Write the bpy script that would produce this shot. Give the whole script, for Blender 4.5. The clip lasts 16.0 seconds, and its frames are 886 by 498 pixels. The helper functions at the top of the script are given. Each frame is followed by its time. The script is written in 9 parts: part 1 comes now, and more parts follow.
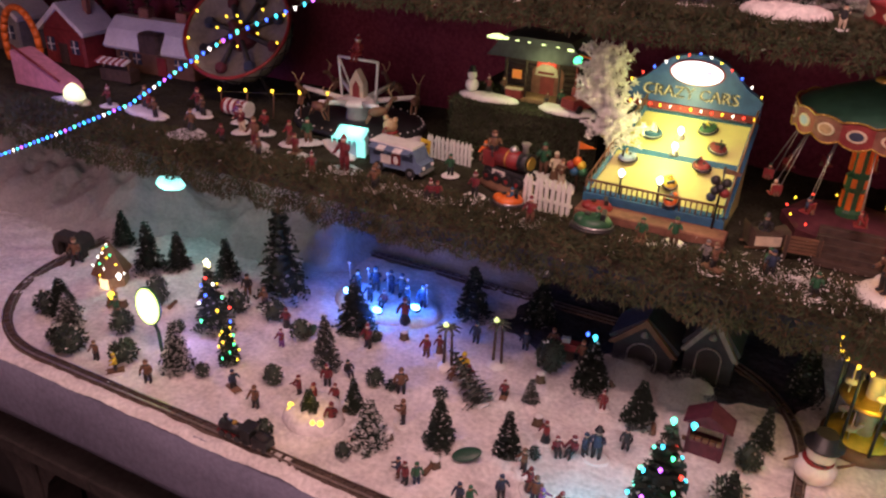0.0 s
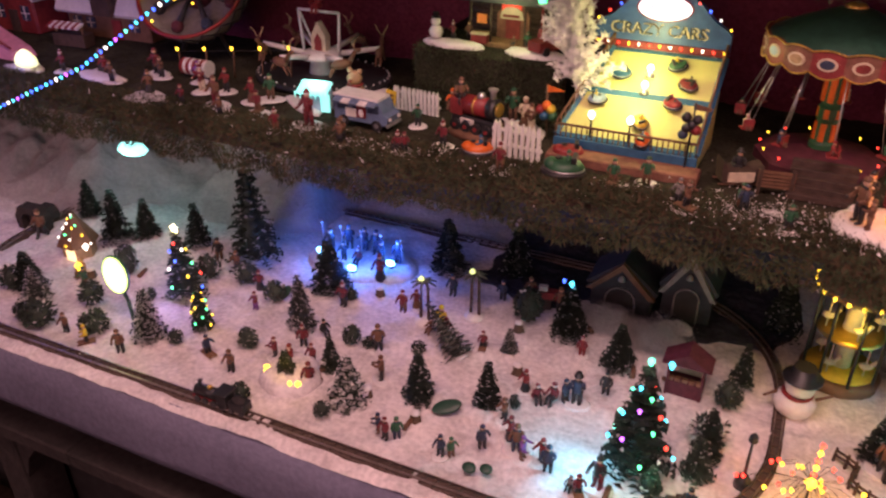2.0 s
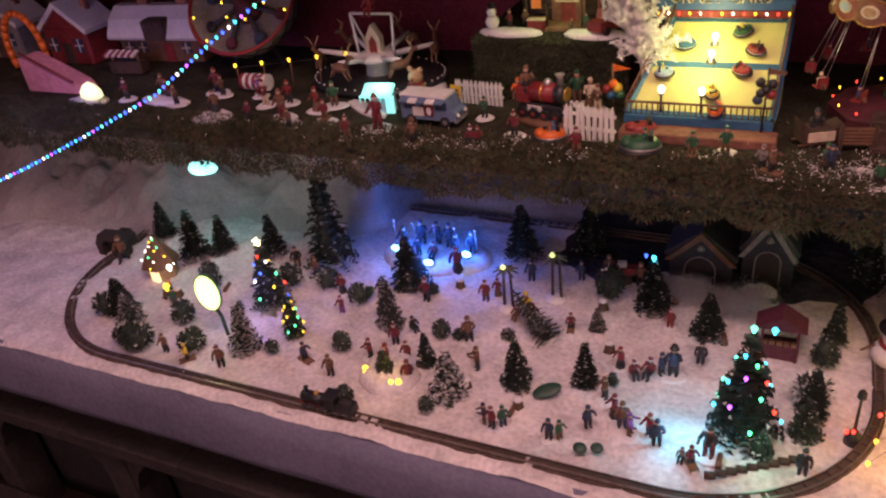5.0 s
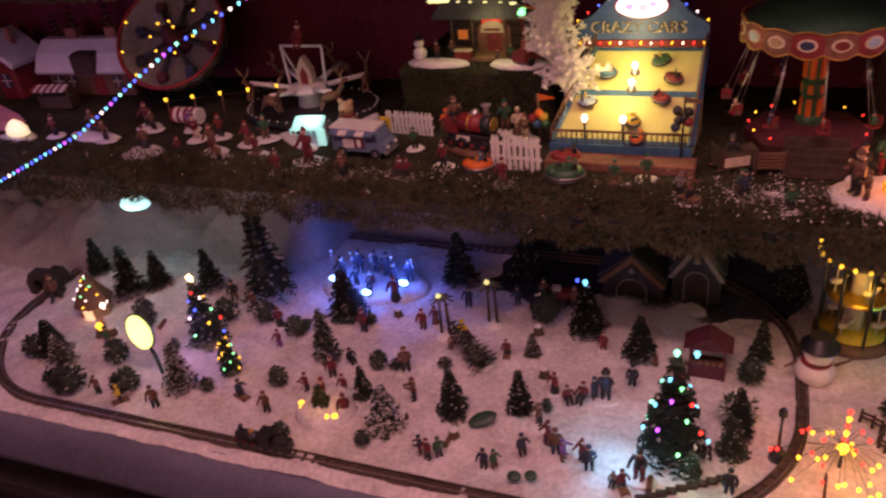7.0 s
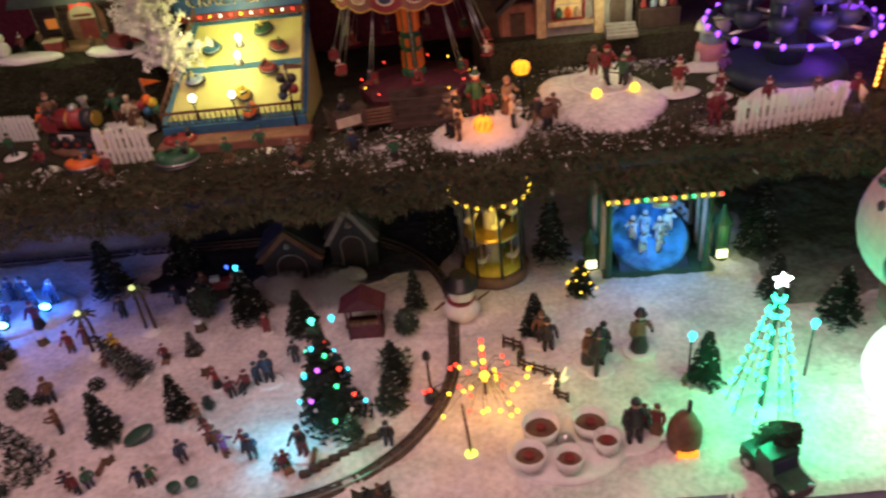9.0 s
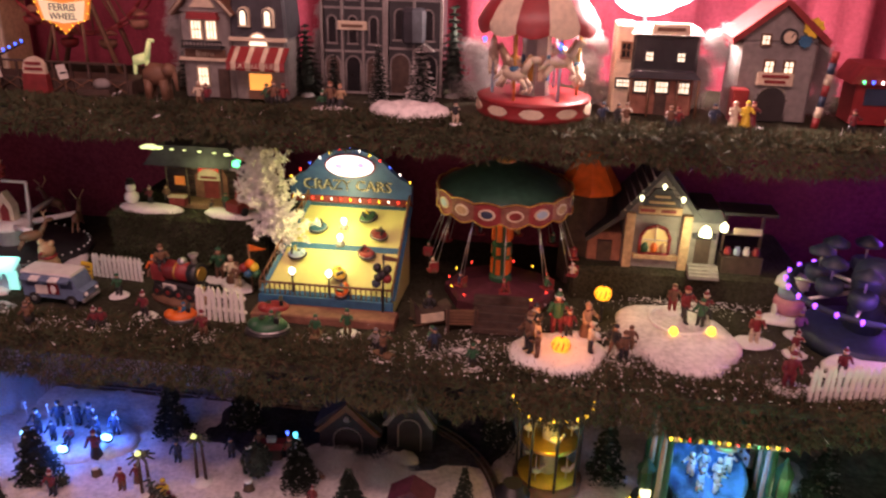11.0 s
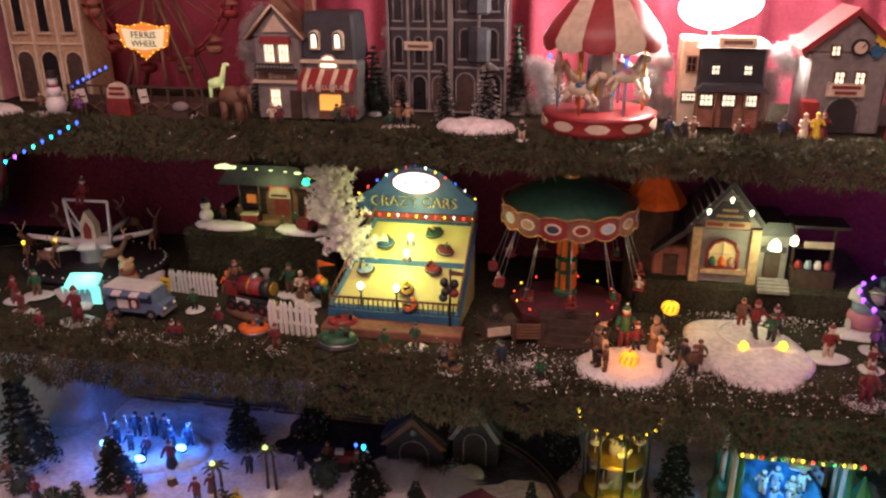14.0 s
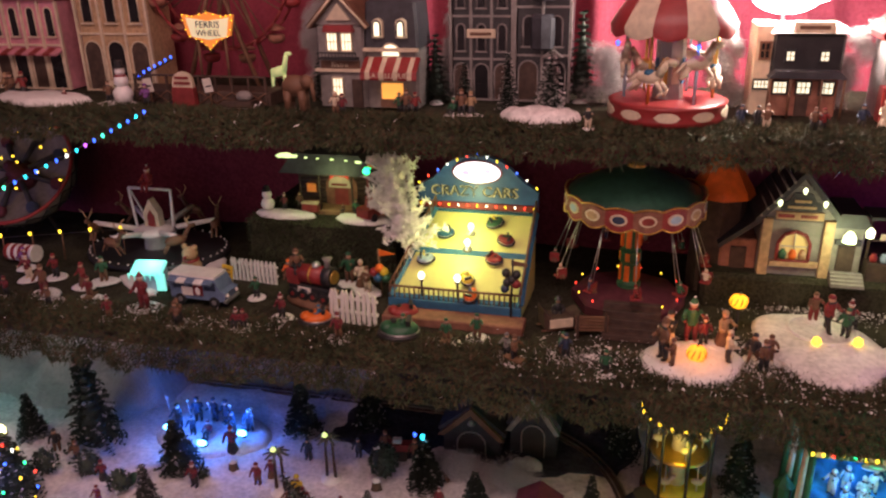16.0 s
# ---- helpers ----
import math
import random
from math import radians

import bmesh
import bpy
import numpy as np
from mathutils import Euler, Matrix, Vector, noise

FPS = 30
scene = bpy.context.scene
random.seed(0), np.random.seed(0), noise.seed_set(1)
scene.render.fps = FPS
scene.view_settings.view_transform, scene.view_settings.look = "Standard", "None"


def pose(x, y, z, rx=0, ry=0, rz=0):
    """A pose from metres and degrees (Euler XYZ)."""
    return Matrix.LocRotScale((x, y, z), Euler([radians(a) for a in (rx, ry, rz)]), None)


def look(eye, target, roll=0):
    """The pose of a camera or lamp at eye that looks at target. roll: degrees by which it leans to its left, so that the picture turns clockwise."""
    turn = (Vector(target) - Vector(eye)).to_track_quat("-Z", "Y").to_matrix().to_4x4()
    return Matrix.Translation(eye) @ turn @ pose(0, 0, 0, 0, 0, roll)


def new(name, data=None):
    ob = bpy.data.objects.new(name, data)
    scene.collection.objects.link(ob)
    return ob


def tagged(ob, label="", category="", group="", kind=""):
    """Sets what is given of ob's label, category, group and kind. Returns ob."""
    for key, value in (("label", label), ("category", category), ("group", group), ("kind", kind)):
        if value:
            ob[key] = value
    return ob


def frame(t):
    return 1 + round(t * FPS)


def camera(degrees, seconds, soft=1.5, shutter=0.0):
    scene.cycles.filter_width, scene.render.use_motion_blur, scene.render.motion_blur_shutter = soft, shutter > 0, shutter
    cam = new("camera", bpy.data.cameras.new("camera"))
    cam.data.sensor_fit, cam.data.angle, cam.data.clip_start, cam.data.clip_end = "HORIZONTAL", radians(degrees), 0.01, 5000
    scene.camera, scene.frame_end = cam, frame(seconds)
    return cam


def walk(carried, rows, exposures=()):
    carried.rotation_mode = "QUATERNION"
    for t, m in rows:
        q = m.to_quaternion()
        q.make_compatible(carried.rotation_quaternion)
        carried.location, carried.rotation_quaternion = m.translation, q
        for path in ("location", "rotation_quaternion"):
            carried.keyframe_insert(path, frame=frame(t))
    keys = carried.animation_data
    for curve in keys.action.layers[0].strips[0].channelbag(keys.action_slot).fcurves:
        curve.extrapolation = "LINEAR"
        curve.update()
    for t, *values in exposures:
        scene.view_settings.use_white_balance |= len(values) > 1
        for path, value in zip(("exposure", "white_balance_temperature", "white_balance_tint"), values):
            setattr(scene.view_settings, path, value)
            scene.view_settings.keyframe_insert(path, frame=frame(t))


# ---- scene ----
cam = camera(59.2, 16.0, 2.3, 0.5)
METRES, EYE, TILT, LEAN, TURN = 0.75, 1.6, -27.0, -1.8, 27.5
ROWS = [
    (0.0, 0.0, 0.0, 0.0, 0.0, 0.0, -0.0),
    (0.5, 0.0027, 0.0172, -0.0047, -0.33, -0.62, 1.2),
    (1.0, 0.0132, 0.0217, -0.0153, -0.23, -1.92, 1.66),
    (1.5, 0.0032, 0.0216, -0.0261, -0.22, -2.42, 1.2),
    (2.0, 0.0278, 0.0342, -0.0189, -1.29, -3.01, 2.75),
    (2.5, 0.0359, 0.0329, -0.0232, -2.93, -3.74, 4.72),
    (3.0, -0.0028, 0.0189, -0.0473, -3.26, -5.44, 7.38),
    (3.5, -0.0684, 0.0146, -0.0324, -1.83, -7.94, 8.98),
    (4.0, -0.102, 0.0143, 0.003, 0.06, -6.49, 8.45),
    (6.5, -0.0538, -0.0066, 0.0346, -0.07, -3.25, 9.81),
    (7.0, -0.0255, -0.0063, 0.0505, -2.57, -3.66, 10.2),
    (7.5, 0.0121, 0.0003, 0.0581, -4.48, -2.78, 10.85),
    (8.0, 0.0545, 0.0049, 0.0406, -8.51, -3.46, 12.52),
    (8.5, 0.1449, 0.0124, -0.0066, -15.58, -6.98, 16.12),
    (9.0, 0.2332, -0.0092, -0.0369, -22.15, -9.8, 18.88),
    (9.5, 0.268, -0.0416, 0.0066, -24.38, -7.6, 17.75),
    (10.0, 0.2363, -0.0709, 0.0773, -22.21, -1.23, 14.14),
    (12.5, 0.1418, -0.0434, 0.0982, -15.05, 3.97, 9.26),
    (13.0, 0.1319, -0.0539, 0.0958, -14.7, 4.16, 9.57),
    (13.5, 0.1369, -0.0651, 0.0938, -14.39, 4.32, 9.73),
    (14.0, 0.1368, -0.066, 0.0872, -14.17, 4.49, 9.45),
    (14.5, 0.1289, -0.0592, 0.0896, -13.35, 4.79, 9.05),
    (15.0, 0.1201, -0.0456, 0.0955, -12.62, 4.67, 8.79),
    (15.5, 0.1047, -0.0435, 0.0989, -11.76, 4.42, 8.68),
    (16.0, 0.0995, -0.0424, 0.0965, -10.95, 4.22, 8.75),
]
EXPOSURES = [(0.0, 0.55, 6600, 12), (3.5, 0.6, 6900, 24), (4.2, 0.5, 6800, 20), (6.3, 0.2, 6700, 16), (6.6, 0.1, 7000, 26), (7.0, -0.15, 7700, 52), (7.5, 0.42, 6950, 26), (8.0, 0.4, 6700, 14), (9.0, 0.08, 6600, 10), (9.5, 0.1, 6600, 6), (10.2, 0.25, 7300, 34), (12.3, 0.28, 6500, 4), (16.0, 0.2, 6500, 4)]
walk(cam, [(t, pose(0, 0, EYE, TILT, LEAN, TURN) @ pose(METRES * x, METRES * y, METRES * z, 90 + pitch, roll, yaw)) for t, x, y, z, yaw, pitch, roll in ROWS], EXPOSURES)

# levels of the three tiers, and where their front edges run
ZB, ZM, ZT = 0.675, 1.03, 1.385
YB, YM, YT, YBACK = 0.75, 1.115, 1.295, 1.95
X0, X1 = -2.5, 1.35

# ---- light ----
world = bpy.data.worlds.new("room_dark")
scene.world = world
world.use_nodes = True
world.node_tree.nodes["Background"].inputs[0].default_value = (0.9, 0.55, 0.6, 1)
world.node_tree.nodes["Background"].inputs[1].default_value = 0.036


def lamp(name, x, y, z, watts, colour, size=0.02):
    """A small bulb's light."""
    data = bpy.data.lights.new(name, "POINT")
    data.energy, data.color, data.shadow_soft_size = watts, colour, size
    ob = new(name, data)
    ob.location = (x, y, z)
    return ob


def panel_lamp(name, eye, target, watts, colour, sx, sy):
    data = bpy.data.lights.new(name, "AREA")
    data.shape, data.energy, data.color, data.size, data.size_y = "RECTANGLE", watts, colour, sx, sy
    ob = new(name, data)
    ob.matrix_world = look(eye, target)
    return ob


panel_lamp("room_lamp_light", (-0.1, 0.30, 2.62), (-0.2, 0.95, 0.7), 21.0, (1.0, 0.60, 0.58), 1.4, 0.7)
# added fill from the viewer's side to lift the darks, no known lamp
panel_lamp("front_fill_light", (-0.7, -2.1, 1.9), (-0.6, 1.3, 1.2), 19.0, (1.0, 0.60, 0.62), 2.8, 0.9)
lamp("top_shelf_spot_light", 0.300, 1.50, 1.605, 20.0, (1.0, 0.80, 0.76), 0.04)
lamp("rink_light", -0.245, 1.332, 1.175, 0.38, (1.0, 1.0, 0.34), 0.012)
lamp("rink_light", -0.235, 1.395, 1.215, 0.16, (1.0, 1.0, 0.34), 0.012)
lamp("cabin_lantern_light", -0.52, 1.40, 1.235, 0.14, (0.85, 1.0, 0.4))
lamp("band_light", -0.86, 1.30, 0.742, 0.42, (0.03, 0.17, 1.0))
lamp("band_light", -0.79, 1.25, 0.742, 0.42, (0.03, 0.18, 1.0))
lamp("band_light", -0.71, 1.30, 0.742, 0.42, (0.03, 0.17, 1.0))
lamp("ice_light", -0.86, 1.29, 1.10, 0.10, (0.4, 1.0, 0.9))
lamp("oval_light", -1.335, 1.19, 0.865, 0.22, (0.35, 1.0, 0.95))
lamp("lit_tree_light", -0.18, 0.90, 0.74, 0.32, (0.12, 0.66, 0.95))
lamp("lit_tree_light", -0.06, 0.88, 0.74, 0.06, (0.1, 1.0, 0.6))
lamp("small_tree_light", -1.06, 0.98, 0.76, 0.14, (0.35, 0.25, 1.0))
lamp("green_tree_light", 0.56, 0.85, 0.78, 0.75, (0.01, 1.0, 0.42))
lamp("green_tree_light", 0.63, 0.95, 0.80, 0.45, (0.01, 1.0, 0.48))
lamp("green_tree_light", 0.51, 0.94, 0.76, 0.2, (0.02, 1.0, 0.35))
lamp("spray_light", 0.15, 0.95, 0.76, 0.19, (1.0, 0.46, 0.06))
lamp("ring_fire_light", 0.182, 1.20, 1.10, 0.10, (1.0, 0.3, 0.04))
lamp("pumpkin_light", 0.26, 1.35, 1.09, 0.05, (1.0, 0.45, 0.02))
lamp("stage_light", 0.487, 1.275, 0.80, 0.40, (0.1, 0.4, 1.0))
lamp("carousel_light", 0.185, 1.262, 0.825, 0.10, (1.0, 0.75, 0.08))
lamp("shop_light", 0.43, 1.400, 1.18, 0.33, (0.95, 1.0, 0.5))
lamp("ride_light", 0.70, 1.19, 1.16, 0.35, (0.22, 0.07, 1.0))
lamp("ride_light", 0.86, 1.46, 1.20, 0.9, (0.28, 0.05, 1.0))
lamp("gable_string_light", 0.79, 1.13, 1.22, 0.55, (1.0, 0.36, 0.08), 0.05)
lamp("nest_light", -0.70, 0.89, 0.73, 0.03, (1.0, 0.65, 0.05))
lamp("moon_light", -1.10, 0.87, 0.79, 0.05, (0.9, 1.0, 0.5))
lamp("cup_lamp_light", 0.27, 0.99, 0.72, 0.03, (1.0, 0.8, 0.3))
lamp("lantern_light", 0.62, 1.28, 0.74, 0.05, (0.9, 1.0, 0.5))
# added fill that goes with the glare of the snowman's foot
lamp("big_snowman_light", 0.72, 0.86, 0.76, 0.12, (1.0, 0.95, 0.9))
lamp("chain_light", -1.6, 1.05, 1.2, 1.0, (0.15, 0.2, 1.0), 0.1)


# ---- materials ----
def mat(name, colour, rough=0.6, metal=0.0, grain=60.0, amount=0.25, bump=0.15, broad=7.0, random_tone=0.0, spec=0.5):
    """A painted, moulded or natural surface: broad stains and fine grain over one base colour."""
    m = bpy.data.materials.new(name)
    m.use_nodes = True
    nt = m.node_tree
    b = nt.nodes["Principled BSDF"]
    b.inputs["Roughness"].default_value, b.inputs["Metallic"].default_value = rough, metal
    b.inputs["Specular IOR Level"].default_value = spec
    tc = nt.nodes.new("ShaderNodeTexCoord")
    n1, n2 = nt.nodes.new("ShaderNodeTexNoise"), nt.nodes.new("ShaderNodeTexNoise")
    n1.inputs["Scale"].default_value, n1.inputs["Detail"].default_value = grain, 6
    n2.inputs["Scale"].default_value, n2.inputs["Detail"].default_value = broad, 3
    for n in (n1, n2):
        nt.links.new(tc.outputs["Object"], n.inputs["Vector"])
    add = nt.nodes.new("ShaderNodeMath")
    nt.links.new(n1.outputs[0], add.inputs[0])
    nt.links.new(n2.outputs[0], add.inputs[1])
    ramp = nt.nodes.new("ShaderNodeValToRGB")
    half = nt.nodes.new("ShaderNodeMath")
    half.operation = "MULTIPLY"
    half.inputs[1].default_value = 0.5
    nt.links.new(add.outputs[0], half.inputs[0])
    nt.links.new(half.outputs[0], ramp.inputs[0])
    dark = [c * (1 - amount) for c in colour]
    lite = [min(1, c * (1 + amount) + 0.02 * amount) for c in colour]
    ramp.color_ramp.elements[0].position, ramp.color_ramp.elements[0].color = 0.36, (*dark, 1)
    ramp.color_ramp.elements[1].position, ramp.color_ramp.elements[1].color = 0.64, (*lite, 1)
    last = ramp.outputs[0]
    if random_tone:
        info, hsv, mr = nt.nodes.new("ShaderNodeObjectInfo"), nt.nodes.new("ShaderNodeHueSaturation"), nt.nodes.new("ShaderNodeMapRange")
        mr.inputs[3].default_value, mr.inputs[4].default_value = 1 - random_tone, 1 + random_tone
        nt.links.new(info.outputs["Random"], mr.inputs[0])
        nt.links.new(mr.outputs[0], hsv.inputs["Value"])
        nt.links.new(last, hsv.inputs["Color"])
        last = hsv.outputs[0]
    nt.links.new(last, b.inputs["Base Color"])
    if bump:
        bp = nt.nodes.new("ShaderNodeBump")
        bp.inputs["Strength"].default_value, bp.inputs["Distance"].default_value = bump, 0.004
        nt.links.new(n1.outputs[0], bp.inputs["Height"])
        nt.links.new(bp.outputs[0], b.inputs["Normal"])
    return m


def glow(name, colour, strength):
    """A bulb, a lit window or a lit sign."""
    m = bpy.data.materials.new(name)
    m.use_nodes = True
    b = m.node_tree.nodes["Principled BSDF"]
    b.inputs["Base Color"].default_value = (*colour, 1)
    b.inputs["Emission Color"].default_value = (*colour, 1)
    b.inputs["Emission Strength"].default_value = strength
    return m


def clear(name, tint=(1, 1, 1), rough=0.02):
    m = bpy.data.materials.new(name)
    m.use_nodes = True
    b = m.node_tree.nodes["Principled BSDF"]
    b.inputs["Base Color"].default_value = (*tint, 1)
    b.inputs["Roughness"].default_value, b.inputs["Transmission Weight"].default_value = rough, 1.0
    b.inputs["IOR"].default_value = 1.45
    return m


SNOW = mat("cotton_snow", (0.72, 0.68, 0.665), 0.95, 0, 110, 0.26, 0.35, 12, spec=0.1)
SNOWP = mat("painted_snow", (0.80, 0.78, 0.76), 0.55, 0, 120, 0.10, 0.2, 20)
COTTON = mat("cotton_wool", (0.45, 0.42, 0.41), 1.0, 0, 90, 0.14, 0.7, 14, spec=0.02)
# near-black that stands for the shade under the middle shelf
SHELF_SHADE = mat("shelf_shade_grey", (0.045, 0.045, 0.060), 0.95, 0, 120, 0.4, 0.6, 12, spec=0.1)
FASCIA = mat("grey_lavender_fascia", (0.19, 0.19, 0.27), 0.9, 0, 90, 0.2, 0.3, 5, spec=0.2)
# near-black of the coal, and painted shade for recesses and openings
DARK = mat("shade_and_coal_dark", (0.03, 0.025, 0.025), 0.9, 0, 30, 0.3, 0.2)
STONE = mat("dark_stone", (0.035, 0.028, 0.026), 0.9, 0, 60, 0.35, 0.6, 8)
CURTAIN = mat("red_curtain", (0.30, 0.05, 0.08), 0.9, 0, 140, 0.2, 0.4, 4, spec=0.2)
MOSS = mat("green_brown_mat", (0.038, 0.036, 0.022), 0.95, 0, 180, 0.5, 0.9, 12, spec=0.1)
NEEDLE = mat("garland_needles", (0.050, 0.062, 0.028), 0.7, 0, 50, 0.45, 0.0, 9, spec=0.3)
NEEDLE_TIP = mat("garland_brown_tips", (0.095, 0.065, 0.036), 0.8, 0, 50, 0.4, 0.0, 9, spec=0.2)
FIR = mat("fir_green", (0.042, 0.058, 0.044), 0.75, 0, 80, 0.5, 0.0, 20, 0.35, spec=0.3)
FIRGREY = mat("fir_grey_green", (0.11, 0.12, 0.105), 0.8, 0, 80, 0.4, 0.0, 20, 0.3, spec=0.2)
BARK = mat("bark", (0.10, 0.065, 0.04), 0.9, 0, 90, 0.4, 0.5)
WOOD = mat("brown_wood", (0.20, 0.11, 0.06), 0.7, 0, 80, 0.4, 0.3, 9, 0.2)
DWOOD = mat("dark_wood", (0.06, 0.035, 0.025), 0.7, 0, 80, 0.4, 0.3)
RAIL = mat("rail_steel", (0.35, 0.30, 0.27), 0.35, 0.9, 90, 0.3, 0.1)
BALLAST = mat("track_bed", (0.10, 0.07, 0.055), 0.9, 0, 150, 0.4, 0.5)
ROOM = mat("rose_wall_paint", (0.42, 0.26, 0.27), 0.8, 0, 60, 0.15, 0.1)
BLACK = mat("black_enamel", (0.02, 0.02, 0.022), 0.4, 0, 60, 0.3, 0.05)
WHITE = mat("white_paint", (0.78, 0.76, 0.72), 0.5, 0, 90, 0.12, 0.1, 20)
CREAM = mat("cream_paint", (0.62, 0.52, 0.38), 0.6, 0, 80, 0.2, 0.2, 16)
RED = mat("red_enamel", (0.27, 0.028, 0.030), 0.4, 0, 70, 0.2, 0.08, 15)
MAROON = mat("deep_red_enamel", (0.165, 0.022, 0.030), 0.4, 0, 70, 0.35, 0.08, 15)
DRED = mat("dark_red_paint", (0.22, 0.025, 0.025), 0.55, 0, 70, 0.3, 0.1, 15)
GREEN = mat("green_enamel", (0.025, 0.11, 0.05), 0.45, 0, 70, 0.3, 0.1, 15)
DGREEN = mat("dark_green_enamel", (0.02, 0.07, 0.045), 0.35, 0, 70, 0.3, 0.08, 15)
BLUE = mat("blue_enamel", (0.03, 0.13, 0.24), 0.45, 0, 70, 0.2, 0.08, 15)
SIGNBLUE = mat("sign_blue_paint", (0.035, 0.10, 0.30), 0.45, 0, 70, 0.25, 0.08, 15)
DIMRED = mat("dim_maroon_wood", (0.09, 0.015, 0.028), 0.7, 0, 70, 0.35, 0.2)
NAVY = mat("navy_paint", (0.025, 0.04, 0.08), 0.5, 0, 70, 0.3, 0.1)
PALEBLUE = mat("pale_blue_paint", (0.36, 0.50, 0.62), 0.5, 0, 70, 0.2, 0.1)
YELLOW = mat("yellow_enamel", (0.75, 0.55, 0.05), 0.45, 0, 70, 0.2, 0.08, 15)
ORANGE = mat("orange_enamel", (0.75, 0.16, 0.02), 0.45, 0, 70, 0.2, 0.08, 15)
PURPLE = mat("purple_paint", (0.22, 0.08, 0.30), 0.5, 0, 70, 0.2, 0.08, 15)
VANBLUE = mat("slate_blue_paint", (0.13, 0.19, 0.30), 0.45, 0, 70, 0.3, 0.1)
PINK = mat("pink_paint", (0.60, 0.25, 0.30), 0.6, 0, 70, 0.2, 0.1, 15)
GREY = mat("grey_stone_paint", (0.22, 0.20, 0.19), 0.7, 0, 80, 0.25, 0.3, 12)
SLATE = mat("slate_roof", (0.032, 0.032, 0.040), 0.6, 0, 70, 0.35, 0.2, 12, 0.25)
BRICK = mat("red_brown_brick", (0.28, 0.12, 0.08), 0.8, 0, 80, 0.35, 0.3, 12, 0.25)
SKIN = mat("painted_skin", (0.62, 0.38, 0.27), 0.55, 0, 60, 0.1, 0.0)
BROWN = mat("brown_paint", (0.16, 0.08, 0.045), 0.6, 0, 70, 0.3, 0.1)
TAN = mat("tan_fur", (0.45, 0.30, 0.17), 0.8, 0, 120, 0.3, 0.4)
RINK = mat("rink_floor", (0.66, 0.64, 0.24), 0.35, 0, 60, 0.06, 0.03, 8)
GOLD = mat("gold_paint", (0.72, 0.46, 0.12), 0.3, 0.8, 60, 0.2, 0.1)
SILVER = mat("silver_paint", (0.55, 0.55, 0.55), 0.3, 0.8, 60, 0.2, 0.1)
PAPER = mat("printed_card", (0.70, 0.66, 0.58), 0.7, 0, 60, 0.15, 0.0)
G_WARM = glow("lit_window_warm", (1.0, 0.80, 0.50), 3.0)
G_YEL = glow("bulb_yellow", (1.0, 0.62, 0.04), 3.0)
G_RED = glow("bulb_red", (1.0, 0.05, 0.03), 3.0)
G_BLUE = glow("bulb_blue", (0.04, 0.12, 1.0), 3.0)
G_CYAN = glow("bulb_cyan", (0.04, 0.70, 1.0), 3.0)
G_GREEN = glow("bulb_green", (0.05, 1.0, 0.35), 3.0)
G_MINT = glow("bulb_mint", (0.08, 1.0, 0.62), 3.2)
G_TREE = glow("bulb_sea_green", (0.02, 1.0, 0.50), 9.0)
G_PURP = glow("bulb_purple", (0.55, 0.1, 1.0), 3.0)
G_WHITE = glow("bulb_white", (1.0, 0.95, 0.85), 3.0)
STAGEBLUE = mat("glossy_blue_floor", (0.05, 0.26, 0.85), 0.3, 0, 45, 0.7, 0.1, 22)
# the curtain's red with the shade of the middle tier mixed in
MIDSHADE = mat("shaded_curtain_maroon", (0.135, 0.024, 0.042), 0.95, 0, 120, 0.3, 0.3, 5, spec=0.1)
# plain cream plate, brightened by emission so its letters read
G_PLATE = glow("brightened_cream_plate", (0.85, 0.72, 0.45), 0.45)
G_ICE = glow("lit_ice_cyan", (0.30, 1.0, 0.90), 0.7)
G_MOON = glow("lit_sign_lime", (0.75, 1.0, 0.32), 1.7)
G_OVAL = glow("lit_sign_pale_blue", (0.80, 0.85, 1.0), 1.3)
G_FIRE = glow("lit_pumpkin_orange", (1.0, 0.26, 0.02), 1.7)
G_SPOT = glow("spot_lamp_white", (1.0, 0.90, 0.90), 30.0)
G_BAND = glow("band_spot_blue", (0.15, 0.55, 1.0), 9.0)
G_ROOF = glow("lit_roof_snow", (0.85, 1.0, 0.45), 1.2)
G_DOOR = glow("lit_shop_lamp", (0.95, 1.0, 0.6), 3.0)


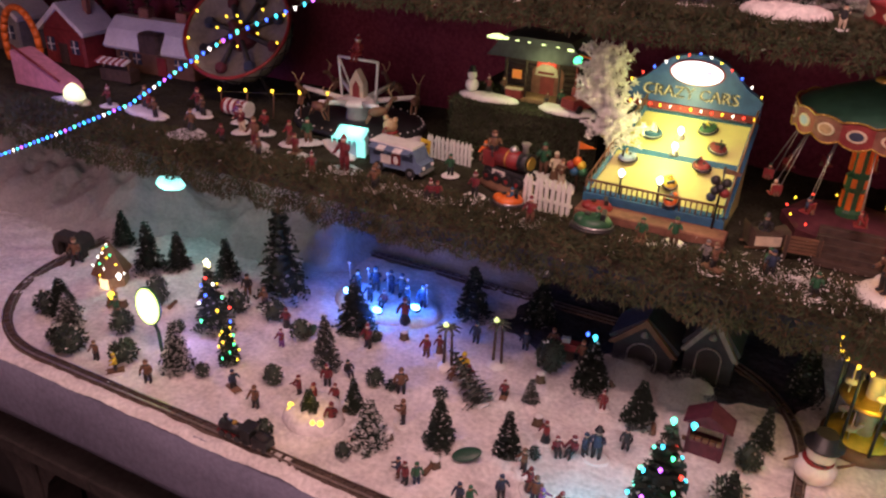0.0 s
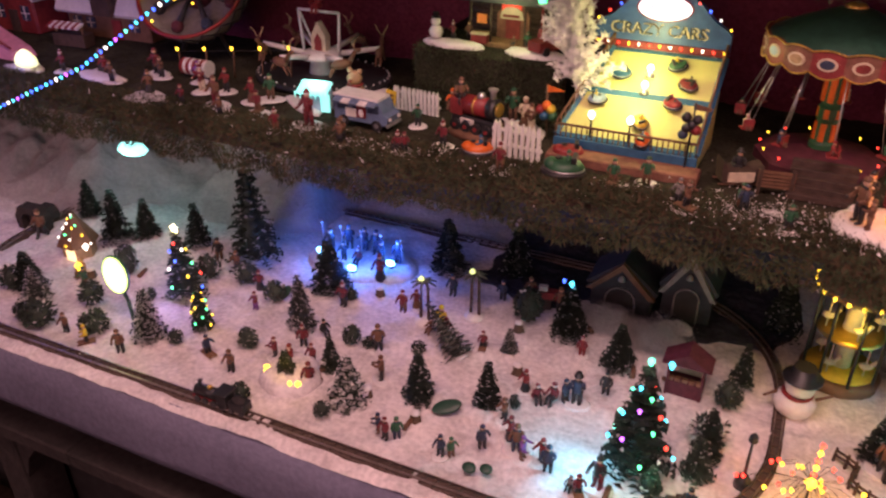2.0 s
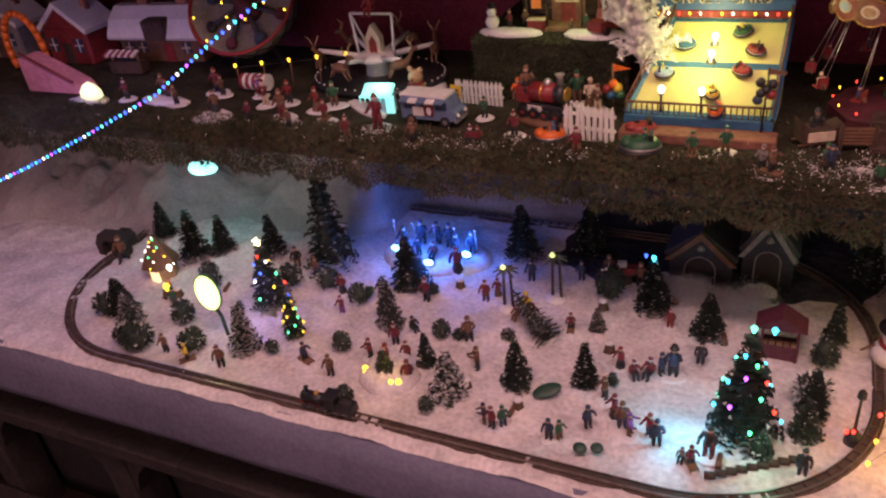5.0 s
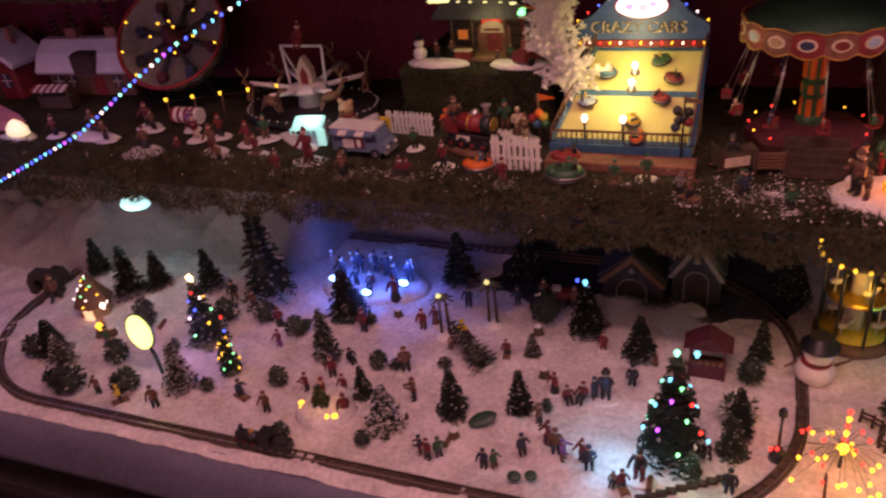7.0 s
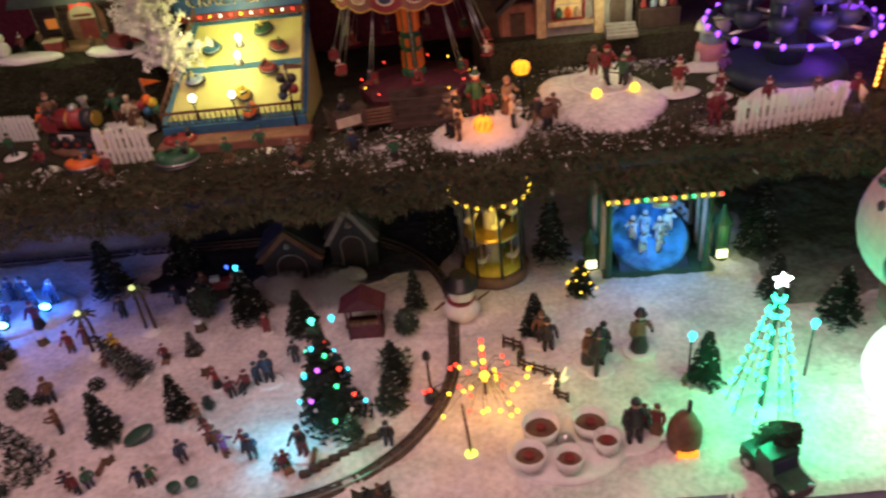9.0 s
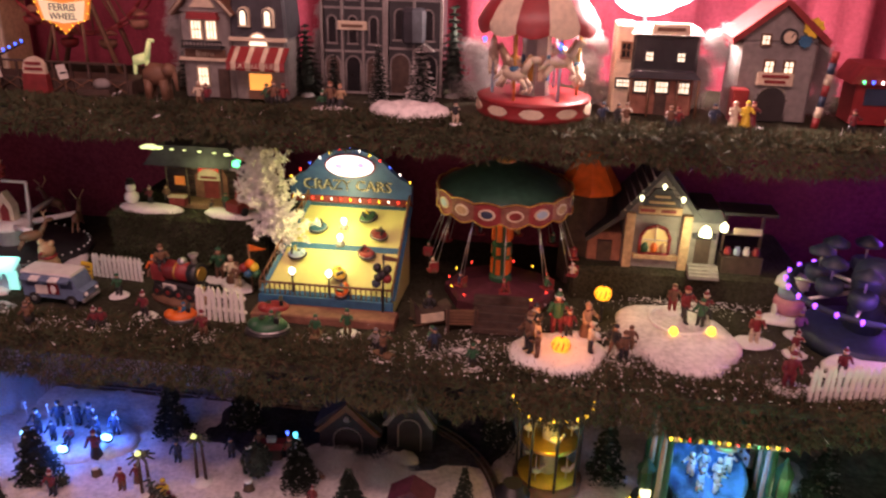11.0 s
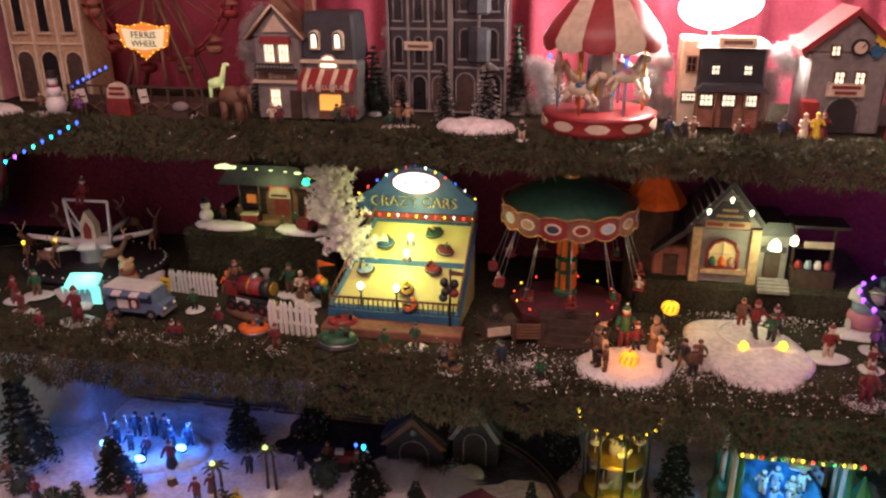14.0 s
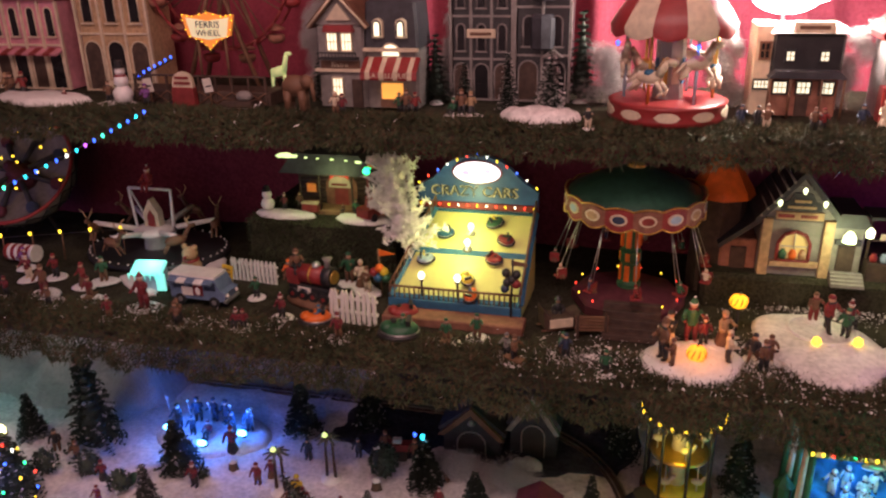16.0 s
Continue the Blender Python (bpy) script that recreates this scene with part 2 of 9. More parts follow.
# ---- mesh helpers ----
class Mesh:
    """Collects vertices and faces; cur is the material slot of the faces that follow."""

    def __init__(self):
        self.v, self.f, self.m, self.cur = [], [], [], 0
        self.s = []

    def add(self, verts, faces, smooth=False):
        k = len(self.v)
        self.v += [tuple(p) for p in verts]
        for q in faces:
            self.f.append([k + i for i in q])
            self.m.append(self.cur)
            self.s.append(smooth)
        return self

    def slot(self, i):
        self.cur = i
        return self

    def box(self, x, y, z, sx, sy, sz, rz=0.0, bev=0.0, taper=1.0, rx=0.0, ry=0.0):
        """A block that stands on z, with chamfered upright and top edges where bev is given."""
        m = Matrix.Translation((x, y, z)) @ Euler((radians(rx), radians(ry), radians(rz))).to_matrix().to_4x4()
        b = bev if bev else min(sx, sy, sz) * 0.06
        rings = []
        for zz, inset, k in ((0, 0, 1), (sz - b, 0, taper), (sz, b, taper)):
            hx, hy = sx / 2 * k - inset, sy / 2 * k - inset
            c = b
            rings.append([(hx - c, -hy), (hx, -hy + c), (hx, hy - c), (hx - c, hy), (-hx + c, hy), (-hx, hy - c), (-hx, -hy + c), (-hx + c, -hy)])
            rings[-1] = [m @ Vector((px, py, zz)) for px, py in rings[-1]]
        vs = [p for r in rings for p in r]
        fs = [[i + 8 * j, (i + 1) % 8 + 8 * j, (i + 1) % 8 + 8 * j + 8, i + 8 * j + 8] for j in range(2) for i in range(8)]
        fs += [list(range(16, 24)), list(range(7, -1, -1))]
        return self.add(vs, fs)

    def tube(self, p0, p1, r0, r1=None, n=8, smooth=True):
        p0, p1 = Vector(p0), Vector(p1)
        r1 = r0 if r1 is None else r1
        q = (p1 - p0).to_track_quat("Z", "Y")
        vs = [p + q @ Vector((r * math.cos(2 * math.pi * i / n), r * math.sin(2 * math.pi * i / n), 0)) for p, r in ((p0, r0), (p1, max(r1, 1e-5))) for i in range(n)]
        self.add(vs, [[i, (i + 1) % n, (i + 1) % n + n, i + n] for i in range(n)], smooth)
        k = len(self.v) - 2 * n
        self.f += [[k + i for i in range(n - 1, -1, -1)], [k + n + i for i in range(n)]]
        self.m += [self.cur] * 2
        self.s += [False] * 2
        return self

    def path(self, pts, r, n=6):
        for a, b in zip(pts, pts[1:]):
            self.tube(a, b, r, r, n)
        return self

    def lathe(self, x, y, z, prof, n=16, smooth=True, sx=1.0, sy=1.0, a0=0.0, wave=0.0, waves=8, closed=False):
        """Turns a profile of (radius, height) round the upright."""
        vs = []
        for r, h in prof:
            for i in range(n):
                a = a0 + 2 * math.pi * i / n
                k = 1 + wave * math.cos(waves * a)
                vs.append((x + r * k * sx * math.cos(a), y + r * k * sy * math.sin(a), z + h))
        fs = [[j * n + i, j * n + (i + 1) % n, (j + 1) * n + (i + 1) % n, (j + 1) * n + i] for j in range(len(prof) - 1) for i in range(n)]
        if closed:
            m = (len(prof) - 1) * n
            return self.add(vs, fs + [[m + i, m + (i + 1) % n, (i + 1) % n, i] for i in range(n)], smooth)
        self.add(vs, fs, smooth)
        k = len(self.v) - n * len(prof)
        self.f += [[k + i for i in range(n - 1, -1, -1)], [k + n * (len(prof) - 1) + i for i in range(n)]]
        self.m += [self.cur] * 2
        self.s += [False] * 2
        return self

    def ball(self, x, y, z, rx, ry=None, rz=None, n=10, jit=0.0):
        ry, rz = ry or rx, rz or ry or rx
        rows_ = max(4, n // 2 + 1)
        vs = [(x, y, z - rz)]
        for j in range(1, rows_):
            t = math.pi * j / rows_
            for i in range(n):
                a = 2 * math.pi * i / n
                k = 1 + (random.uniform(-jit, jit) if jit else 0)
                vs.append((x + k * rx * math.sin(t) * math.cos(a), y + k * ry * math.sin(t) * math.sin(a), z - k * rz * math.cos(t)))
        vs.append((x, y, z + rz))
        fs = [[0, 1 + (i + 1) % n, 1 + i] for i in range(n)]
        fs += [[1 + j * n + i, 1 + j * n + (i + 1) % n, 1 + (j + 1) * n + (i + 1) % n, 1 + (j + 1) * n + i] for j in range(rows_ - 2) for i in range(n)]
        k = 1 + (rows_ - 2) * n
        fs += [[k + i, k + (i + 1) % n, len(vs) - 1] for i in range(n)]
        return self.add(vs, fs, True)

    def prism(self, poly, d, m=None):
        """A flat outline in x and z, d deep in y about 0, carried by m."""
        m = m or Matrix()
        n = len(poly)
        vs = [m @ Vector((px, s * d / 2, pz)) for s in (-1, 1) for px, pz in poly]
        return self.add(vs, [list(range(n)), list(range(2 * n - 1, n - 1, -1))] + [[i + n, (i + 1) % n + n, (i + 1) % n, i] for i in range(n)])

    def data(self, name, mats):
        me = bpy.data.meshes.new(name)
        me.from_pydata(self.v, [], self.f)
        for mm in mats:
            me.materials.append(mm)
        me.polygons.foreach_set("material_index", self.m)
        me.polygons.foreach_set("use_smooth", self.s)
        me.update()
        return me


def part(name, mesh, mats, parent=None, label="", kind=""):
    """Links a mesh as one object under a thing or a part."""
    mats = mats if isinstance(mats, (list, tuple)) else [mats]
    ob = new(name, mesh.data(name, mats) if isinstance(mesh, Mesh) else mesh)
    ob.parent = parent
    return tagged(ob, label, kind=kind)


def thing(name, x, y, z, rz, label, category, group=""):
    ob = new(name)
    ob.empty_display_size = 0.02
    ob.matrix_basis = pose(x, y, z, 0, 0, rz)
    return tagged(ob, label, category, group)


def bulb_mesh(r):
    return Mesh().lathe(0, 0, 0, [(r * 0.45, -r * 1.2), (r * 0.5, -r * 0.6), (r, 0.1 * r), (r * 0.8, r * 0.8), (r * 0.2, r * 1.3)], 8)


BULBS = {}


def bulb(parent, x, y, z, r, m, name="bulb"):
    """One small lamp of a string, on shared mesh data."""
    key = (round(r, 4), m.name)
    if key not in BULBS:
        BULBS[key] = bulb_mesh(r).data("bulb", [m])
    ob = new(name, BULBS[key])
    ob.parent, ob.location = parent, (x, y, z)
    return ob


# ---- structure ----
def structure(name, mesh, mats, label):
    return tagged(part(name, mesh, mats), label, kind="structure")


def sheet(name, x0, x1, y0, y1, z, nx, ny, height, mats, label):
    """An uneven sheet over a tier."""
    b = Mesh()
    vs = []
    for j in range(ny + 1):
        for i in range(nx + 1):
            x, y = x0 + (x1 - x0) * i / nx, y0 + (y1 - y0) * j / ny
            vs.append((x, y, z + height(x, y)))
    b.add(vs, [[j * (nx + 1) + i, j * (nx + 1) + i + 1, (j + 1) * (nx + 1) + i + 1, (j + 1) * (nx + 1) + i] for j in range(ny) for i in range(nx)], True)
    return structure(name, b, mats, label)


def snow_height(x, y):
    n = noise.noise(Vector((x * 9, y * 9, 0.3))) * 0.006 + noise.noise(Vector((x * 26, y * 26, 1.3))) * 0.0045
    n += noise.noise(Vector((x * 75, y * 75, 2.0))) * 0.0022
    return n - 0.006 * max(0, (YB + 0.015 - y) / 0.015)


structure("floor", Mesh().box(-0.5, 0.2, -0.05, 6.4, 5.2, 0.05), DWOOD, "dark wooden floor of the room")
structure("wall_north", Mesh().box(-0.6, YBACK + 0.30, 0, 6.2, 0.1, 2.7), DRED, "dark red wall behind the display")
structure("wall_south", Mesh().box(-0.5, -2.3, 0, 6.2, 0.1, 2.7), ROOM, "dark red wall of the room")
structure("wall_west", Mesh().box(-3.6, 0, 0, 0.1, 4.9, 2.7), ROOM, "dark red side wall")
structure("wall_east", Mesh().box(2.6, 0, 0, 0.1, 4.9, 2.7), ROOM, "dark red side wall")
structure("ceiling", Mesh().box(-0.5, 0, 2.7, 6.4, 4.9, 0.08), ROOM, "dark ceiling of the room")

# curtain with soft upright folds behind the tiers
cur = Mesh()
cv = []
NC = 420
for zz in (0.5, 1.0, 1.45, 2.1):
    for i in range(NC + 1):
        x = -3.2 + 5.4 * i / NC
        cv.append((x, YBACK - 0.21 + 0.014 * math.sin(x * 42 + 2 * math.sin(x * 5)) + 0.006 * math.sin(x * 97 + zz), zz))
cur.add(cv, [[j * (NC + 1) + i, j * (NC + 1) + i + 1, (j + 1) * (NC + 1) + i + 1, (j + 1) * (NC + 1) + i] for j in range(3) for i in range(NC)], True)
structure("curtain", cur, CURTAIN, "wine red curtain hanging behind all three tiers")

# bottom tier: board, fascia on brackets, cotton snow
structure("bottom_board", Mesh().box((X0 + X1) / 2, (YB + YBACK) / 2 - 0.1, ZB - 0.06, X1 - X0, YBACK - YB - 0.2, 0.045), DWOOD, "wooden board under the snow")
fas = Mesh()
fv = []
for k, (dy, dz) in enumerate(((0.012, -0.004), (-0.004, -0.012), (-0.008, -0.06), (-0.012, -0.125), (-0.004, -0.15), (0.02, -0.152))):
    for i in range(301):
        x = X0 + (X1 - X0) * i / 300
        fv.append((x, YB + dy + 0.004 * noise.noise(Vector((x * 6, k * 0.5, 0))), ZB + dz + 0.003 * noise.noise(Vector((x * 9, k, 4)))))
fas.add(fv, [[k * 301 + i, (k + 1) * 301 + i, (k + 1) * 301 + i + 1, k * 301 + i + 1] for k in range(5) for i in range(300)], True)
structure("fascia", fas, FASCIA, "grey lavender cloth band along the front of the snow table")
# shade under the table, made as a near-black box behind the piers
structure("recess_shade_box", Mesh().box((X0 + X1) / 2, YB + 0.32, 0.0, X1 - X0, 0.4, 0.60), DARK, "dark box that stands for the shade under the table")
for i in range(9):
    x = X0 + 0.18 + i * 0.46
    b = Mesh().box(x, YB + 0.06, 0, 0.07, 0.1, 0.40, bev=0.006)
    for s in (-1, 1):
        b.prism([(s * 0.035, 0.40), (s * 0.035, 0.26), (s * 0.06, 0.33), (s * 0.10, 0.375), (s * 0.19, 0.40)][::s], 0.08, Matrix.Translation((x, YB + 0.06, 0)))
    b.box(x, YB + 0.055, 0.40, 0.46, 0.11, 0.035, bev=0.004)
    structure("bracket_pier", b, STONE, "dark stone pier with arched brackets under the table")
structure("underfloor_step", Mesh().box((X0 + X1) / 2, YB - 0.12, 0, X1 - X0, 0.26, 0.12, bev=0.01), STONE, "dark stone step at the foot of the table")

structure("back_cloth", Mesh().box((X0 + X1) / 2, 1.66, ZB - 0.01, X1 - X0, 0.012, ZM - ZB - 0.04), NAVY, "dark blue cloth behind the bottom tier")
sheet("snow_ground", X0, X1, YB, YBACK - 0.2, ZB, 640, 190, snow_height, SNOW, "cotton snow sheet over the bottom tier")



def ease(v):
    v = min(1.0, max(0.0, v))
    return v * v * (3 - 2 * v)


def bank_height(x, y):
    """Cotton wool heaped against the back of the table at its far end."""
    front = 1.245 - 0.13 * ease((-1.42 - x) / 0.2) + 0.03 * noise.noise(Vector((x * 6, 0.4, 0)))
    up = ease((y - front) / 0.30) * ease((-0.90 - x) / 0.16)
    lumps = 0.075 * noise.noise(Vector((x * 7, y * 6, 1.7))) + 0.030 * noise.noise(Vector((x * 19, y * 19, 4.1))) + 0.009 * noise.noise(Vector((x * 60, y * 60, 0.2)))
    return -0.03 + up * (0.165 + lumps + 0.05 * noise.noise(Vector((x * 3.1, 7.0, 0))))


sheet("cotton_bank", X0, -0.88, 1.07, 1.655, ZB, 240, 110, bank_height, COTTON, "grey white cotton wool bank heaped behind the trees")


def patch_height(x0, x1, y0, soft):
    """A thin sheet over the snow that carries painted dimness inside soft-edged bounds."""
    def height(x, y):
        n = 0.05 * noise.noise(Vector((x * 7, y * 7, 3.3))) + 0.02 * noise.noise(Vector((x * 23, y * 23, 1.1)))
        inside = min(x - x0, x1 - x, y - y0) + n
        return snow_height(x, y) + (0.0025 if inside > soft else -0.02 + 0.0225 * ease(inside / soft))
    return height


# shade of the shelf on the back snow, laid on as a dark sheet
sheet("dark_ground", -0.62, 0.16, 1.22, 1.655, ZB, 160, 100, patch_height(-0.56, 0.10, 1.315, 0.03), SHELF_SHADE, "dark sheet for the shelf's shade on the snow round the chapels")
# dim green light on the end of the snow, put into a coloured sheet
sheet("moss_ground", 0.55, X1, 0.98, 1.655, ZB, 160, 130, patch_height(0.64, 2.0, 1.12, 0.06), FIRGREY, "grey green sheet for the dim green light on the snow at the table's end")


def shelf(name, yf, z, label, th=0.02):
    structure(name, Mesh().box((X0 + X1) / 2, (yf + YBACK - 0.22) / 2, z - th, X1 - X0, YBACK - 0.22 - yf, th, bev=0.003), DWOOD, label)


# added sheet that darkens the middle tier's back as shade would
structure("back_shade_middle", Mesh().box((X0 + X1) / 2, 1.70, ZM - 0.01, X1 - X0, 0.010, ZT - ZM - 0.03), MIDSHADE, "dark maroon sheet for the shaded curtain behind the middle tier")
shelf("shelf_middle", YM + 0.012, ZM - 0.012, "dark wooden middle shelf")
shelf("shelf_top", YT + 0.012, ZT - 0.012, "dark wooden top shelf")


def mat_height(x, y):
    return 0.004 * noise.noise(Vector((x * 25, y * 25, 0))) + 0.003 * noise.noise(Vector((x * 70, y * 70, 3))) - 0.004


sheet("mat_middle", X0, X1, YM, YBACK - 0.22, ZM, 500, 70, mat_height, MOSS, "green brown moss mat on the middle shelf")
sheet("mat_top", X0, X1, YT, YBACK - 0.22, ZT, 500, 50, mat_height, MOSS, "green brown moss mat on the top shelf")


def garland(name, yf, z, drop, count, seed, label, deep):
    """Short needles that cover the front strip of a shelf and hang over its edge."""
    rng = np.random.default_rng(seed)
    x = rng.uniform(X0, X1, count)
    s = rng.uniform(-drop, deep, count)
    on = s > 0
    wob = 0.006 * np.sin(x * 31 + 3 * np.sin(x * 7)) + 0.004 * np.sin(x * 83)
    y = np.where(on, yf + s, yf - 0.002 - (0.014 + wob) * np.clip(-s / 0.022, 0, 1))
    zz = np.where(on, z + 0.002 - 0.006 * np.clip(1 - s / 0.02, 0, 1), z + s * (1 + wob * 9))
    base = np.stack([x, y, zz], 1)
    d = rng.normal(0, 1, (count, 3))
    d[:, 2] = np.where(on, np.abs(d[:, 2]) * 0.7 + 0.1, d[:, 2] - 0.7)
    d[:, 1] = np.where(on, d[:, 1], -np.abs(d[:, 1]) * 0.8)
    d /= np.linalg.norm(d, axis=1)[:, None]
    L = rng.uniform(0.007, 0.017, count)[:, None]
    side = np.cross(d, rng.normal(0, 1, (count, 3)))
    side /= np.linalg.norm(side, axis=1)[:, None]
    w = rng.uniform(0.0008, 0.0018, count)[:, None]
    tri = np.stack([base - side * w, base + side * w, base + d * L], 1).reshape(-1, 3)
    me = bpy.data.meshes.new(name)
    me.from_pydata(tri.tolist(), [], np.arange(count * 3).reshape(-1, 3).tolist())
    for m in (NEEDLE, NEEDLE_TIP, SNOWP):
        me.materials.append(m)
    flake = (rng.random(count) < 0.0015).astype(int) * 2
    me.polygons.foreach_set("material_index", np.where(flake > 0, 2, (rng.random(count) < 0.3).astype(int)))
    ob = new(name, me)
    return tagged(ob, label, "garland", kind="stuff")


garland("garland_middle", YM, ZM, 0.064, 90000, 3, "green brown needle garland along the middle shelf edge", 0.10)
garland("garland_top", YT, ZT, 0.046, 80000, 4, "green brown needle garland along the top shelf edge", 0.07)


def scatter_flakes(name, cx, cy, z, rx, ry, count, seed, label):
    """Crumbs of loose artificial snow."""
    rng = np.random.default_rng(seed)
    a, r = rng.uniform(0, 6.283, count), np.abs(rng.normal(0, 0.5, count))
    c = np.stack([cx + rx * r * np.cos(a), np.maximum(cy + ry * r * np.sin(a), YM - 0.01), np.full(count, z) + rng.uniform(0.002, 0.01, count)], 1)
    q = rng.normal(0, 1, (count, 4, 3)) * rng.uniform(0.0005, 0.0016, count)[:, None, None]
    v = (c[:, None, :] + q).reshape(-1, 3)
    f = []
    for i in range(count):
        k = 4 * i
        f += [[k, k + 1, k + 2], [k, k + 2, k + 3], [k, k + 3, k + 1], [k + 1, k + 3, k + 2]]
    me = bpy.data.meshes.new(name)
    me.from_pydata(v.tolist(), [], f)
    me.materials.append(SNOWP)
    tagged(new(name, me), label, "snow", kind="stuff")


scatter_flakes("snow_crumbs", 0.02, 1.18, ZM, 0.16, 0.09, 900, 5, "loose white snow crumbs on the moss mat")
scatter_flakes("snow_crumbs", 0.33, 1.22, ZM, 0.30, 0.14, 2600, 6, "loose white snow crumbs round the snow mound")
scatter_flakes("snow_crumbs", 0.43, 1.42, ZM + 0.004, 0.20, 0.05, 900, 7, "loose white snow crumbs before the shop")
scatter_flakes("snow_crumbs", -0.62, 1.17, ZM, 0.5, 0.06, 450, 8, "loose white snow crumbs on the moss mat")


# ---- trees ----
def fir_crown(h, w, snow, seed, tiers=13, lean=0.0):
    """A crown of drooping twigs, each with needle blades, in uneven whorls."""
    rng = random.Random(seed)
    b = Mesh()
    for t in range(tiers):
        f = t / (tiers - 1)
        z = h * (0.10 + 0.86 * f)
        reach = w / 2 * (1 - f) ** 0.85 + w * 0.03
        n = max(4, int(13 * (1 - f) + 4))
        for k in range(n):
            a = 2 * math.pi * (k + rng.random() * 0.8) / n + t
            r = reach * rng.uniform(0.72, 1.12)
            out = Vector((math.cos(a), math.sin(a), 0))
            side = Vector((-out.y, out.x, 0))
            p0, p1 = Vector((0, 0, z)), out * r + Vector((0, 0, z - 0.30 * r + h * rng.uniform(-0.02, 0.02)))
            for s in range(5):
                g = 0.30 + 0.175 * s
                c = p0.lerp(p1, g)
                wd = w * 0.075 * (1.2 - 0.5 * g) + 0.0015
                for sg in (-1, 1):
                    b.cur = 1 if rng.random() < snow * (0.4 + g) else 0
                    tip = c + out * wd * 0.8 + side * sg * wd * 1.25 + Vector((0, 0, rng.uniform(-0.3, 0.4) * wd))
                    b.add([c - out * wd * 0.3, c + out * wd * 0.35 + Vector((0, 0, wd * 0.25)), tip], [[0, 1, 2]])
                    b.add([c + Vector((0, 0, -wd * 0.2)), tip, c + out * wd * 0.9 + Vector((0, 0, wd * 0.1))], [[0, 1, 2]])
    b.cur = 0
    b.lathe(0, 0, 0, [(w * 0.20, h * 0.10), (w * 0.23, h * 0.2), (w * 0.10, h * 0.62), (w * 0.01, h * 0.97)], 9)
    return b


def fir(x, y, h, w, snow=0.05, green=None, label="dark green model fir tree on the snow", z=None, rz=0, name="fir_tree", group="model fir trees", tilt=0):
    z = ZB if z is None else z
    t = thing(name, x, y, z, rz, label, "tree", group)
    if tilt:
        t.matrix_basis = pose(x, y, z, 0, tilt, rz)
    part("trunk", Mesh().tube((0, 0, -0.004), (0, 0, h * 0.5), w * 0.07, w * 0.02, 7), BARK, t)
    part("crown", fir_crown(h, w, snow, int(abs(x * 9173 + y * 777))), [green or FIR, SNOWP], t)
    part("stand", Mesh().lathe(0, 0, -0.004, [(w * 0.24, 0), (w * 0.22, 0.004), (w * 0.1, 0.008)], 9), SNOWP, t)
    return t


def bush(x, y, r, h, snow=0.1, z=None, green=None, label="round dark green model bush on the snow"):
    z = ZB if z is None else z
    rng = random.Random(int(abs(x * 5000 + y * 311)))
    t = thing("bush", x, y, z, 0, label, "bush", "model bushes")
    b = Mesh().ball(0, 0, h * 0.45, r * 0.72, r * 0.72, h * 0.42, 9, 0.12)
    for k in range(260):
        a, u = rng.uniform(0, 6.283), rng.uniform(-0.6, 1)
        d = Vector((math.cos(a) * math.sqrt(1 - u * u), math.sin(a) * math.sqrt(1 - u * u), u))
        c = Vector((d.x * r * 0.8, d.y * r * 0.8, h * 0.46 + d.z * h * 0.42))
        s = Vector((rng.uniform(-1, 1), rng.uniform(-1, 1), rng.uniform(-1, 1))).normalized() * r * 0.14
        b.cur = 1 if rng.random() < snow else 0
        b.add([c - s, c + s, c + d * r * rng.uniform(0.18, 0.36)], [[0, 1, 2]])
    part("foliage", b, [green or FIR, SNOWP], t)
    part("stem", Mesh().tube((0, 0, -0.003), (0, 0, h * 0.4), r * 0.16, r * 0.1, 6), BARK, t)
    return t


def light_up(t, h, w, r, mats, n, seed, f0=0.08, f1=0.92):
    rng = random.Random(seed)
    for k in range(n):
        f = f0 + (f1 - f0) * (k + 0.5) / n
        a = k * 2.4 + rng.uniform(-0.3, 0.3)
        rr = w / 2 * (1 - f) ** 0.85 * 1.02 + 0.003
        bulb(t, rr * math.cos(a), rr * math.sin(a), h * (0.08 + 0.86 * f), r, mats[k % len(mats)], "light_bulb")


SNOWY = "snow-flecked green model fir tree on the snow"
fir(-1.012, 1.216, 0.245, 0.115, 0.10, label="tall dark fir tree with white flecks")
fir(-1.369, 1.162, 0.13, 0.075)
fir(-1.315, 1.20, 0.10, 0.06)
fir(-0.771, 1.040, 0.125, 0.055, 0.15, FIRGREY, "slender grey green fir tree on the snow")
fir(-0.800, 1.189, 0.115, 0.088)
fir(-1.019, 0.891, 0.112, 0.068, 0.35, label=SNOWY)
fir(-0.578, 0.896, 0.095, 0.068, 0.40, label=SNOWY)
fir(-0.650, 0.956, 0.073, 0.036)
fir(-0.471, 0.953, 0.10, 0.056)
fir(-0.357, 0.988, 0.094, 0.046)
t = fir(-0.292, 1.244, 0.110, 0.072)
bulb(t, 0, -0.006, 0.118, 0.005, G_CYAN, "light_bulb")
bulb(t, -0.014, -0.01, 0.124, 0.0036, G_BLUE, "light_bulb")
fir(-0.376, 1.144, 0.052, 0.030, 0.1, FIRGREY, "small grey green fir tree on the snow")
fir(-0.062, 0.914, 0.048, 0.034)
fir(-0.005, 0.977, 0.072, 0.048)
fir(0.002, 1.02, 0.10, 0.046)
fir(0.031, 1.227, 0.090, 0.04)
fir(-1.376, 0.919, 0.090, 0.07)
fir(-1.33, 0.895, 0.075, 0.06, 0.2, FIRGREY, "small grey green fir tree on the snow")
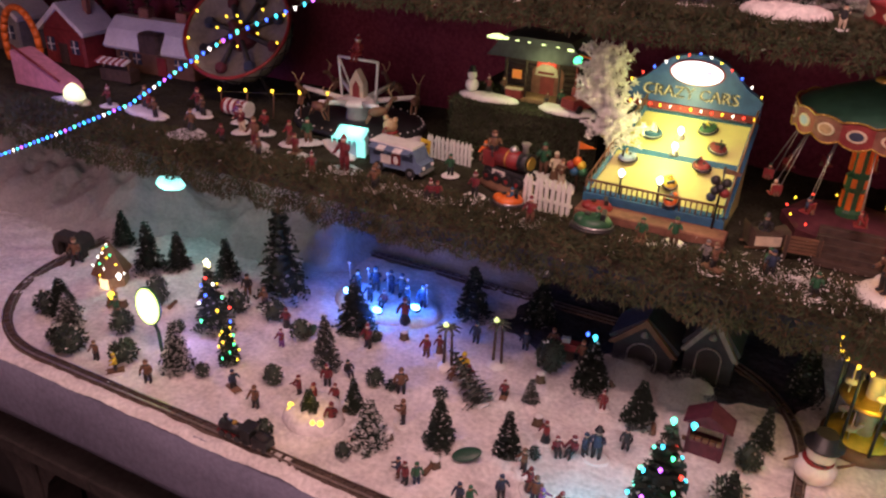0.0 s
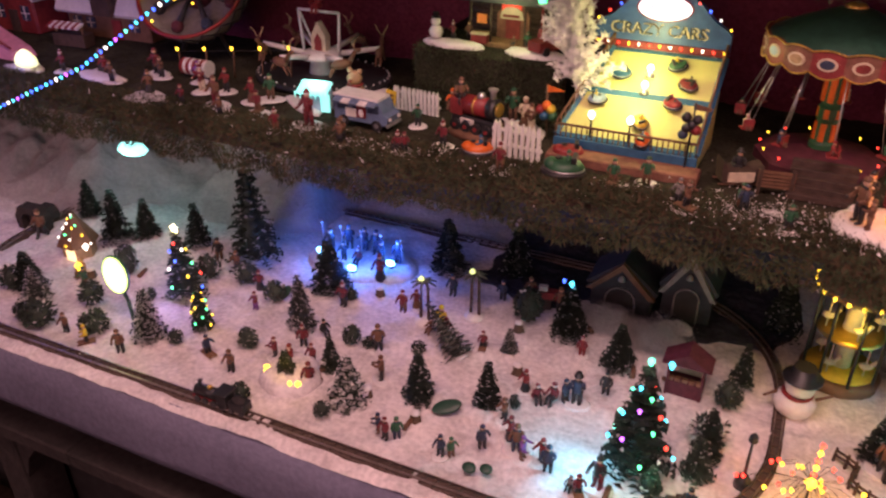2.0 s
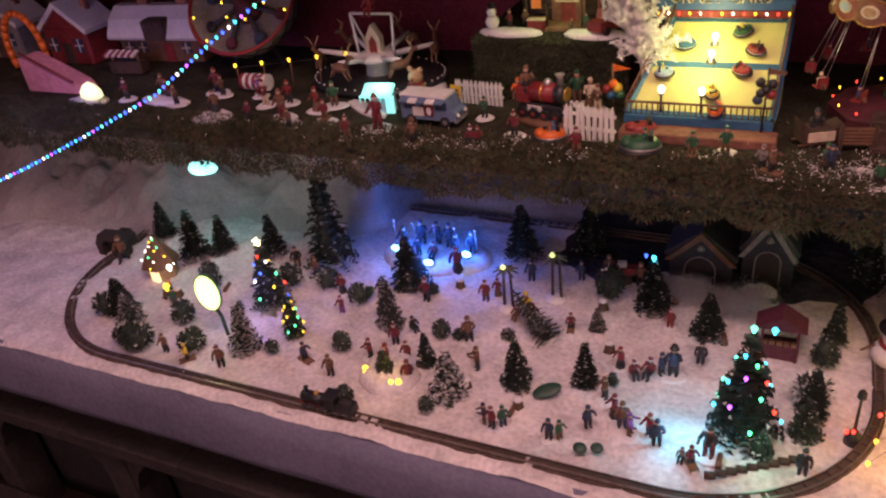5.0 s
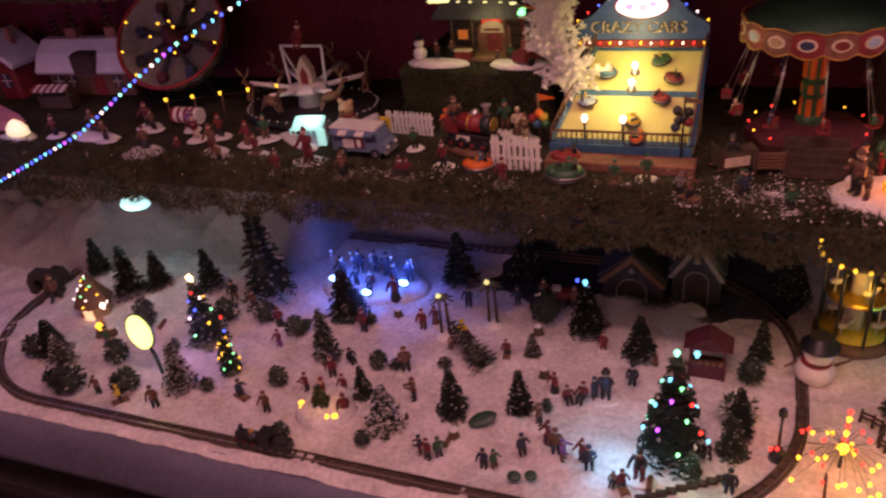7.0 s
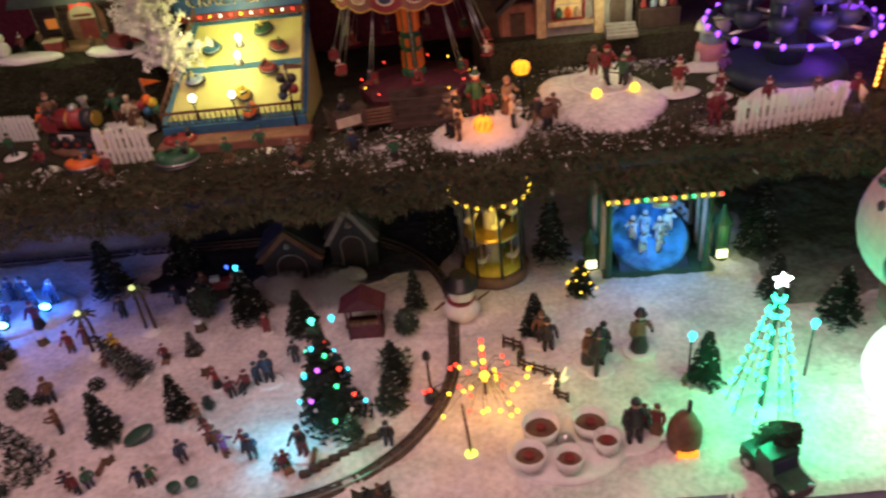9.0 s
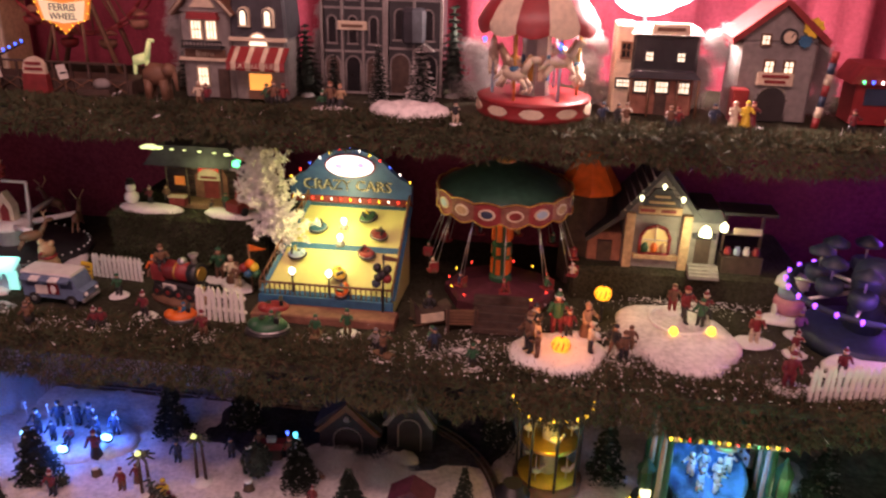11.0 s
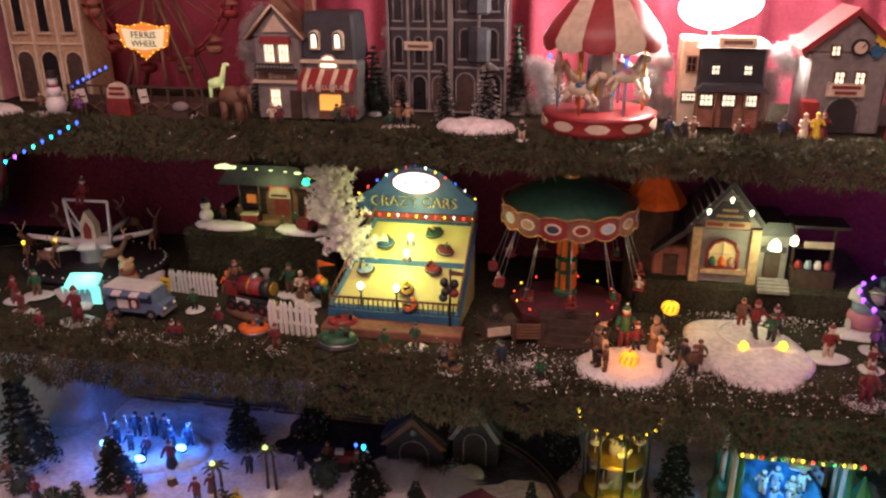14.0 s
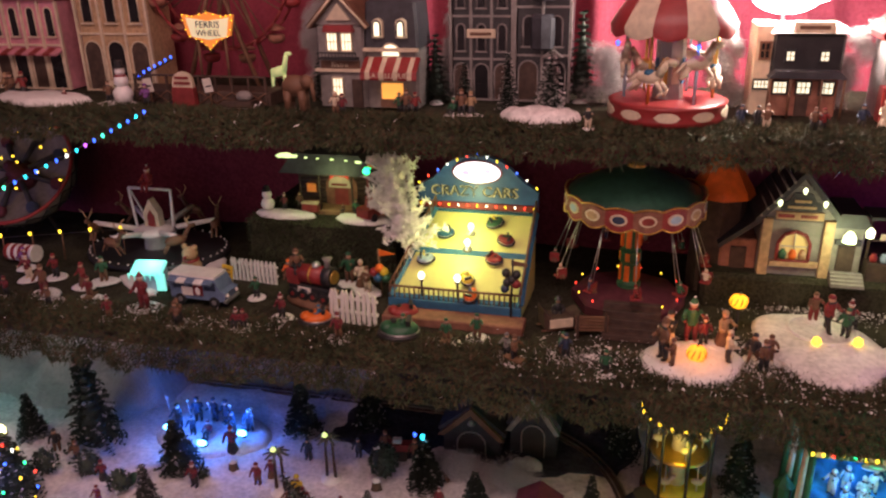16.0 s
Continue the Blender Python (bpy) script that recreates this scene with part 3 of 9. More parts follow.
fir(-0.450, 1.086, 0.125, 0.062, 0.15, FIRGREY, "grey green fir tree leaning far over", rz=155, tilt=52)
fir(-1.52, 1.22, 0.10, 0.06)
fir(-1.18, 1.22, 0.11, 0.06)
fir(-0.60, 1.36, 0.13, 0.08)
fir(-0.18, 1.19, 0.09, 0.06)
fir(0.245, 1.13, 0.085, 0.05)
fir(0.50, 0.98, 0.10, 0.055, 0.05, label="green model fir tree beside the lit tree")
bush(-0.378, 1.251, 0.030, 0.085, 0.02, label="dark oval model bush on the snow")
bush(0.016, 1.156, 0.024, 0.055)
bush(-1.248, 0.833, 0.034, 0.055)
bush(-1.29, 0.84, 0.026, 0.045)
bush(-1.408, 0.905, 0.028, 0.058)
bush(-0.876, 1.098, 0.024, 0.050)
bush(-0.657, 1.040, 0.019, 0.042)
bush(-0.829, 0.947, 0.020, 0.046)
bush(-0.749, 0.820, 0.017, 0.038)
bush(-0.597, 0.842, 0.015, 0.034)
bush(0.0, 1.05, 0.032, 0.06, 0.5, label="white-flecked round bush on the snow")
bush(-0.97, 1.13, 0.026, 0.05)
bush(-1.13, 0.86, 0.03, 0.05)
bush(-1.21, 0.93, 0.026, 0.06)
bush(-1.06, 1.115, 0.028, 0.06)
bush(-1.23, 1.05, 0.026, 0.08)

t = fir(-0.095, 0.955, 0.195, 0.102, 0.03, label="green fir tree hung with coloured light bulbs", name="lit_fir_tree")
light_up(t, 0.195, 0.11, 0.0034, [G_CYAN, G_MINT, G_GREEN, G_BLUE, G_CYAN, G_RED, G_MINT, G_PURP], 22, 5)
bulb(t, 0, 0, 0.203, 0.005, G_MINT, "tree_topper")
bulb(t, 0.028, 0.01, 0.198, 0.005, G_CYAN, "tree_topper")
t = fir(-1.061, 1.040, 0.150, 0.078, 0.05, label="fir tree with blue and red lights and a lit star", name="lit_fir_tree")
light_up(t, 0.15, 0.082, 0.0030, [G_BLUE, G_WHITE, G_GREEN, G_RED, G_BLUE, G_YEL], 16, 6)
part("star", Mesh().prism([(0.010 * (1 if k % 2 == 0 else 0.42) * math.sin(k * math.pi / 5), 0.158 + 0.010 * (1 if k % 2 == 0 else 0.42) * math.cos(k * math.pi / 5)) for k in range(10)], 0.005), glow("lit_star_gold", (1.0, 0.85, 0.4), 5.0), t, "lit golden star")
t = fir(-0.949, 0.959, 0.10, 0.044, 0.05, label="small fir tree with yellow lights", name="lit_fir_tree")
light_up(t, 0.10, 0.046, 0.0022, [G_YEL, G_YEL, G_GREEN], 18, 7)
t = fir(0.341, 1.230, 0.075, 0.05, 0.02, label="small dark fir tree with yellow lights", name="lit_fir_tree")
light_up(t, 0.075, 0.055, 0.0022, [G_YEL], 14, 8)
# the tree of green light strands
t = thing("strand_light_tree", 0.563, 0.908, ZB, 0, "cone of mint green light strands with a white star", "light tree")
part("pole", Mesh().tube((0, 0, 0), (0, 0, 0.235), 0.004, 0.003, 8), DGREEN, t)
part("base", Mesh().lathe(0, 0, -0.003, [(0.030, 0), (0.030, 0.006), (0.01, 0.012)], 18), SNOWP, t)
for k in range(9):
    a = 2 * math.pi * k / 9
    part("wire", Mesh().tube((0.05 * math.cos(a), 0.05 * math.sin(a), 0.008), (0.003 * math.cos(a), 0.003 * math.sin(a), 0.23), 0.0009, 0.0009, 5), DGREEN, t)
    for j in range(9):
        g = (j + 0.5) / 9
        r = 0.051 * (1 - g) + 0.004
        bulb(t, r * math.cos(a), r * math.sin(a), 0.012 + 0.215 * g, 0.0030, G_TREE, "light_bulb")
part("star", Mesh().prism([(0.013 * (1 if k % 2 == 0 else 0.42) * math.sin(k * math.pi / 5), 0.245 + 0.013 * (1 if k % 2 == 0 else 0.42) * math.cos(k * math.pi / 5)) for k in range(10)], 0.006), glow("lit_star_white", (0.8, 1.0, 0.95), 8.0), t, "lit white star")


def palm_lamp(x, y, h):
    """A twin lamp on a leafy post."""
    t = thing("street_lamp", x, y, ZB, 0, "dark model street lamp with two lit yellowish heads", "lamp", "model street lamps")
    part("post", Mesh().tube((-0.008, 0, -0.003), (-0.006, 0, h * 0.9), 0.0035, 0.0025, 7).tube((0.010, 0, -0.003), (0.008, 0, h * 0.82), 0.0035, 0.0025, 7), DWOOD, t)
    part("foot", Mesh().lathe(0, 0, -0.003, [(0.022, 0), (0.02, 0.006), (0.008, 0.012)], 12), SNOWP, t)
    for k in range(9):
        a = 2 * math.pi * k / 9
        part("leaf", Mesh().prism([(0, 0), (0.010, 0.004), (0.026, -0.004), (0.012, 0.0)], 0.005, pose(0, 0, h * 0.9, 0, 0, math.degrees(a))), FIRGREY, t)
    part("lamp_head", Mesh().lathe(-0.006, 0, h * 0.9, [(0.003, 0), (0.006, 0.004), (0.004, 0.009), (0.001, 0.012)], 9), glow("lit_lamp_lime", (0.85, 1.0, 0.35), 0.9), t)


palm_lamp(-0.481, 1.222, 0.110)
palm_lamp(-0.564, 1.164, 0.104)


# ---- figurines ----
FIG_N = [0]


def figurine(x, y, z, h, rz, coat, legs, hat=None, pose_kind="stand", base=True, label="", group="painted figurines", skirt=False, base_r=1.0):
    """One moulded and painted doll, a single mesh on its little snow base."""
    FIG_N[0] += 1
    rng = random.Random(FIG_N[0])
    b = Mesh()
    k = h / 1.0
    bz = 0.05 if base else 0.0
    if base:
        b.slot(4).lathe(0, 0, -0.03, [(0.30 * base_r, 0), (0.33 * base_r, 0.04), (0.28 * base_r, 0.08)], 12, sx=rng.uniform(0.9, 1.4), wave=0.06, waves=3)
    drop = 0.22 if pose_kind in ("sit", "kneel") else 0.0
    for s in (-1, 1):
        b.slot(1)
        if skirt:
            continue
        if pose_kind == "sit":
            b.tube((s * 0.07, 0, 0.27), (s * 0.08, -0.26, 0.24), 0.075, 0.06, 7).tube((s * 0.08, -0.26, 0.24), (s * 0.08, -0.28, 0.05), 0.055, 0.045, 7)
        elif pose_kind == "stride":
            b.tube((s * 0.06, 0, 0.46), (s * 0.08, s * 0.16, 0.07), 0.08, 0.05, 7)
        else:
            b.tube((s * 0.07, 0, 0.46), (s * 0.085, 0.01, 0.07), 0.08, 0.055, 7)
        b.slot(5)
        fy = s * 0.16 if pose_kind == "stride" else (-0.28 if pose_kind == "sit" else 0)
        b.ball(s * 0.085, fy - 0.03, 0.065, 0.05, 0.085, 0.035, 8)
    b.slot(0)
    if skirt:
        b.slot(1).lathe(0, 0, 0.05, [(0.19, 0), (0.18, 0.1), (0.13, 0.3), (0.10, 0.42)], 12, wave=0.05, waves=6).slot(0)
    b.lathe(0, 0, 0.40 - drop, [(0.125, 0), (0.135, 0.05), (0.115, 0.14), (0.135, 0.28), (0.12, 0.35), (0.05, 0.40)], 10, sy=0.78)
    arm = rng.choice([0.1, 0.25, 0.45]) if pose_kind != "arms" else 0.6
    for s in (-1, 1):
        b.slot(0)
        e = (s * 0.20, -0.06 - arm * 0.1, 0.56 - drop + (arm * 0.2 if s > 0 else 0))
        hnd = (s * 0.17, -0.20 - arm * 0.12, 0.50 - drop + arm * (0.45 if s > 0 else 0.15))
        b.tube((s * 0.13, 0, 0.74 - drop), e, 0.052, 0.045, 7).tube(e, hnd, 0.045, 0.035, 7).slot(5).ball(*hnd, 0.038, n=7)
    b.slot(5).tube((-0.10, -0.05, 0.79 - drop), (0.10, -0.05, 0.79 - drop), 0.03, 0.03, 7)
    b.slot(2).ball(0, -0.005, 0.875 - drop, 0.082, 0.082, 0.092, 10)
    b.slot(3)
    if hat == "cap":
        b.lathe(0, 0, 0.905 - drop, [(0.092, 0), (0.085, 0.04), (0.05, 0.085), (0.01, 0.10)], 10)
    elif hat == "top":
        b.lathe(0, 0, 0.92 - drop, [(0.13, 0), (0.13, 0.012), (0.08, 0.014), (0.078, 0.12), (0.02, 0.122)], 10)
    else:
        b.lathe(0, 0, 0.905 - drop, [(0.094, 0), (0.09, 0.03), (0.06, 0.08), (0.03, 0.13)], 10).slot(4).ball(0.01, 0, 1.05 - drop, 0.03, n=7).lathe(0, 0, 0.895 - drop, [(0.095, 0), (0.10, 0.015), (0.095, 0.03)], 10)
    if pose_kind == "sled":
        b.slot(6)
        for s in (-1, 1):
            b.tube((s * 0.14, -0.42, 0.10), (s * 0.14, 0.34, 0.06), 0.02, 0.02, 6)
        b.box(0, 0, 0.11, 0.34, 0.7, 0.04)
    me = b.data("figurine", [coat, legs, SKIN, coat if hat != "top" else BLACK, SNOWP, legs if legs is not WHITE else BLACK, WOOD])
    ob = new("figurine", me)
    ob.matrix_basis = pose(x, y, z, 0, 0, rz) @ Matrix.Diagonal((k, k, k, 1))
    return tagged(ob, label or "painted figurine in winter clothes on a snow base", "figurine", group)


def crowd(z, text, labels):
    """Places figurines: x y height turn coat legs pose, a line each."""
    tones = {"r": (MAROON, "red"), "d": (DRED, "dark red"), "g": (GREEN, "green"), "b": (NAVY, "navy blue"), "n": (BROWN, "brown"), "k": (BLACK, "black"), "p": (PURPLE, "purple"), "y": (YELLOW, "yellow"), "w": (CREAM, "cream"), "l": (BLUE, "blue"), "t": (TAN, "tan"), "e": (GREY, "grey")}
    for line in text.strip().split("\n"):
        x, y, h, rz, code = line.split()
        coat, name = tones[code[0]]
        legs = tones[code[1]][0]
        kind = {"s": "stand", "i": "sit", "a": "arms", "t": "stride", "z": "sled"}[code[2]]
        hat = {"c": "cap", "t": "top", "p": None}[code[3]]
        word = {"stand": "standing", "sit": "sitting", "arms": "reaching out", "stride": "walking", "sled": "riding a sled"}[kind]
        figurine(float(x), float(y), z, float(h), float(rz), coat, legs, hat, kind, code[4] == "b" or z == ZM, "doll in %s coat, %s %s" % (name, word, labels), skirt=code[5] == "k", base_r=1.3 if z == ZM else 1.0)


crowd(ZB, """
-1.539 1.091 .075 20 nktc--
-1.312 1.004 .060 -20 tnic--
-1.036 .831 .055 30 nksc--
-1.116 .825 .045 -40 ykzcb-
-0.882 .895 .048 70 bkzc--
-0.811 .873 .052 10 nksc--
-0.762 .940 .050 -30 rkapb-
-0.735 .993 .052 20 rksp--
-0.722 1.044 .046 60 kkic--
-0.737 1.141 .060 -10 rksp--
-0.600 1.042 .062 25 nkscb-
-0.553 .969 .056 -60 nkacb-
-0.617 1.174 .054 0 rnsp--
-0.716 1.258 .070 10 rkscbk
-0.475 .840 .048 -15 rksp--
-0.459 .850 .046 40 gbsc--
-0.492 .848 .044 -60 bnsc--
-0.378 .844 .046 0 bkscb-
-0.362 .850 .042 50 gnsc--
-0.325 .888 .050 35 bkac--
-0.316 .963 .050 -40 nkscb-
-0.273 .905 .058 15 nbacb-
-0.290 .925 .052 -50 rkscbk
-0.258 .892 .050 80 pnscb-
-0.214 .884 .056 10 bkac--
-0.228 .900 .050 -30 dksc--
-0.256 1.043 .055 -20 rkip--
-0.238 1.050 .052 60 bksc--
-0.219 1.054 .066 0 bkatb-
-0.283 1.034 .048 30 rkip--
-0.310 1.050 .048 -30 dkscbk
-0.249 1.190 .044 0 rdspb-
-0.136 .884 .066 -15 krscb-
-0.158 .858 .044 30 rkzc--
-0.172 .866 .036 -10 ekic--
-0.004 .891 .053 0 kbscb-
-0.424 1.130 .042 10 rkzp--
-0.893 1.055 .045 0 rpap--
-1.089 1.183 .058 30 knsc--
-0.520 1.150 .060 0 ynac--
-0.50 1.130 .050 40 rnzc--
-0.535 1.138 .045 -20 nnic--
-0.60 1.20 .045 0 rnscbk
-0.66 .90 .055 20 rkac--
-0.72 .93 .055 -30 dwac--
-0.69 .955 .048 0 rkspb-
-1.18 .835 .048 10 nksc--
-1.27 .97 .055 -10 gnsc--
-1.02 1.16 .055 0 nkscb-
-0.93 1.12 .05 20 rkscbk
-0.84 1.13 .045 -10 bnsc--
0.364 .863 .090 0 kkscb-
0.382 .885 .055 20 rksp--
0.399 .878 .060 -20 rnscbk
0.262 1.079 .072 10 kksc--
0.255 1.10 .07 -20 nkscb-
0.339 1.021 .085 0 kkttb-
0.325 1.04 .075 30 nkscbk
0.352 1.06 .07 -30 kksc--
0.413 1.061 .085 0 nkstbk
0.466 .974 .022 0 nkzc--
-0.45 1.30 .05 0 bksc--
-0.40 1.33 .055 20 nkscbk
-0.55 1.27 .055 0 bksc--
-0.33 1.31 .06 0 nksc--
-0.18 1.10 .05 0 kksc--
""", "on the cotton snow")

# the band on the blue-lit stage
crowd(ZB + 0.014, """
-0.865 1.30 .062 0 kbac--
-0.835 1.33 .064 20 bkac--
-0.80 1.34 .060 -10 bbsc--
-0.765 1.33 .066 0 bkac--
-0.735 1.30 .062 -20 bkac--
-0.705 1.32 .060 10 bbsc--
-0.785 1.285 .052 0 rkip--
-0.82 1.28 .050 0 bksc--
""", "playing in the blue-lit band")
t = thing("band_stage", -0.79, 1.31, ZB, 0, "round white stage under blue spotlights", "stage")
part("platform", Mesh().lathe(0, 0, -0.004, [(0.135, 0), (0.128, 0.010), (0.11, 0.016), (0.01, 0.018)], 28, sy=0.62), SNOW, t)
for k, (dx, dy, dz) in enumerate(((-0.082, -0.036, 0.045), (0.010, -0.058, 0.034), (0.088, -0.026, 0.048))):
    s = part("spotlight", Mesh().lathe(dx, dy, dz - 0.024, [(0.006, 0), (0.009, 0.004), (0.009, 0.016), (0.006, 0.02)], 12), BLACK, t)
    part("lens", Mesh().ball(dx, dy - 0.006, dz - 0.010, 0.011, 0.006, 0.007, 10), G_BAND, s, "bright blue lens")
for k in range(5):
    dx = -0.10 + k * 0.05
    part("mic_stand", Mesh().tube((dx, 0.0, 0.03), (dx + 0.004, -0.01, 0.085), 0.0012, 0.0012, 5).ball(dx + 0.004, -0.01, 0.088, 0.004, n=7), SILVER, t)

# ---- bottom tier: railway ----
def loop(n, inset):
    """The rounded outline of the railway."""
    x0, x1, y0, y1 = -1.585 + inset, 0.10 - inset, 0.786 + inset, 1.50 - inset
    r = 0.30 - inset
    pts = []
    for cx, cy, a0 in ((x1 - r, y0 + r, -90), (x1 - r, y1 - r, 0), (x0 + r, y1 - r, 90), (x0 + r, y0 + r, 180)):
        for i in range(n):
            a = radians(a0 + 90 * i / (n - 1))
            pts.append((cx + r * math.cos(a), cy + r * math.sin(a)))
    out = []
    for (ax, ay), (bx, by) in zip(pts, pts[1:] + pts[:1]):
        m = max(1, int(math.hypot(bx - ax, by - ay) / 0.02))
        out += [(ax + (bx - ax) * i / m, ay + (by - ay) * i / m) for i in range(m)]
    return out


def ribbon(inset_a, inset_b, z, th):
    b = Mesh()
    pa, pb = loop(22, inset_a), loop(22, inset_b)
    n = len(pa)
    pb = [min(pb, key=lambda q: (q[0] - p[0]) ** 2 + (q[1] - p[1]) ** 2) for p in pa]
    vs = [(p[0], p[1], zz) for p, zz in [(p, z) for p in pa] + [(p, z + th) for p in pa] + [(p, z + th) for p in pb] + [(p, z) for p in pb]]
    fs = [[k * n + i, k * n + (i + 1) % n, ((k + 1) % 4) * n + (i + 1) % n, ((k + 1) % 4) * n + i] for k in range(4) for i in range(n)]
    return b.add(vs, fs)


t = thing("railway_track", 0, 0, 0, 0, "oval model railway track lying on the snow", "railway track")
part("track_bed", ribbon(-0.0105, 0.0105, ZB - 0.004, 0.0075), BALLAST, t, "brown track bed")
part("rail", ribbon(-0.0075, -0.0055, ZB + 0.0075, 0.0035), RAIL, t, "worn steel rail")
part("rail", ribbon(0.0055, 0.0075, ZB + 0.0075, 0.0035), RAIL, t, "worn steel rail")
ring = loop(22, 0.0)
tie = Mesh().box(0, 0, 0, 0.018, 0.005, 0.0034).data("sleeper", [BALLAST])
for i in range(0, len(ring), 1):
    a, c = ring[i], ring[(i + 1) % len(ring)]
    if math.hypot(c[0] - a[0], c[1] - a[1]) < 0.008 and i % 2:
        continue
    ob = new("sleeper", tie)
    ob.parent = t
    ob.matrix_basis = pose(a[0], a[1], ZB + 0.0042, 0, 0, math.degrees(math.atan2(c[1] - a[1], c[0] - a[0])) + 90)

t = thing("locomotive", -0.773, 0.786, ZB + 0.011, 0, "small black model steam locomotive on the track", "locomotive")
part("boiler", Mesh().tube((-0.036, 0, 0.019), (0.012, 0, 0.019), 0.0105, 0.0105, 14).ball(-0.037, 0, 0.019, 0.004, 0.010, 0.010, 12), BLACK, t)
part("cab", Mesh().box(0.022, 0, 0.006, 0.022, 0.026, 0.026, bev=0.001).box(0.022, 0, 0.032, 0.027, 0.031, 0.0035, bev=0.001), BLACK, t)
part("chimney", Mesh().lathe(-0.028, 0, 0.027, [(0.003, 0), (0.003, 0.009), (0.005, 0.012), (0.003, 0.013)], 10), BLACK, t)
part("dome", Mesh().ball(-0.008, 0, 0.030, 0.005, n=10), GOLD, t)
part("chassis", Mesh().box(-0.004, 0, 0.004, 0.078, 0.018, 0.006), DRED, t)
for dx in (-0.03, -0.014, 0.004, 0.022):
    for s in (-1, 1):
        part("wheel", Mesh().tube((dx, s * 0.010, 0.0065), (dx, s * 0.013, 0.0065), 0.0065, 0.0065, 12), BLACK, t)
t = thing("coal_wagon", -0.722, 0.786, ZB + 0.011, 0, "black model coal wagon behind the locomotive", "wagon")
part("body", Mesh().box(0, 0, 0.006, 0.032, 0.024, 0.016, bev=0.001), BLACK, t)
part("coal", Mesh().ball(0, 0, 0.021, 0.014, 0.010, 0.007, 10, 0.2), DARK, t)
for dx in (-0.010, 0.010):
    for s in (-1, 1):
        part("wheel", Mesh().tube((dx, s * 0.010, 0.005), (dx, s * 0.013, 0.005), 0.005, 0.005, 12), BLACK, t)


t = thing("tunnel_mouth", -1.590, 1.115, ZB, 4, "dark rough tunnel mouth in the cotton bank", "tunnel")
part("arch", Mesh().prism([(-0.040, 0), (-0.024, 0), (-0.024, 0.030), (-0.014, 0.044), (0.014, 0.044), (0.024, 0.030), (0.024, 0), (0.040, 0), (0.042, 0.036), (0.026, 0.062), (-0.026, 0.062), (-0.042, 0.036)][::-1], 0.03), STONE, t)
# shade inside the tunnel, as a near-black block
part("tunnel_shade", Mesh().prism([(-0.024, 0.012), (0.024, 0.012), (0.024, 0.030), (0.014, 0.044), (-0.014, 0.044), (-0.024, 0.030)], 0.05, Matrix.Translation((0, 0.03, 0))), DARK, t)

# ---- middle tier ----
def letters(text, size, depth, parent, where, mats, name="lettering"):
    """Raised letters in the built-in font, as a mesh."""
    cu = bpy.data.curves.new("letters", "FONT")
    cu.body, cu.size, cu.extrude, cu.align_x, cu.align_y = text, size, depth, "CENTER", "CENTER"
    cu.resolution_u = 2
    tmp = new("letters_tmp", cu)
    bpy.context.view_layer.update()
    me = bpy.data.meshes.new_from_object(tmp.evaluated_get(bpy.context.evaluated_depsgraph_get()))
    bpy.data.objects.remove(tmp)
    bpy.data.curves.remove(cu)
    me.materials.clear()
    me.materials.append(mats)
    ob = new(name, me)
    ob.parent, ob.matrix_basis = parent, where
    return ob


def snow_patch(x, y, z, rx, ry, h=0.008, seed=0, label="flat painted snow patch", m=None, rz=0):
    """A low lump of snow with an uneven outline."""
    rng = random.Random(seed + int(abs(x) * 1000))
    b = Mesh()
    n, ph = 40, [rng.uniform(0, 6.28) for _ in range(4)]
    vs, rr = [], [(1.0, 0.0), (1.02, 0.35), (0.93, 0.75), (0.7, 0.95), (0.35, 1.0)]
    for r, u in rr:
        for i in range(n):
            a = 2 * math.pi * i / n
            k = 1 + 0.09 * math.sin(2 * a + ph[0]) + 0.06 * math.sin(3 * a + ph[1]) + 0.03 * math.sin(7 * a + ph[2])
            vs.append((rx * r * k * math.cos(a), ry * r * k * math.sin(a), h * u * (1 + 0.12 * math.sin(5 * a + 9 * r)) - 0.004))
    b.add(vs + [(0, 0, h - 0.004)], [[j * n + i, j * n + (i + 1) % n, (j + 1) * n + (i + 1) % n, (j + 1) * n + i] for j in range(4) for i in range(n)] + [[4 * n + i, 4 * n + (i + 1) % n, 5 * n] for i in range(n)], True)
    ob = part("snow_patch", b, m or SNOWP)
    ob.matrix_basis = pose(x, y, z, 0, 0, rz)
    return tagged(ob, label, "snow")


def picket_fence(x0, y0, x1, y1, z, h, n, label, m=WHITE, lean=0.0):
    ln = math.hypot(x1 - x0, y1 - y0)
    t = thing("picket_fence", x0, y0, z, math.degrees(math.atan2(y1 - y0, x1 - x0)), label, "fence")
    pw = ln / n * 0.62
    picket = Mesh().prism([(-pw / 2, -0.004), (pw / 2, -0.004), (pw / 2, h * 0.86), (0, h), (-pw / 2, h * 0.86)], 0.004).data("picket", [m])
    for i in range(n):
        ob = new("picket", picket)
        ob.parent, ob.matrix_basis = t, pose(ln * (i + 0.5) / n, 0, 0, 0, lean + random.Random(i).uniform(-2.5, 2.5), 0)
    for zz in (0.25, 0.66):
        part("rail", Mesh().box(ln / 2, 0.004, h * zz, ln, 0.004, h * 0.09), m, t)
    return t


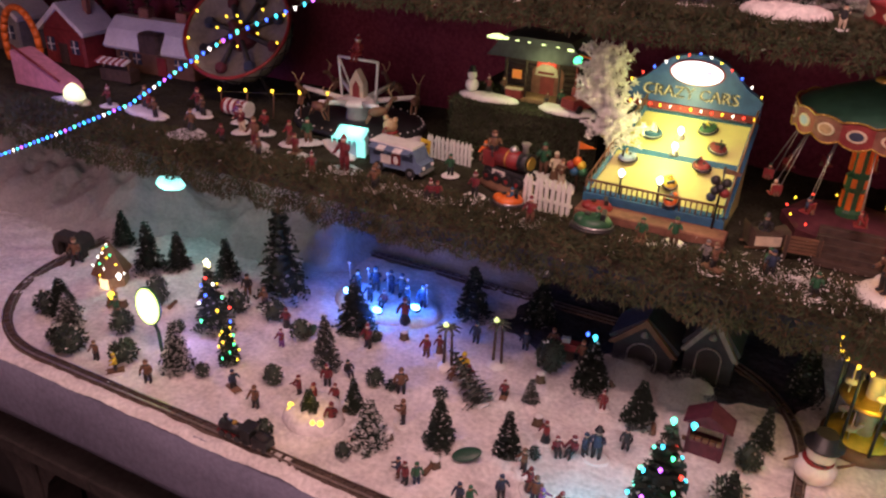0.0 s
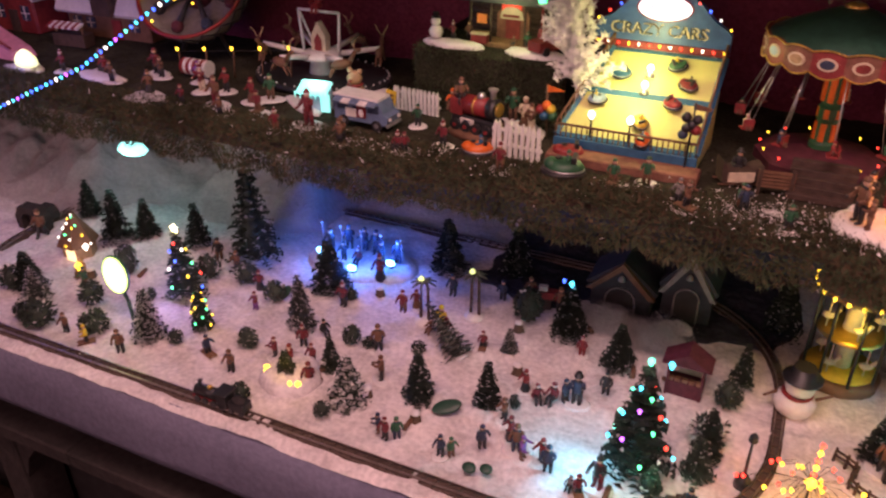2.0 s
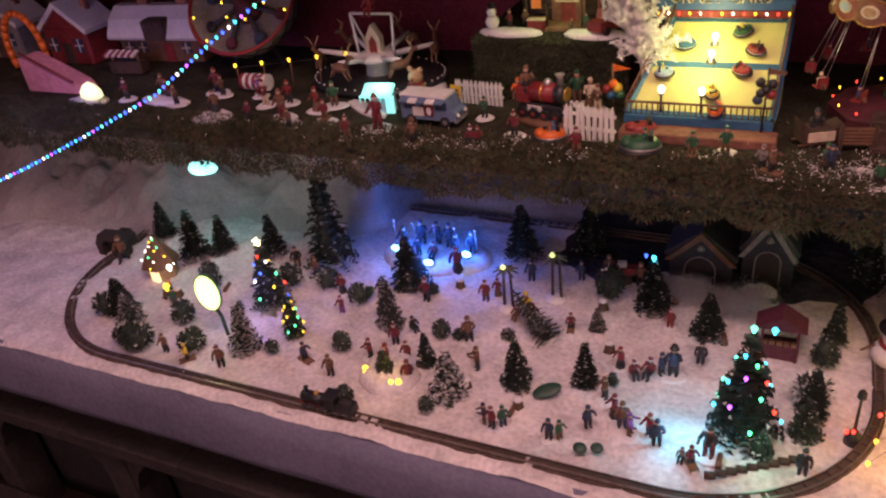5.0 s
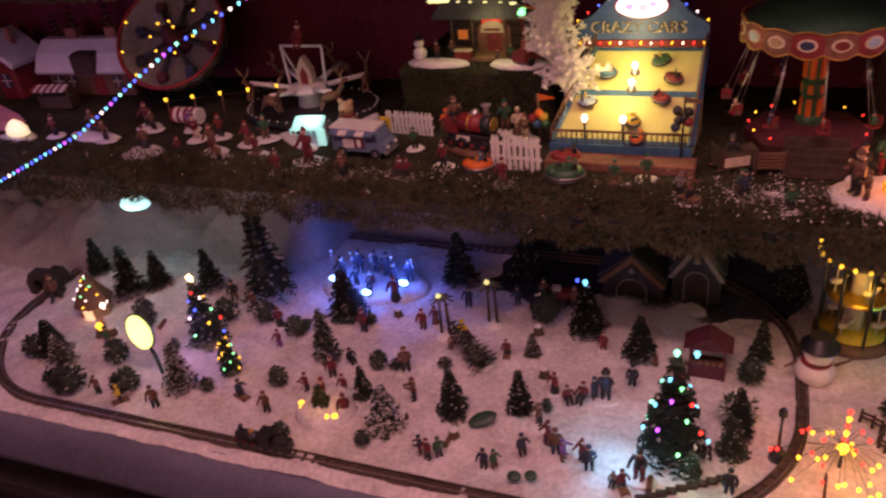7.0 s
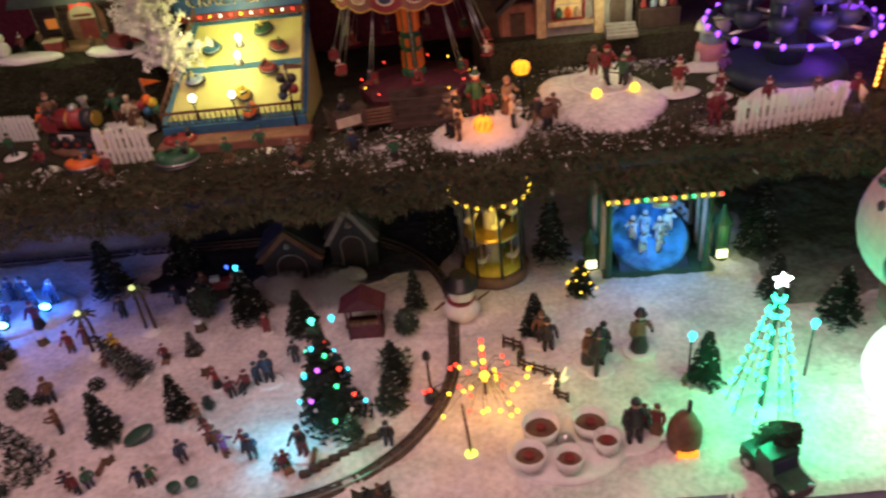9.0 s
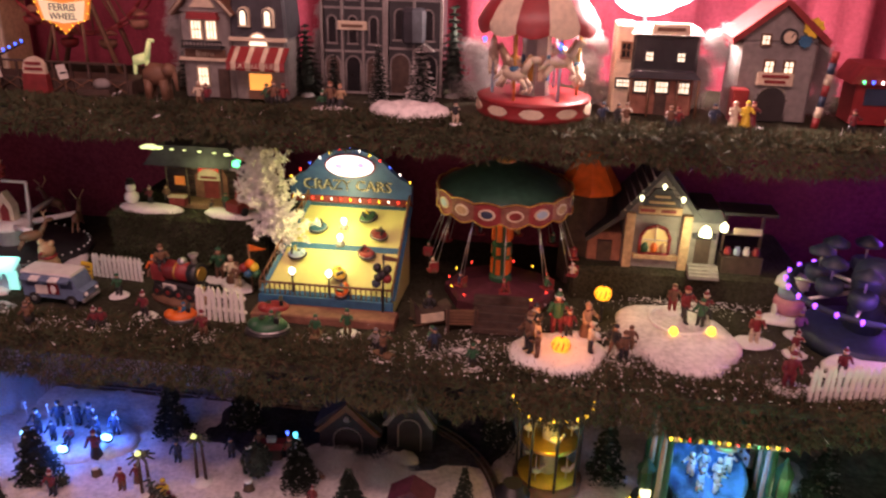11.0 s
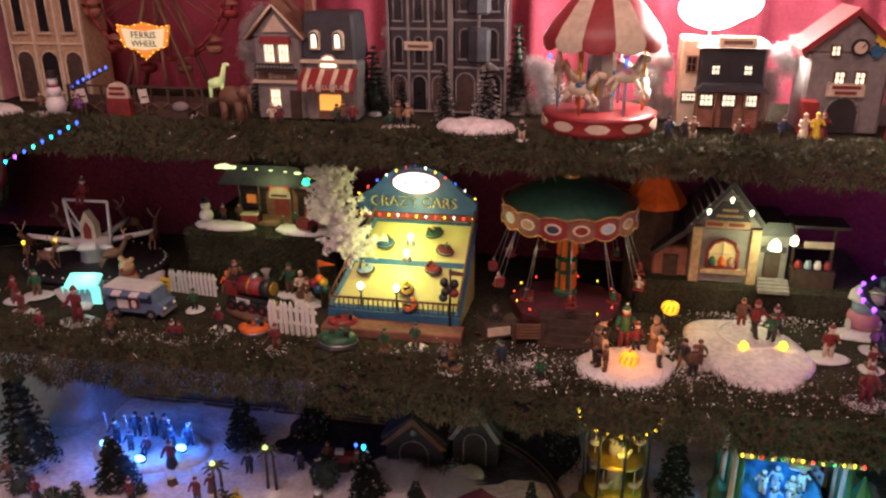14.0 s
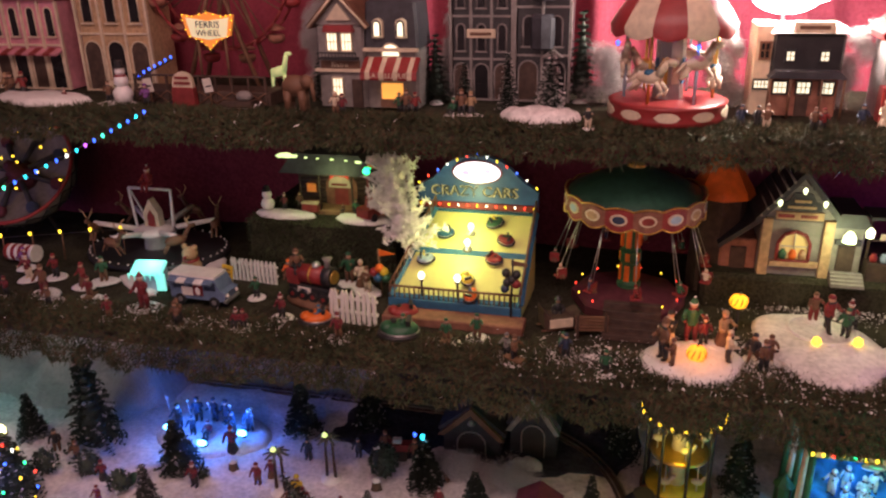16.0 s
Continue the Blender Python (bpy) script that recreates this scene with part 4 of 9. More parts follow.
def bumper_car(x, y, z, rz, colour, name, tilt=0.0, s=1.0, rider=True):
    t = thing("bumper_car", x, y, z, rz, "%s fairground bumper car with a silver rim" % name, "bumper car", "bumper cars")
    t.matrix_basis = pose(x, y, z, tilt, 0, 0) @ pose(0, 0, 0, 0, 0, rz) @ Matrix.Diagonal((s, s, s, 1))
    part("bumper", Mesh().lathe(0, 0, 0.001, [(0.019, 0), (0.021, 0.003), (0.020, 0.006), (0.016, 0.007)], 18, sx=1.35), BLACK, t)
    part("body", Mesh().lathe(-0.002, 0, 0.006, [(0.017, 0), (0.018, 0.006), (0.014, 0.012), (0.008, 0.013)], 16, sx=1.3).ball(0.014, 0, 0.014, 0.010, 0.012, 0.007, 10), colour, t)
    part("trim", Mesh().lathe(-0.002, 0, 0.008, [(0.0182, 0), (0.0187, 0.001), (0.0182, 0.002)], 18, sx=1.31), SILVER, t)
    part("seat", Mesh().box(-0.013, 0, 0.013, 0.006, 0.02, 0.013), BLACK, t)
    part("steering_wheel", Mesh().lathe(0.006, 0, 0.021, [(0.004, 0), (0.0045, 0.0008), (0.004, 0.0016)], 10), BLACK, t)
    if rider:
        cs = [GREEN, YELLOW, RED, BLUE, TAN]
        figurine(x - 0.006 * s * math.cos(radians(rz)), y - 0.006 * s * math.sin(radians(rz)), z + 0.006 * s, 0.034 * s, rz + 90, cs[int(abs(x * 997)) % 5], NAVY, "cap", "sit", False, "small painted doll sitting in a bumper car", "riders")


def rink(u, v, w=0.0):
    """A place on the sloping floor of the bumper car ride."""
    xl, xr = -0.362 + 0.052 * v, -0.118 + 0.006 * v
    return (xl + (xr - xl) * u, 1.300 + 0.152 * v, 1.058 + 0.124 * v + w)


G_PIC, G_PIC2 = glow("lit_picture_violet", (0.40, 0.32, 0.75), 1.0), glow("lit_picture_rose", (0.75, 0.40, 0.55), 1.0)
t = thing("bumper_car_ride", 0, 0, 0, 0, "lit bumper car rink with pale floor and blue sign", "fairground ride")
c = [rink(0, 0), rink(1, 0), rink(1, 1), rink(0, 1)]
b = Mesh().add(c + [(p[0], p[1], ZM - 0.004) for p in c], [[0, 1, 2, 3], [0, 4, 5, 1], [1, 5, 6, 2], [2, 6, 7, 3], [3, 7, 4, 0]])
part("floor_slab", b, RINK, t, "pale yellow rink floor")
for v0, v1 in ((0.485, 0.545), (-0.01, 0.03), (0.97, 1.0)):
    q = [rink(0, v0, 0.0006), rink(1, v0, 0.0006), rink(1, v1, 0.0006), rink(0, v1, 0.0006)]
    part("stripe", Mesh().add(q + [(p[0], p[1], p[2] - 0.003) for p in q], [[0, 1, 2, 3], [0, 4, 5, 1], [2, 6, 7, 3], [1, 5, 6, 2], [3, 7, 4, 0]]), BLUE, t, "blue painted stripe")
for u in (0.0, 1.0):
    a, d = Vector(rink(u, -0.01, 0.002)), Vector(rink(u, 1.0, 0.002))
    part("side_board", Mesh().tube(a, d, 0.006, 0.006, 4, False), BLUE, t, "blue side board")
    part("side_rail", Mesh().tube(a + Vector((0, 0, 0.024)), d + Vector((0, 0, 0.024)), 0.002, 0.002, 6), WOOD, t)
    for i in range(15):
        p = Vector(rink(u, i / 14, 0.0))
        part("baluster", Mesh().tube(p, p + Vector((0, 0, 0.024)), 0.0013, 0.0013, 5), WOOD, t)
b = Mesh().tube(Vector(rink(0, -0.02, 0.024)), Vector(rink(1, -0.02, 0.024)), 0.0022, 0.0022, 6)
part("front_rail", b, WOOD, t, "brown wooden rail")
part("front_board", Mesh().box(-0.24, 1.294, 1.030, 0.25, 0.006, 0.026), BLUE, t, "blue front board")
bal = Mesh().tube((0, 0, 0), (0, 0, 0.026), 0.0014, 0.0014, 5).data("baluster", [WOOD])
for i in range(27):
    ob = new("baluster", bal)
    ob.parent, ob.location = t, rink(i / 26, -0.02, -0.001)
for u in (0.24, 0.52):
    p = rink(u, 0.02)
    lp = part("lamp_post", Mesh().tube(p, (p[0], p[1], p[2] + 0.032), 0.0022, 0.0018, 6).lathe(p[0], p[1], p[2] + 0.030, [(0.002, 0), (0.005, 0.003), (0.003, 0.005)], 8), BLACK, t)
    bulb(lp, p[0], p[1], p[2] + 0.040, 0.0065, G_WHITE, "lamp_globe")
for u, v in ((0.44, 0.73), (0.46, 0.55)):
    p = rink(u, v, 0.014)
    lp = part("floor_light", Mesh().lathe(p[0], p[1], p[2] - 0.016, [(0.009, 0), (0.009, 0.004), (0.006, 0.010)], 12), SILVER, t)
    bulb(lp, p[0], p[1], p[2], 0.006, G_WHITE, "lamp_globe")
# the sign board at the back
sx, sy, sz = -0.228, 1.463, 1.186
out = [(-0.119, 0), (0.119, 0), (0.119, 0.036), (0.108, 0.046), (0.090, 0.056), (0.062, 0.084), (0.046, 0.096), (0.022, 0.104), (-0.022, 0.104), (-0.046, 0.096), (-0.062, 0.084), (-0.090, 0.056), (-0.108, 0.046), (-0.119, 0.036)]
sb = part("sign_board", Mesh().prism(out, 0.014, Matrix.Translation((sx, sy, sz))), SIGNBLUE, t, "blue arched sign board")
ell = [(0.046 * math.cos(2 * math.pi * i / 28), 0.073 + 0.021 * math.sin(2 * math.pi * i / 28)) for i in range(28)]
part("frame_ring", Mesh().prism([(x_ * 1.08, (z_ - 0.073) * 1.12 + 0.073) for x_, z_ in ell], 0.018, Matrix.Translation((sx, sy, sz))), RED, sb)
part("lit_panel", Mesh().prism(ell, 0.022, Matrix.Translation((sx, sy, sz))), G_OVAL, sb, "lit oval panel with a faint picture")
for dx, dz, rr, mm in ((-0.02, 0.072, 0.008, 0), (0.004, 0.070, 0.008, 1), (0.022, 0.076, 0.007, 0), (-0.008, 0.084, 0.006, 1)):
    part("picture_shape", Mesh().prism([(dx + rr * math.cos(i) * (1.3 if i % 2 else 0.7), dz + 0.8 * rr * math.sin(i)) for i in (0, 0.9, 1.8, 2.7, 3.6, 4.5, 5.4)], 0.0235, Matrix.Translation((sx, sy, sz))), (G_PIC, G_PIC2)[mm], sb)
for size_, deep_, mm in ((0.0295, 0.0006, CREAM), (0.0275, 0.0014, BLACK)):
    letters("CRAZY CARS", size_, deep_, sb, Matrix.Translation((sx - 0.006, sy - 0.0085, sz + 0.033)) @ pose(0, 0, 0, 90), mm)
part("red_strip", Mesh().box(sx, sy - 0.004, sz - 0.002, 0.238, 0.012, 0.013), DRED, sb)
for i in range(13):
    bulb(sb, sx - 0.112 + i * 0.0187, sy - 0.012, sz + 0.006, 0.0022, (G_YEL, G_WHITE, G_RED)[i % 3])
for i in range(13):
    g = -1 + 2 * i / 12
    bulb(sb, sx + 0.116 * g, sy - 0.010, sz + 0.047 + 0.061 * (1 - abs(g) ** 1.5), 0.002, (G_YEL, G_RED, G_BLUE, G_WHITE)[i % 4])
for s in (-1, 1):
    p = (sx + s * 0.104, sy, sz)
    part("post", Mesh().tube((p[0], p[1], ZM), (p[0], p[1], sz + 0.04), 0.004, 0.004, 8), NAVY, t)
part("back_wall", Mesh().box(sx, sy + 0.004, ZM, 0.205, 0.008, sz - ZM), PALEBLUE, t, "pale blue back wall")
for u, v, a, mm, nm in ((0.22, 0.70, 200, BLUE, "blue"), (0.64, 0.85, 30, GREEN, "green"), (0.78, 0.66, 160, DRED, "dark red"), (0.72, 0.45, 340, RED, "red"), (0.15, 0.40, 10, PALEBLUE, "pale blue"), (0.55, 0.22, 120, YELLOW, "yellow"), (0.62, 0.05, 80, ORANGE, "orange")):
    p = rink(u, v, 0.002)
    bumper_car(p[0], p[1] - 0.004, p[2], a, mm, nm, 24.0, 0.66)
structure("deck", Mesh().box(-0.235, 1.268, ZM - 0.004, 0.26, 0.045, 0.016, bev=0.002), BRICK, "red brown deck before the rink")
picket_fence(-0.462, 1.236, -0.365, 1.226, ZM, 0.064, 9, "white picket fence standing on the moss mat", lean=1)
picket_fence(-0.735, 1.375, -0.625, 1.365, ZM, 0.046, 12, "weathered white picket fence beside the van")
bumper_car(-0.330, 1.268, ZM, 200, RED, "red", 0, 1.15, False)
bumper_car(-0.316, 1.196, ZM, 190, GREEN, "green", 0, 1.4)
bumper_car(-0.480, 1.214, ZM, 200, ORANGE, "orange", 0, 1.15)

# the pole with dark balls and a pennant beside the rink
t = thing("balloon_post", -0.133, 1.285, ZM, 0, "dark post with black and red balls and a pennant", "post")
part("pole", Mesh().tube((0, 0, 0), (0.003, 0, 0.125), 0.0022, 0.0018, 6), BLACK, t)
for dx, dz, mm in ((-0.008, 0.10, BLACK), (0.010, 0.098, BLACK), (-0.006, 0.082, BLACK), (0.010, 0.080, DRED), (0.002, 0.088, BLACK), (-0.010, 0.070, NAVY)):
    part("balloon", Mesh().ball(dx, -0.004, dz, 0.0085, n=10), mm, t)
part("pennant", Mesh().prism([(0, 0.123), (0.03, 0.118), (0.028, 0.112), (0, 0.113)], 0.0015), BROWN, t)
t = thing("balloon_post", -0.395, 1.345, ZM, 0, "post with coloured balloons and a pennant", "post")
part("pole", Mesh().tube((0, 0, 0), (-0.004, 0, 0.10), 0.002, 0.0018, 6), WOOD, t)
for dx, dz, mm in ((-0.012, 0.055, RED), (0.008, 0.058, YELLOW), (0.012, 0.045, GREEN), (-0.004, 0.044, BLUE), (0.0, 0.064, ORANGE)):
    part("balloon", Mesh().ball(dx, -0.008, dz, 0.009, n=10), mm, t)
part("pennant", Mesh().prism([(-0.003, 0.10), (0.03, 0.092), (-0.003, 0.086)], 0.0015), ORANGE, t)

# hedge block with the cabin on it
b = Mesh().box(-0.542, 1.545, ZM - 0.004, 0.318, 0.29, 0.128, bev=0.01)
t = thing("hedge", 0, 0, 0, 0, "long clipped dark green hedge block", "hedge")
part("core", b, MOSS, t)


def blades(name, parent, count, seed, spot, m, ln=0.012):
    """Many short blades on a surface; spot gives a place and a way out."""
    rng = np.random.default_rng(seed)
    v = []
    for i in range(count):
        p, d = spot(rng)
        d = d + rng.normal(0, 0.5, 3)
        d = d / np.linalg.norm(d)
        s = np.cross(d, rng.normal(0, 1, 3))
        s = s / np.linalg.norm(s) * rng.uniform(0.0008, 0.0016)
        v += [p - s, p + s, p + d * ln * rng.uniform(0.5, 1.1)]
    me = bpy.data.meshes.new(name)
    me.from_pydata([tuple(q) for q in v], [], [[3 * i, 3 * i + 1, 3 * i + 2] for i in range(count)])
    me.materials.append(m)
    return part(name, me, m, parent, kind="stuff")


def hedge_spot(rng):
    if rng.random() < 0.65:
        return np.array([rng.uniform(-0.70, -0.385), 1.40, rng.uniform(ZM, ZM + 0.125)]), np.array([0, -1.0, 0.1])
    return np.array([rng.uniform(-0.70, -0.385), rng.uniform(1.40, 1.55), ZM + 0.122]), np.array([0, -0.2, 1.0])


blades("leaves", t, 9000, 11, hedge_spot, NEEDLE, 0.010)
ZH = ZM + 0.128
snow_patch(-0.625, 1.425, ZH, 0.060, 0.022, 0.012, 1, "snow-covered base before the cabin")
snow_patch(-0.455, 1.425, ZH, 0.062, 0.022, 0.012, 2, "snow-covered base before the cabin")
t = thing("log_cabin", -0.535, 1.50, ZH, 0, "small dark log cabin with red lights and lit roof edge", "cabin")
for i in range(7):
    part("log", Mesh().tube((-0.085, 0, 0.010 + i * 0.011), (0.085, 0, 0.010 + i * 0.011), 0.0062, 0.0062, 8), DWOOD, t)
part("roof", Mesh().prism([(-0.105, 0.082), (-0.07, 0.125), (0.07, 0.125), (0.105, 0.082)], 0.11), SLATE, t)
part("door", Mesh().box(0.012, -0.008, 0.0, 0.030, 0.006, 0.050), DRED, t)
part("porch_sign", Mesh().box(0.010, -0.014, 0.055, 0.04, 0.004, 0.018), glow("lit_red_sign", (0.8, 0.08, 0.05), 0.3), t, "red lit sign")
part("porch_floor", Mesh().box(0.005, -0.028, -0.004, 0.135, 0.046, 0.010, bev=0.002), WOOD, t, "warm brown porch boards")
part("door_surround", Mesh().prism([(-0.022, 0.004), (0.046, 0.004), (0.046, 0.052), (0.030, 0.076), (-0.006, 0.076), (-0.022, 0.052)], 0.004, Matrix.Translation((0, -0.0075, 0))), BRICK, t, "red brown porch front")
part("arched_sign", Mesh().prism([(-0.012, 0.046), (0.036, 0.046), (0.034, 0.060), (0.024, 0.068), (0.012, 0.070), (0.0, 0.068), (-0.010, 0.060)], 0.004, Matrix.Translation((0, -0.018, 0))), CREAM, t, "cream arched sign")
part("sign_bar", Mesh().box(0.012, -0.021, 0.050, 0.034, 0.001, 0.005), DRED, t)
part("red_lamp", Mesh().ball(0.016, -0.020, 0.076, 0.0045, n=8), G_RED, t, "small red lamp")
for dx in (-0.062, -0.02, 0.05, 0.085):
    part("porch_post", Mesh().tube((dx, -0.048, 0.0), (dx, -0.048, 0.084), 0.0022, 0.0022, 6), DWOOD, t)
part("porch_rail", Mesh().tube((-0.062, -0.048, 0.024), (-0.02, -0.048, 0.024), 0.0018, 0.0018, 6).tube((-0.062, -0.048, 0.006), (-0.02, -0.048, 0.024), 0.0014, 0.0014, 5).tube((-0.062, -0.048, 0.024), (-0.02, -0.048, 0.006), 0.0014, 0.0014, 5), WOOD, t)
part("crate", Mesh().box(-0.040, -0.052, 0.004, 0.034, 0.018, 0.016), DRED, t, "red crate")
part("crate_lid", Mesh().box(-0.040, -0.052, 0.020, 0.036, 0.020, 0.003), CREAM, t)
part("window", Mesh().box(-0.055, -0.008, 0.03, 0.020, 0.004, 0.018), glow("dim_orange_window", (0.8, 0.25, 0.05), 0.25), t, "dim orange lit window")
roof_glow = Mesh()
for dx, dz, r in ((-0.095, 0.119, 0.007), (-0.082, 0.1205, 0.010), (-0.066, 0.119, 0.006), (-0.04, 0.1175, 0.003), (-0.015, 0.117, 0.0025), (0.015, 0.116, 0.003), (0.045, 0.115, 0.0025), (0.07, 0.113, 0.005)):
    roof_glow.ball(dx, -0.058, dz, r * 1.5, r * 0.7, r * 0.55, 8, 0.15)
part("roof_snow", roof_glow, G_ROOF, t, "lime lit snow on the roof edge")
part("lantern", Mesh().lathe(0.085, -0.05, 0.086, [(0.004, 0), (0.010, 0.006), (0.006, 0.016), (0.001, 0.02)], 10), G_GREEN, t, "green lit lantern")
part("lantern_arm", Mesh().tube((0.085, -0.05, 0.105), (0.115, -0.05, 0.10), 0.003, 0.002, 6), ORANGE, t)
part("lantern_post", Mesh().tube((0.085, -0.05, 0), (0.085, -0.05, 0.088), 0.0025, 0.0025, 6), DRED, t)
t = thing("snowman", -0.660, 1.425, ZH + 0.008, 0, "small white snowman before the cabin", "snowman")
part("body", Mesh().ball(0, 0, 0.013, 0.014, n=12).ball(0, 0, 0.033, 0.010, n=12), SNOWP, t)
part("hat", Mesh().lathe(0, 0, 0.041, [(0.010, 0), (0.010, 0.001), (0.006, 0.0015), (0.006, 0.010)], 10), BLACK, t)
crowd(ZH + 0.008, """
-0.625 1.43 .036 0 rksp--
-0.60 1.45 .034 20 nksc--
-0.47 1.43 .032 0 gksc--
-0.50 1.435 .026 0 nkic--
""", "before the cabin")
t = thing("red_pickup", -0.428, 1.435, ZH + 0.004, 62, "dark red toy pickup carrying a fir tree", "truck")
part("body", Mesh().prism([(-0.040, 0.008), (0.036, 0.008), (0.040, 0.014), (0.038, 0.024), (0.014, 0.027), (0.006, 0.044), (-0.014, 0.044), (-0.017, 0.027), (-0.040, 0.026)], 0.034), DRED, t)
part("windscreen", Mesh().box(0.0115, 0, 0.029, 0.003, 0.027, 0.012, ry=-20), NAVY, t)
part("bumper", Mesh().box(0.040, 0, 0.009, 0.004, 0.036, 0.005), SILVER, t)
for s in (-1, 1):
    part("headlight", Mesh().ball(0.038, s * 0.011, 0.020, 0.0035, n=8), CREAM, t)
    for dx in (-0.024, 0.022):
        part("wheel", Mesh().tube((dx, s * 0.013, 0.008), (dx, s * 0.019, 0.008), 0.0085, 0.0085, 12), BLACK, t)
fir(-0.436, 1.455, 0.060, 0.034, 0.15, z=ZH + 0.030, label="small fir tree loaded on the pickup")

# the white flocked tree
t = thing("flocked_tree", -0.364, 1.39, ZM, 0, "white flocked bare tree with thick snowy twigs", "tree")
rng = random.Random(12)
b, tw = Mesh(), Mesh()
b.path([(0.012, 0, -0.004), (0.010, 0, 0.08), (-0.004, 0, 0.15), (-0.016, 0, 0.24)], 0.004, 7)
for k in range(620):
    if rng.random() < 0.55:
        g = rng.random()
        c = Vector((-0.016 + rng.gauss(0, 0.019), rng.gauss(0, 0.016), 0.17 + 0.10 * g))
        base_p = Vector((-0.012, 0, 0.14 + 0.09 * g))
    else:
        c = Vector((0.018 + rng.gauss(0, 0.024), -0.008 + rng.gauss(0, 0.016), 0.135 + rng.gauss(0, 0.022)))
        base_p = Vector((0.004, 0, 0.11))
    b.tube(base_p, c, 0.0012, 0.0007, 4)
    for j in range(7):
        d = Vector((rng.gauss(0, 1), rng.gauss(0, 1), rng.gauss(0, 1))).normalized()
        s = d.orthogonal().normalized() * 0.0026
        q = d.cross(s).normalized() * 0.0026
        tw.add([c - s, c + s, c + q, c + d * rng.uniform(0.007, 0.014)], [[0, 1, 3], [1, 2, 3], [2, 0, 3], [0, 2, 1]])
part("branch_work", b, SNOWP, t)
part("snow_flocking", tw, SNOWP, t)

# swing carousel
def swing_ride(x, y):
    t = thing("swing_carousel", x, y, ZM, 0, "dark green swing carousel with hanging chain seats", "fairground ride")
    part("platform", Mesh().lathe(0, 0, 0, [(0.105, 0), (0.105, 0.018), (0.098, 0.022), (0.03, 0.034)], 8, False), DIMRED, t, "dark red eight-sided platform")
    part("column", Mesh().lathe(0, 0, 0.03, [(0.022, 0), (0.022, 0.012), (0.017, 0.018), (0.0165, 0.05), (0.020, 0.055), (0.020, 0.075), (0.015, 0.08), (0.015, 0.19)], 12, False), GREEN, t, "green column with orange panels")
    for k in range(6):
        a = 2 * math.pi * k / 6 + 0.26
        for z0, hh in ((0.048, 0.030), (0.088, 0.016), (0.115, 0.055)):
            part("column_panel", Mesh().box(0.0165 * math.cos(a), 0.0165 * math.sin(a), z0, 0.009, 0.006, hh, math.degrees(a) + 90), ORANGE, t)
    zc = 0.190
    can = Mesh().lathe(0, 0, zc + 0.028, [(0.121, 0), (0.118, 0.004), (0.080, 0.024), (0.03, 0.044), (0.012, 0.049)], 40)
    part("canopy", can, DGREEN, t, "glossy dark green canopy")
    part("cap", Mesh().lathe(0, 0, zc + 0.074, [(0.014, 0), (0.018, 0.003), (0.013, 0.008), (0.006, 0.010)], 16), GOLD, t, "gold cap")
    cols = [DRED, PALEBLUE, TAN, NAVY]
    for k in range(16):
        a0, a1 = 2 * math.pi * k / 16, 2 * math.pi * (k + 1) / 16
        vs, ns = [], 6
        for i in range(ns + 1):
            a = a0 + (a1 - a0) * i / ns
            dip = 0.008 * abs(math.sin(math.pi * i / ns))
            for rr, zz in ((0.119, zc - dip), (0.123, zc - dip), (0.123, zc + 0.030 + dip * 0.6), (0.119, zc + 0.030 + dip * 0.6)):
                vs.append((rr * math.cos(a), rr * math.sin(a), zz))
        fs = [[4 * i + j, 4 * i + (j + 1) % 4, 4 * i + 4 + (j + 1) % 4, 4 * i + 4 + j] for i in range(ns) for j in range(4)] + [[3, 2, 1, 0], [4 * ns, 4 * ns + 1, 4 * ns + 2, 4 * ns + 3]]
        pn = part("rim_panel", Mesh().add(vs, fs), (BRICK, DRED)[k % 2], t, "painted scalloped rim panel")
        for z_, d_ in ((zc, -0.008), (zc + 0.030, 0.005)):
            part("gilt_edge", Mesh().path([(0.1245 * math.cos(a0 + (a1 - a0) * i / ns), 0.1245 * math.sin(a0 + (a1 - a0) * i / ns), z_ + d_ * math.sin(math.pi * i / ns)) for i in range(ns + 1)], 0.0014, 4), GOLD, pn, "gilt edge")
        am = (a0 + a1) / 2
        m = pose(0.1225 * math.cos(am), 0.1225 * math.sin(am), zc + 0.014, 0, 0, math.degrees(am) + 90)
        part("medallion", Mesh().prism([(0.015 * math.cos(i * 0.4488), 0.010 * math.sin(i * 0.4488)) for i in range(14)], 0.004, m), CREAM, pn, "oval painted medallion")
        part("picture", Mesh().prism([(0.011 * math.cos(i * 0.4488), 0.007 * math.sin(i * 0.4488)) for i in range(14)], 0.0052, m), cols[k % 4], pn)
    for k in range(11):
        a = 2 * math.pi * (k + 0.4) / 11
        hx, hy = 0.100 * math.cos(a), 0.100 * math.sin(a)
        ex, ey, ez = 0.140 * math.cos(a), 0.140 * math.sin(a), 0.075
        st = part("swing_seat", Mesh().box(ex, ey, ez - 0.004, 0.018, 0.016, 0.003, math.degrees(a)).box(ex + 0.008 * math.cos(a + 1.57), ey + 0.008 * math.sin(a + 1.57), ez, 0.018, 0.003, 0.014, math.degrees(a)), DRED, t)
        for s in (-1, 1):
            part("chain", Mesh().tube((hx, hy, zc + 0.005), (ex + s * 0.007 * math.cos(a), ey + s * 0.007 * math.sin(a), ez), 0.0007, 0.0007, 4), SILVER, st)
        figurine(x + ex, y + ey, ZM + ez - 0.006, 0.036, math.degrees(a) + 180, (RED, GREEN, CREAM, NAVY)[k % 4], BROWN, "cap", "sit", False, "small painted doll in a swing seat", "riders")
